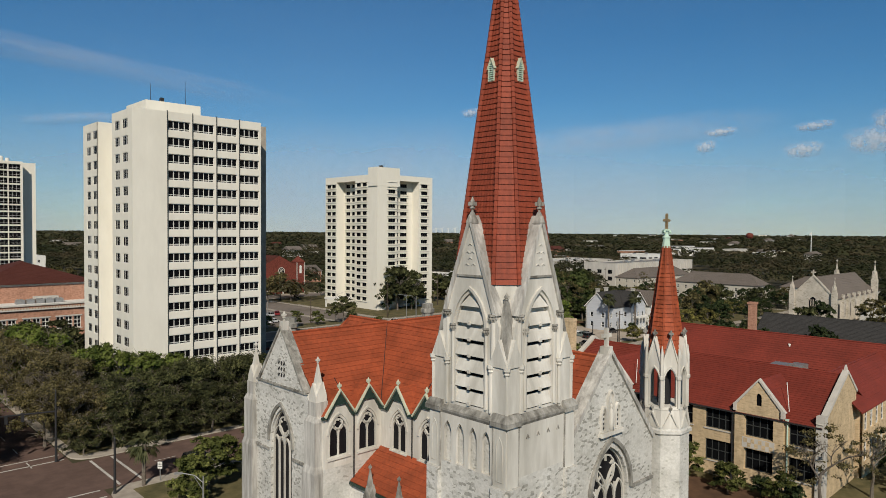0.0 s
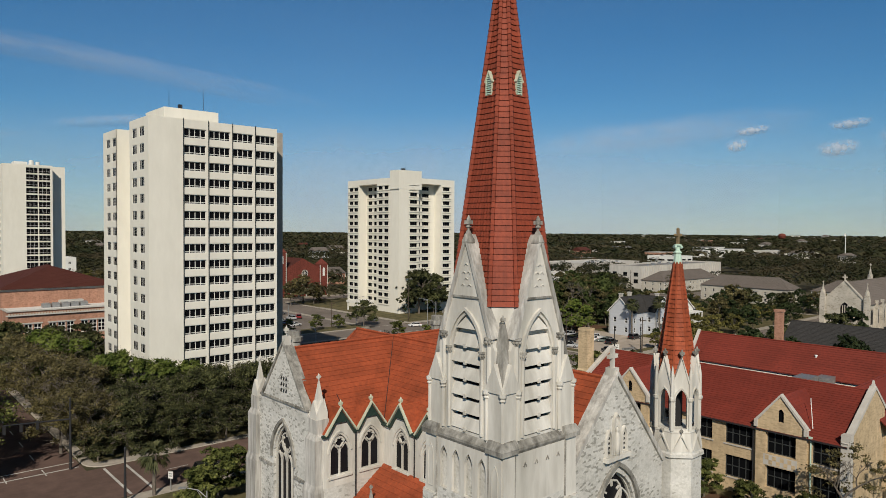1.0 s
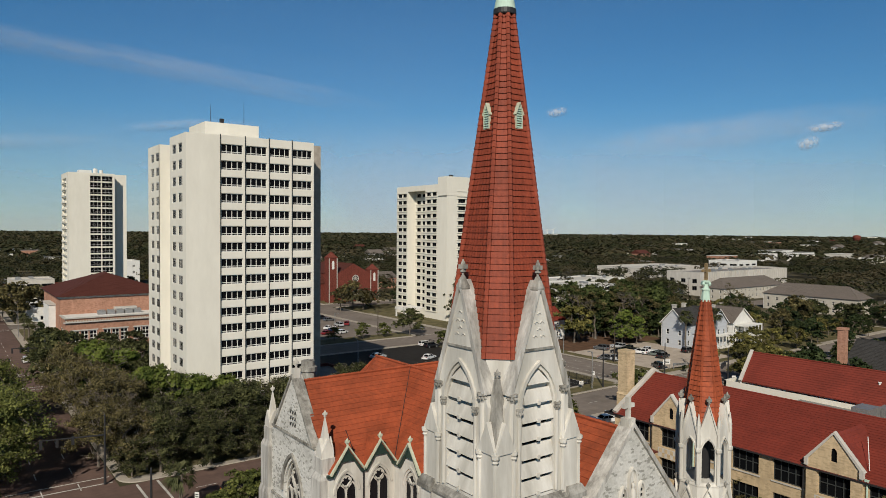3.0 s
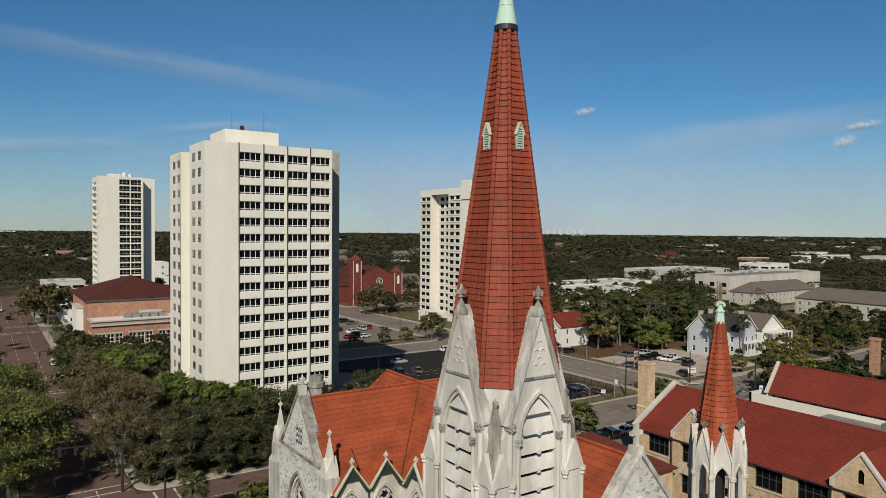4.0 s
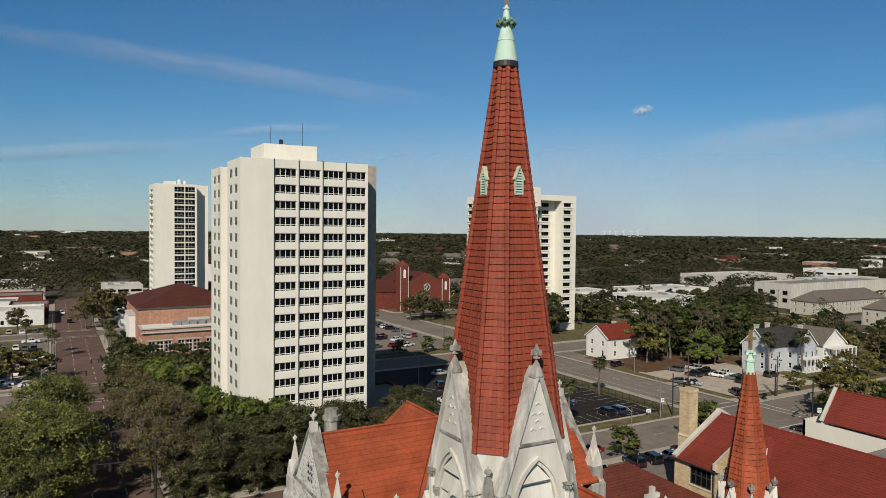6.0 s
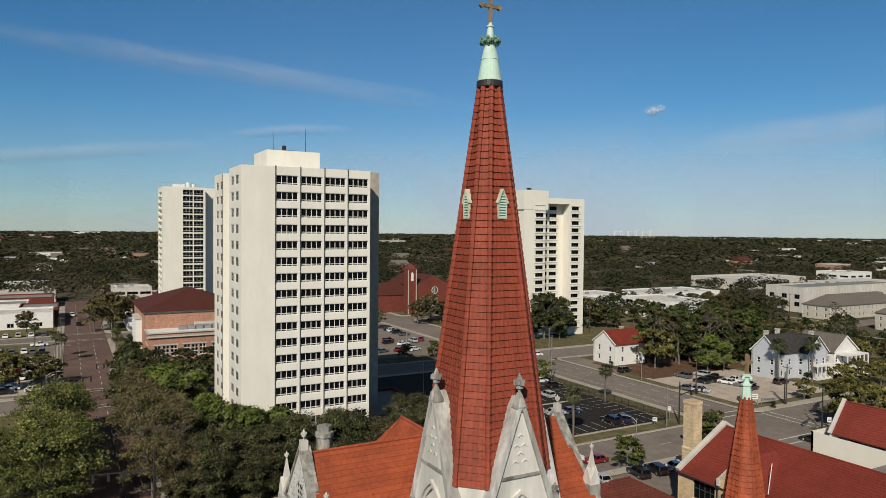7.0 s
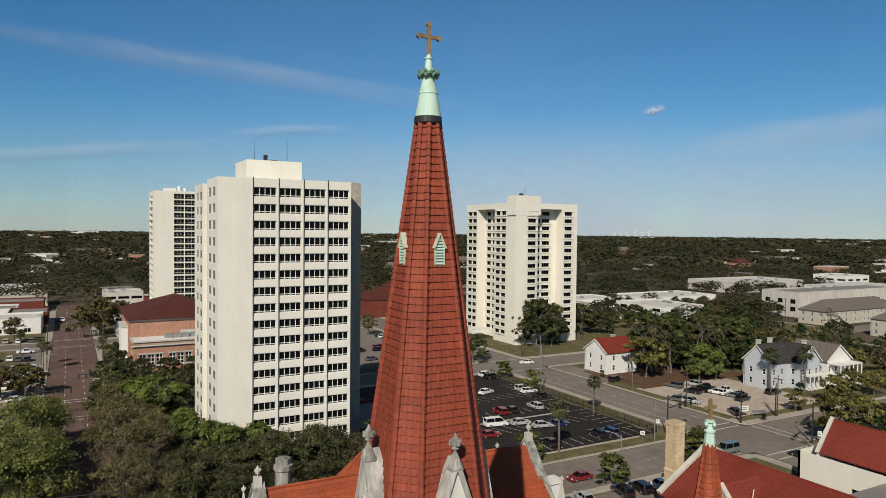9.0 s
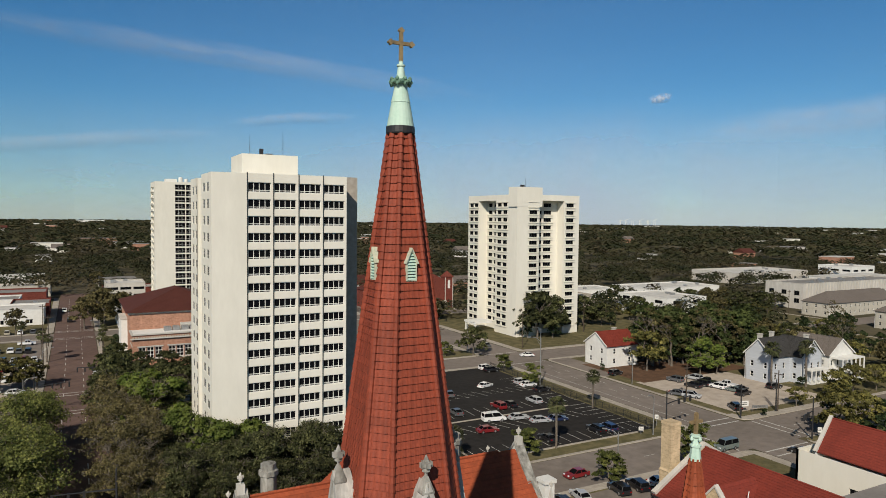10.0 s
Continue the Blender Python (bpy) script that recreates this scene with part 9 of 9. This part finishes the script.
x, y = 15 + 900 * math.sin(radians(71.7)), 900 * math.cos(radians(71.7))
t = thing("flagpole", "white flagpole above distant trees", "flagpole", at=(x, y, 0))
g = Geo()
g.tube((0, 0, 0), (0, 0, 33), 0.6, 0.35)
part("pole", g, PAINT_WHITE, t)
g = Geo()
g.box(-5, -0.1, 29.5, -0.4, 0.1, 32.5)
part("flag", g, PAINT_WHITE, t)


# ---- clouds ----
def cloud_paint(name, strength, scale, stretch, soft=0.25, tone=(0.85, 0.83, 0.84, 1)):
    m = bpy.data.materials.new(name)
    m.use_nodes = True
    n, l = m.node_tree.nodes, m.node_tree.links
    n.remove(n["Principled BSDF"])
    df = n.new("ShaderNodeBsdfDiffuse")
    df.inputs[0].default_value = tone
    tl = n.new("ShaderNodeBsdfTranslucent")
    tl.inputs[0].default_value = tone
    ms = n.new("ShaderNodeMixShader")
    l.new(df.outputs[0], ms.inputs[1])
    l.new(tl.outputs[0], ms.inputs[2])
    tp = n.new("ShaderNodeBsdfTransparent")
    mx = n.new("ShaderNodeMixShader")
    uv = n.new("ShaderNodeTexCoord")
    mp = n.new("ShaderNodeMapping")
    mp.inputs["Scale"].default_value = stretch
    l.new(uv.outputs["UV"], mp.inputs[0])
    no = n.new("ShaderNodeTexNoise")
    no.inputs["Scale"].default_value, no.inputs["Detail"].default_value, no.inputs["Roughness"].default_value = scale, 8, 0.6
    l.new(mp.outputs[0], no.inputs["Vector"])
    sp = n.new("ShaderNodeSeparateXYZ")
    l.new(uv.outputs["UV"], sp.inputs[0])
    fac = None
    for k in (0, 1):
        # fades to nothing at the edges
        inv = n.new("ShaderNodeMath")
        inv.operation = "SUBTRACT"
        inv.inputs[0].default_value = 1.0
        l.new(sp.outputs[k], inv.inputs[1])
        mu = n.new("ShaderNodeMath")
        mu.operation = "MULTIPLY"
        l.new(sp.outputs[k], mu.inputs[0])
        l.new(inv.outputs[0], mu.inputs[1])
        q = n.new("ShaderNodeMath")
        q.operation = "MULTIPLY"
        q.inputs[1].default_value = 4.0
        l.new(mu.outputs[0], q.inputs[0])
        if fac is None:
            fac = q
        else:
            r = n.new("ShaderNodeMath")
            r.operation = "MULTIPLY"
            l.new(fac.outputs[0], r.inputs[0])
            l.new(q.outputs[0], r.inputs[1])
            fac = r
    ad = n.new("ShaderNodeMath")
    ad.operation = "MULTIPLY"
    l.new(fac.outputs[0], ad.inputs[0])
    l.new(no.outputs["Fac"], ad.inputs[1])
    rg = n.new("ShaderNodeMapRange")
    rg.interpolation_type = "SMOOTHSTEP"
    rg.inputs["From Min"].default_value, rg.inputs["From Max"].default_value = soft, 0.75
    rg.inputs["To Max"].default_value = strength
    l.new(ad.outputs[0], rg.inputs["Value"])
    l.new(rg.outputs[0], mx.inputs[0])
    l.new(tp.outputs[0], mx.inputs[1])
    l.new(ms.outputs[0], mx.inputs[2])
    l.new(mx.outputs[0], n["Material Output"].inputs["Surface"])
    return m


CIRRUS = cloud_paint("cirrus", 0.30, 3.0, (3.0, 1.0, 1.0), 0.1)
PUFF = cloud_paint("cloud_puff", 0.95, 3.5, (2.0, 1.0, 1.0), 0.16)
# VEIL paints horizon haze: its blue-grey tone tints the low sky
VEIL = cloud_paint("horizon_haze_tint", 0.95, 1.2, (5.0, 1.0, 1.0), 0.0, (0.55, 0.62, 0.79, 1))
# added bluish layer that lifts the brightness of the sky in view
SKY_LIFT = cloud_paint("sky_lift_haze", 0.16, 1.2, (2.0, 1.5, 1.0), 0.0, (0.6, 0.73, 0.9, 1))
WISP = cloud_paint("thin_haze_cloud", 0.3, 2.5, (4.0, 1.0, 1.0), 0.05)


def cloud(name, mat, path, thick, label, far=4600.0):
    """A veil along a line of (azimuth, elevation) in degrees, far off."""
    n, rows = 32, 16
    me = bpy.data.meshes.new(name)
    v, f, uvs = [], [], []
    for i in range(n + 1):
        s = i / n * (len(path) - 1)
        k = min(int(s), len(path) - 2)
        az = path[k][0] + (path[k + 1][0] - path[k][0]) * (s - k)
        el = path[k][1] + (path[k + 1][1] - path[k][1]) * (s - k)
        for j in range(rows + 1):
            e = radians(el + thick * (j / rows - 0.5))
            a = radians(az)
            bulge = far - 30 * math.sin(math.pi * j / rows)
            v.append((15 + bulge * math.cos(e) * math.sin(a), bulge * math.cos(e) * math.cos(a), 40 + bulge * math.sin(e)))
    for i in range(n):
        for j in range(rows):
            a = i * (rows + 1) + j
            f.append((a, a + rows + 1, a + rows + 2, a + 1))
            uvs += [(i / n, j / rows), ((i + 1) / n, j / rows), ((i + 1) / n, (j + 1) / rows), (i / n, (j + 1) / rows)]
    me.from_pydata(v, [], f)
    layer = me.uv_layers.new(name="uv")
    for k, uv in enumerate(uvs):
        layer.data[k].uv = uv
    me.materials.append(mat)
    o = new(name, me)
    o.visible_shadow = False
    return tagged(o, label, "cloud", kind="structure")


cloud("cirrus_cloud", CIRRUS, [(-16, 13.6), (-4, 13.3), (5, 12.9), (14.6, 12.2), (27, 10.6), (36, 9.2)], 2.6, "long thin white cirrus streak in blue sky")
cloud("cirrus_cloud", WISP, [(-12, 4.2), (-4, 4.9), (4, 5.9), (12, 6.6)], 1.6, "faint low cirrus wisp")
cloud("cirrus_cloud", WISP, [(46, 6.0), (54, 7.2), (64, 8.0), (72, 8.4)], 3.2, "faint cirrus veil")
cloud("cirrus_cloud", WISP, [(10, 7.2), (16, 8.0), (22, 8.2)], 1.2, "faint cirrus wisp")
cloud("cirrus_cloud", VEIL, [(-60, 0.2), (20, 0.2), (50, 0.5), (120, 0.8)], 19.0, "pale bluish sheet painting haze low over the horizon", 4780.0)
cloud("haze_cloud", SKY_LIFT, [(-70, 16), (0, 16), (35, 13), (90, 16), (160, 16)], 60.0, "thin bluish sheet added to lighten the visible sky", 4690.0)
for az, el, w, th in ((45.8, 9.6, 2.4, 1.1), (64.5, 6.5, 2.2, 1.4), (65.6, 7.6, 3.4, 1.0), (71.3, 6.0, 3.8, 1.7), (72.0, 7.7, 3.8, 1.1), (75.8, 6.5, 5.6, 2.9), (76.8, 7.9, 3.6, 2.4)):
    cloud("cloud", PUFF, [(az - w / 2, el - 0.15), (az, el), (az + w / 2, el + 0.2)], th, "small white fair weather cloud")
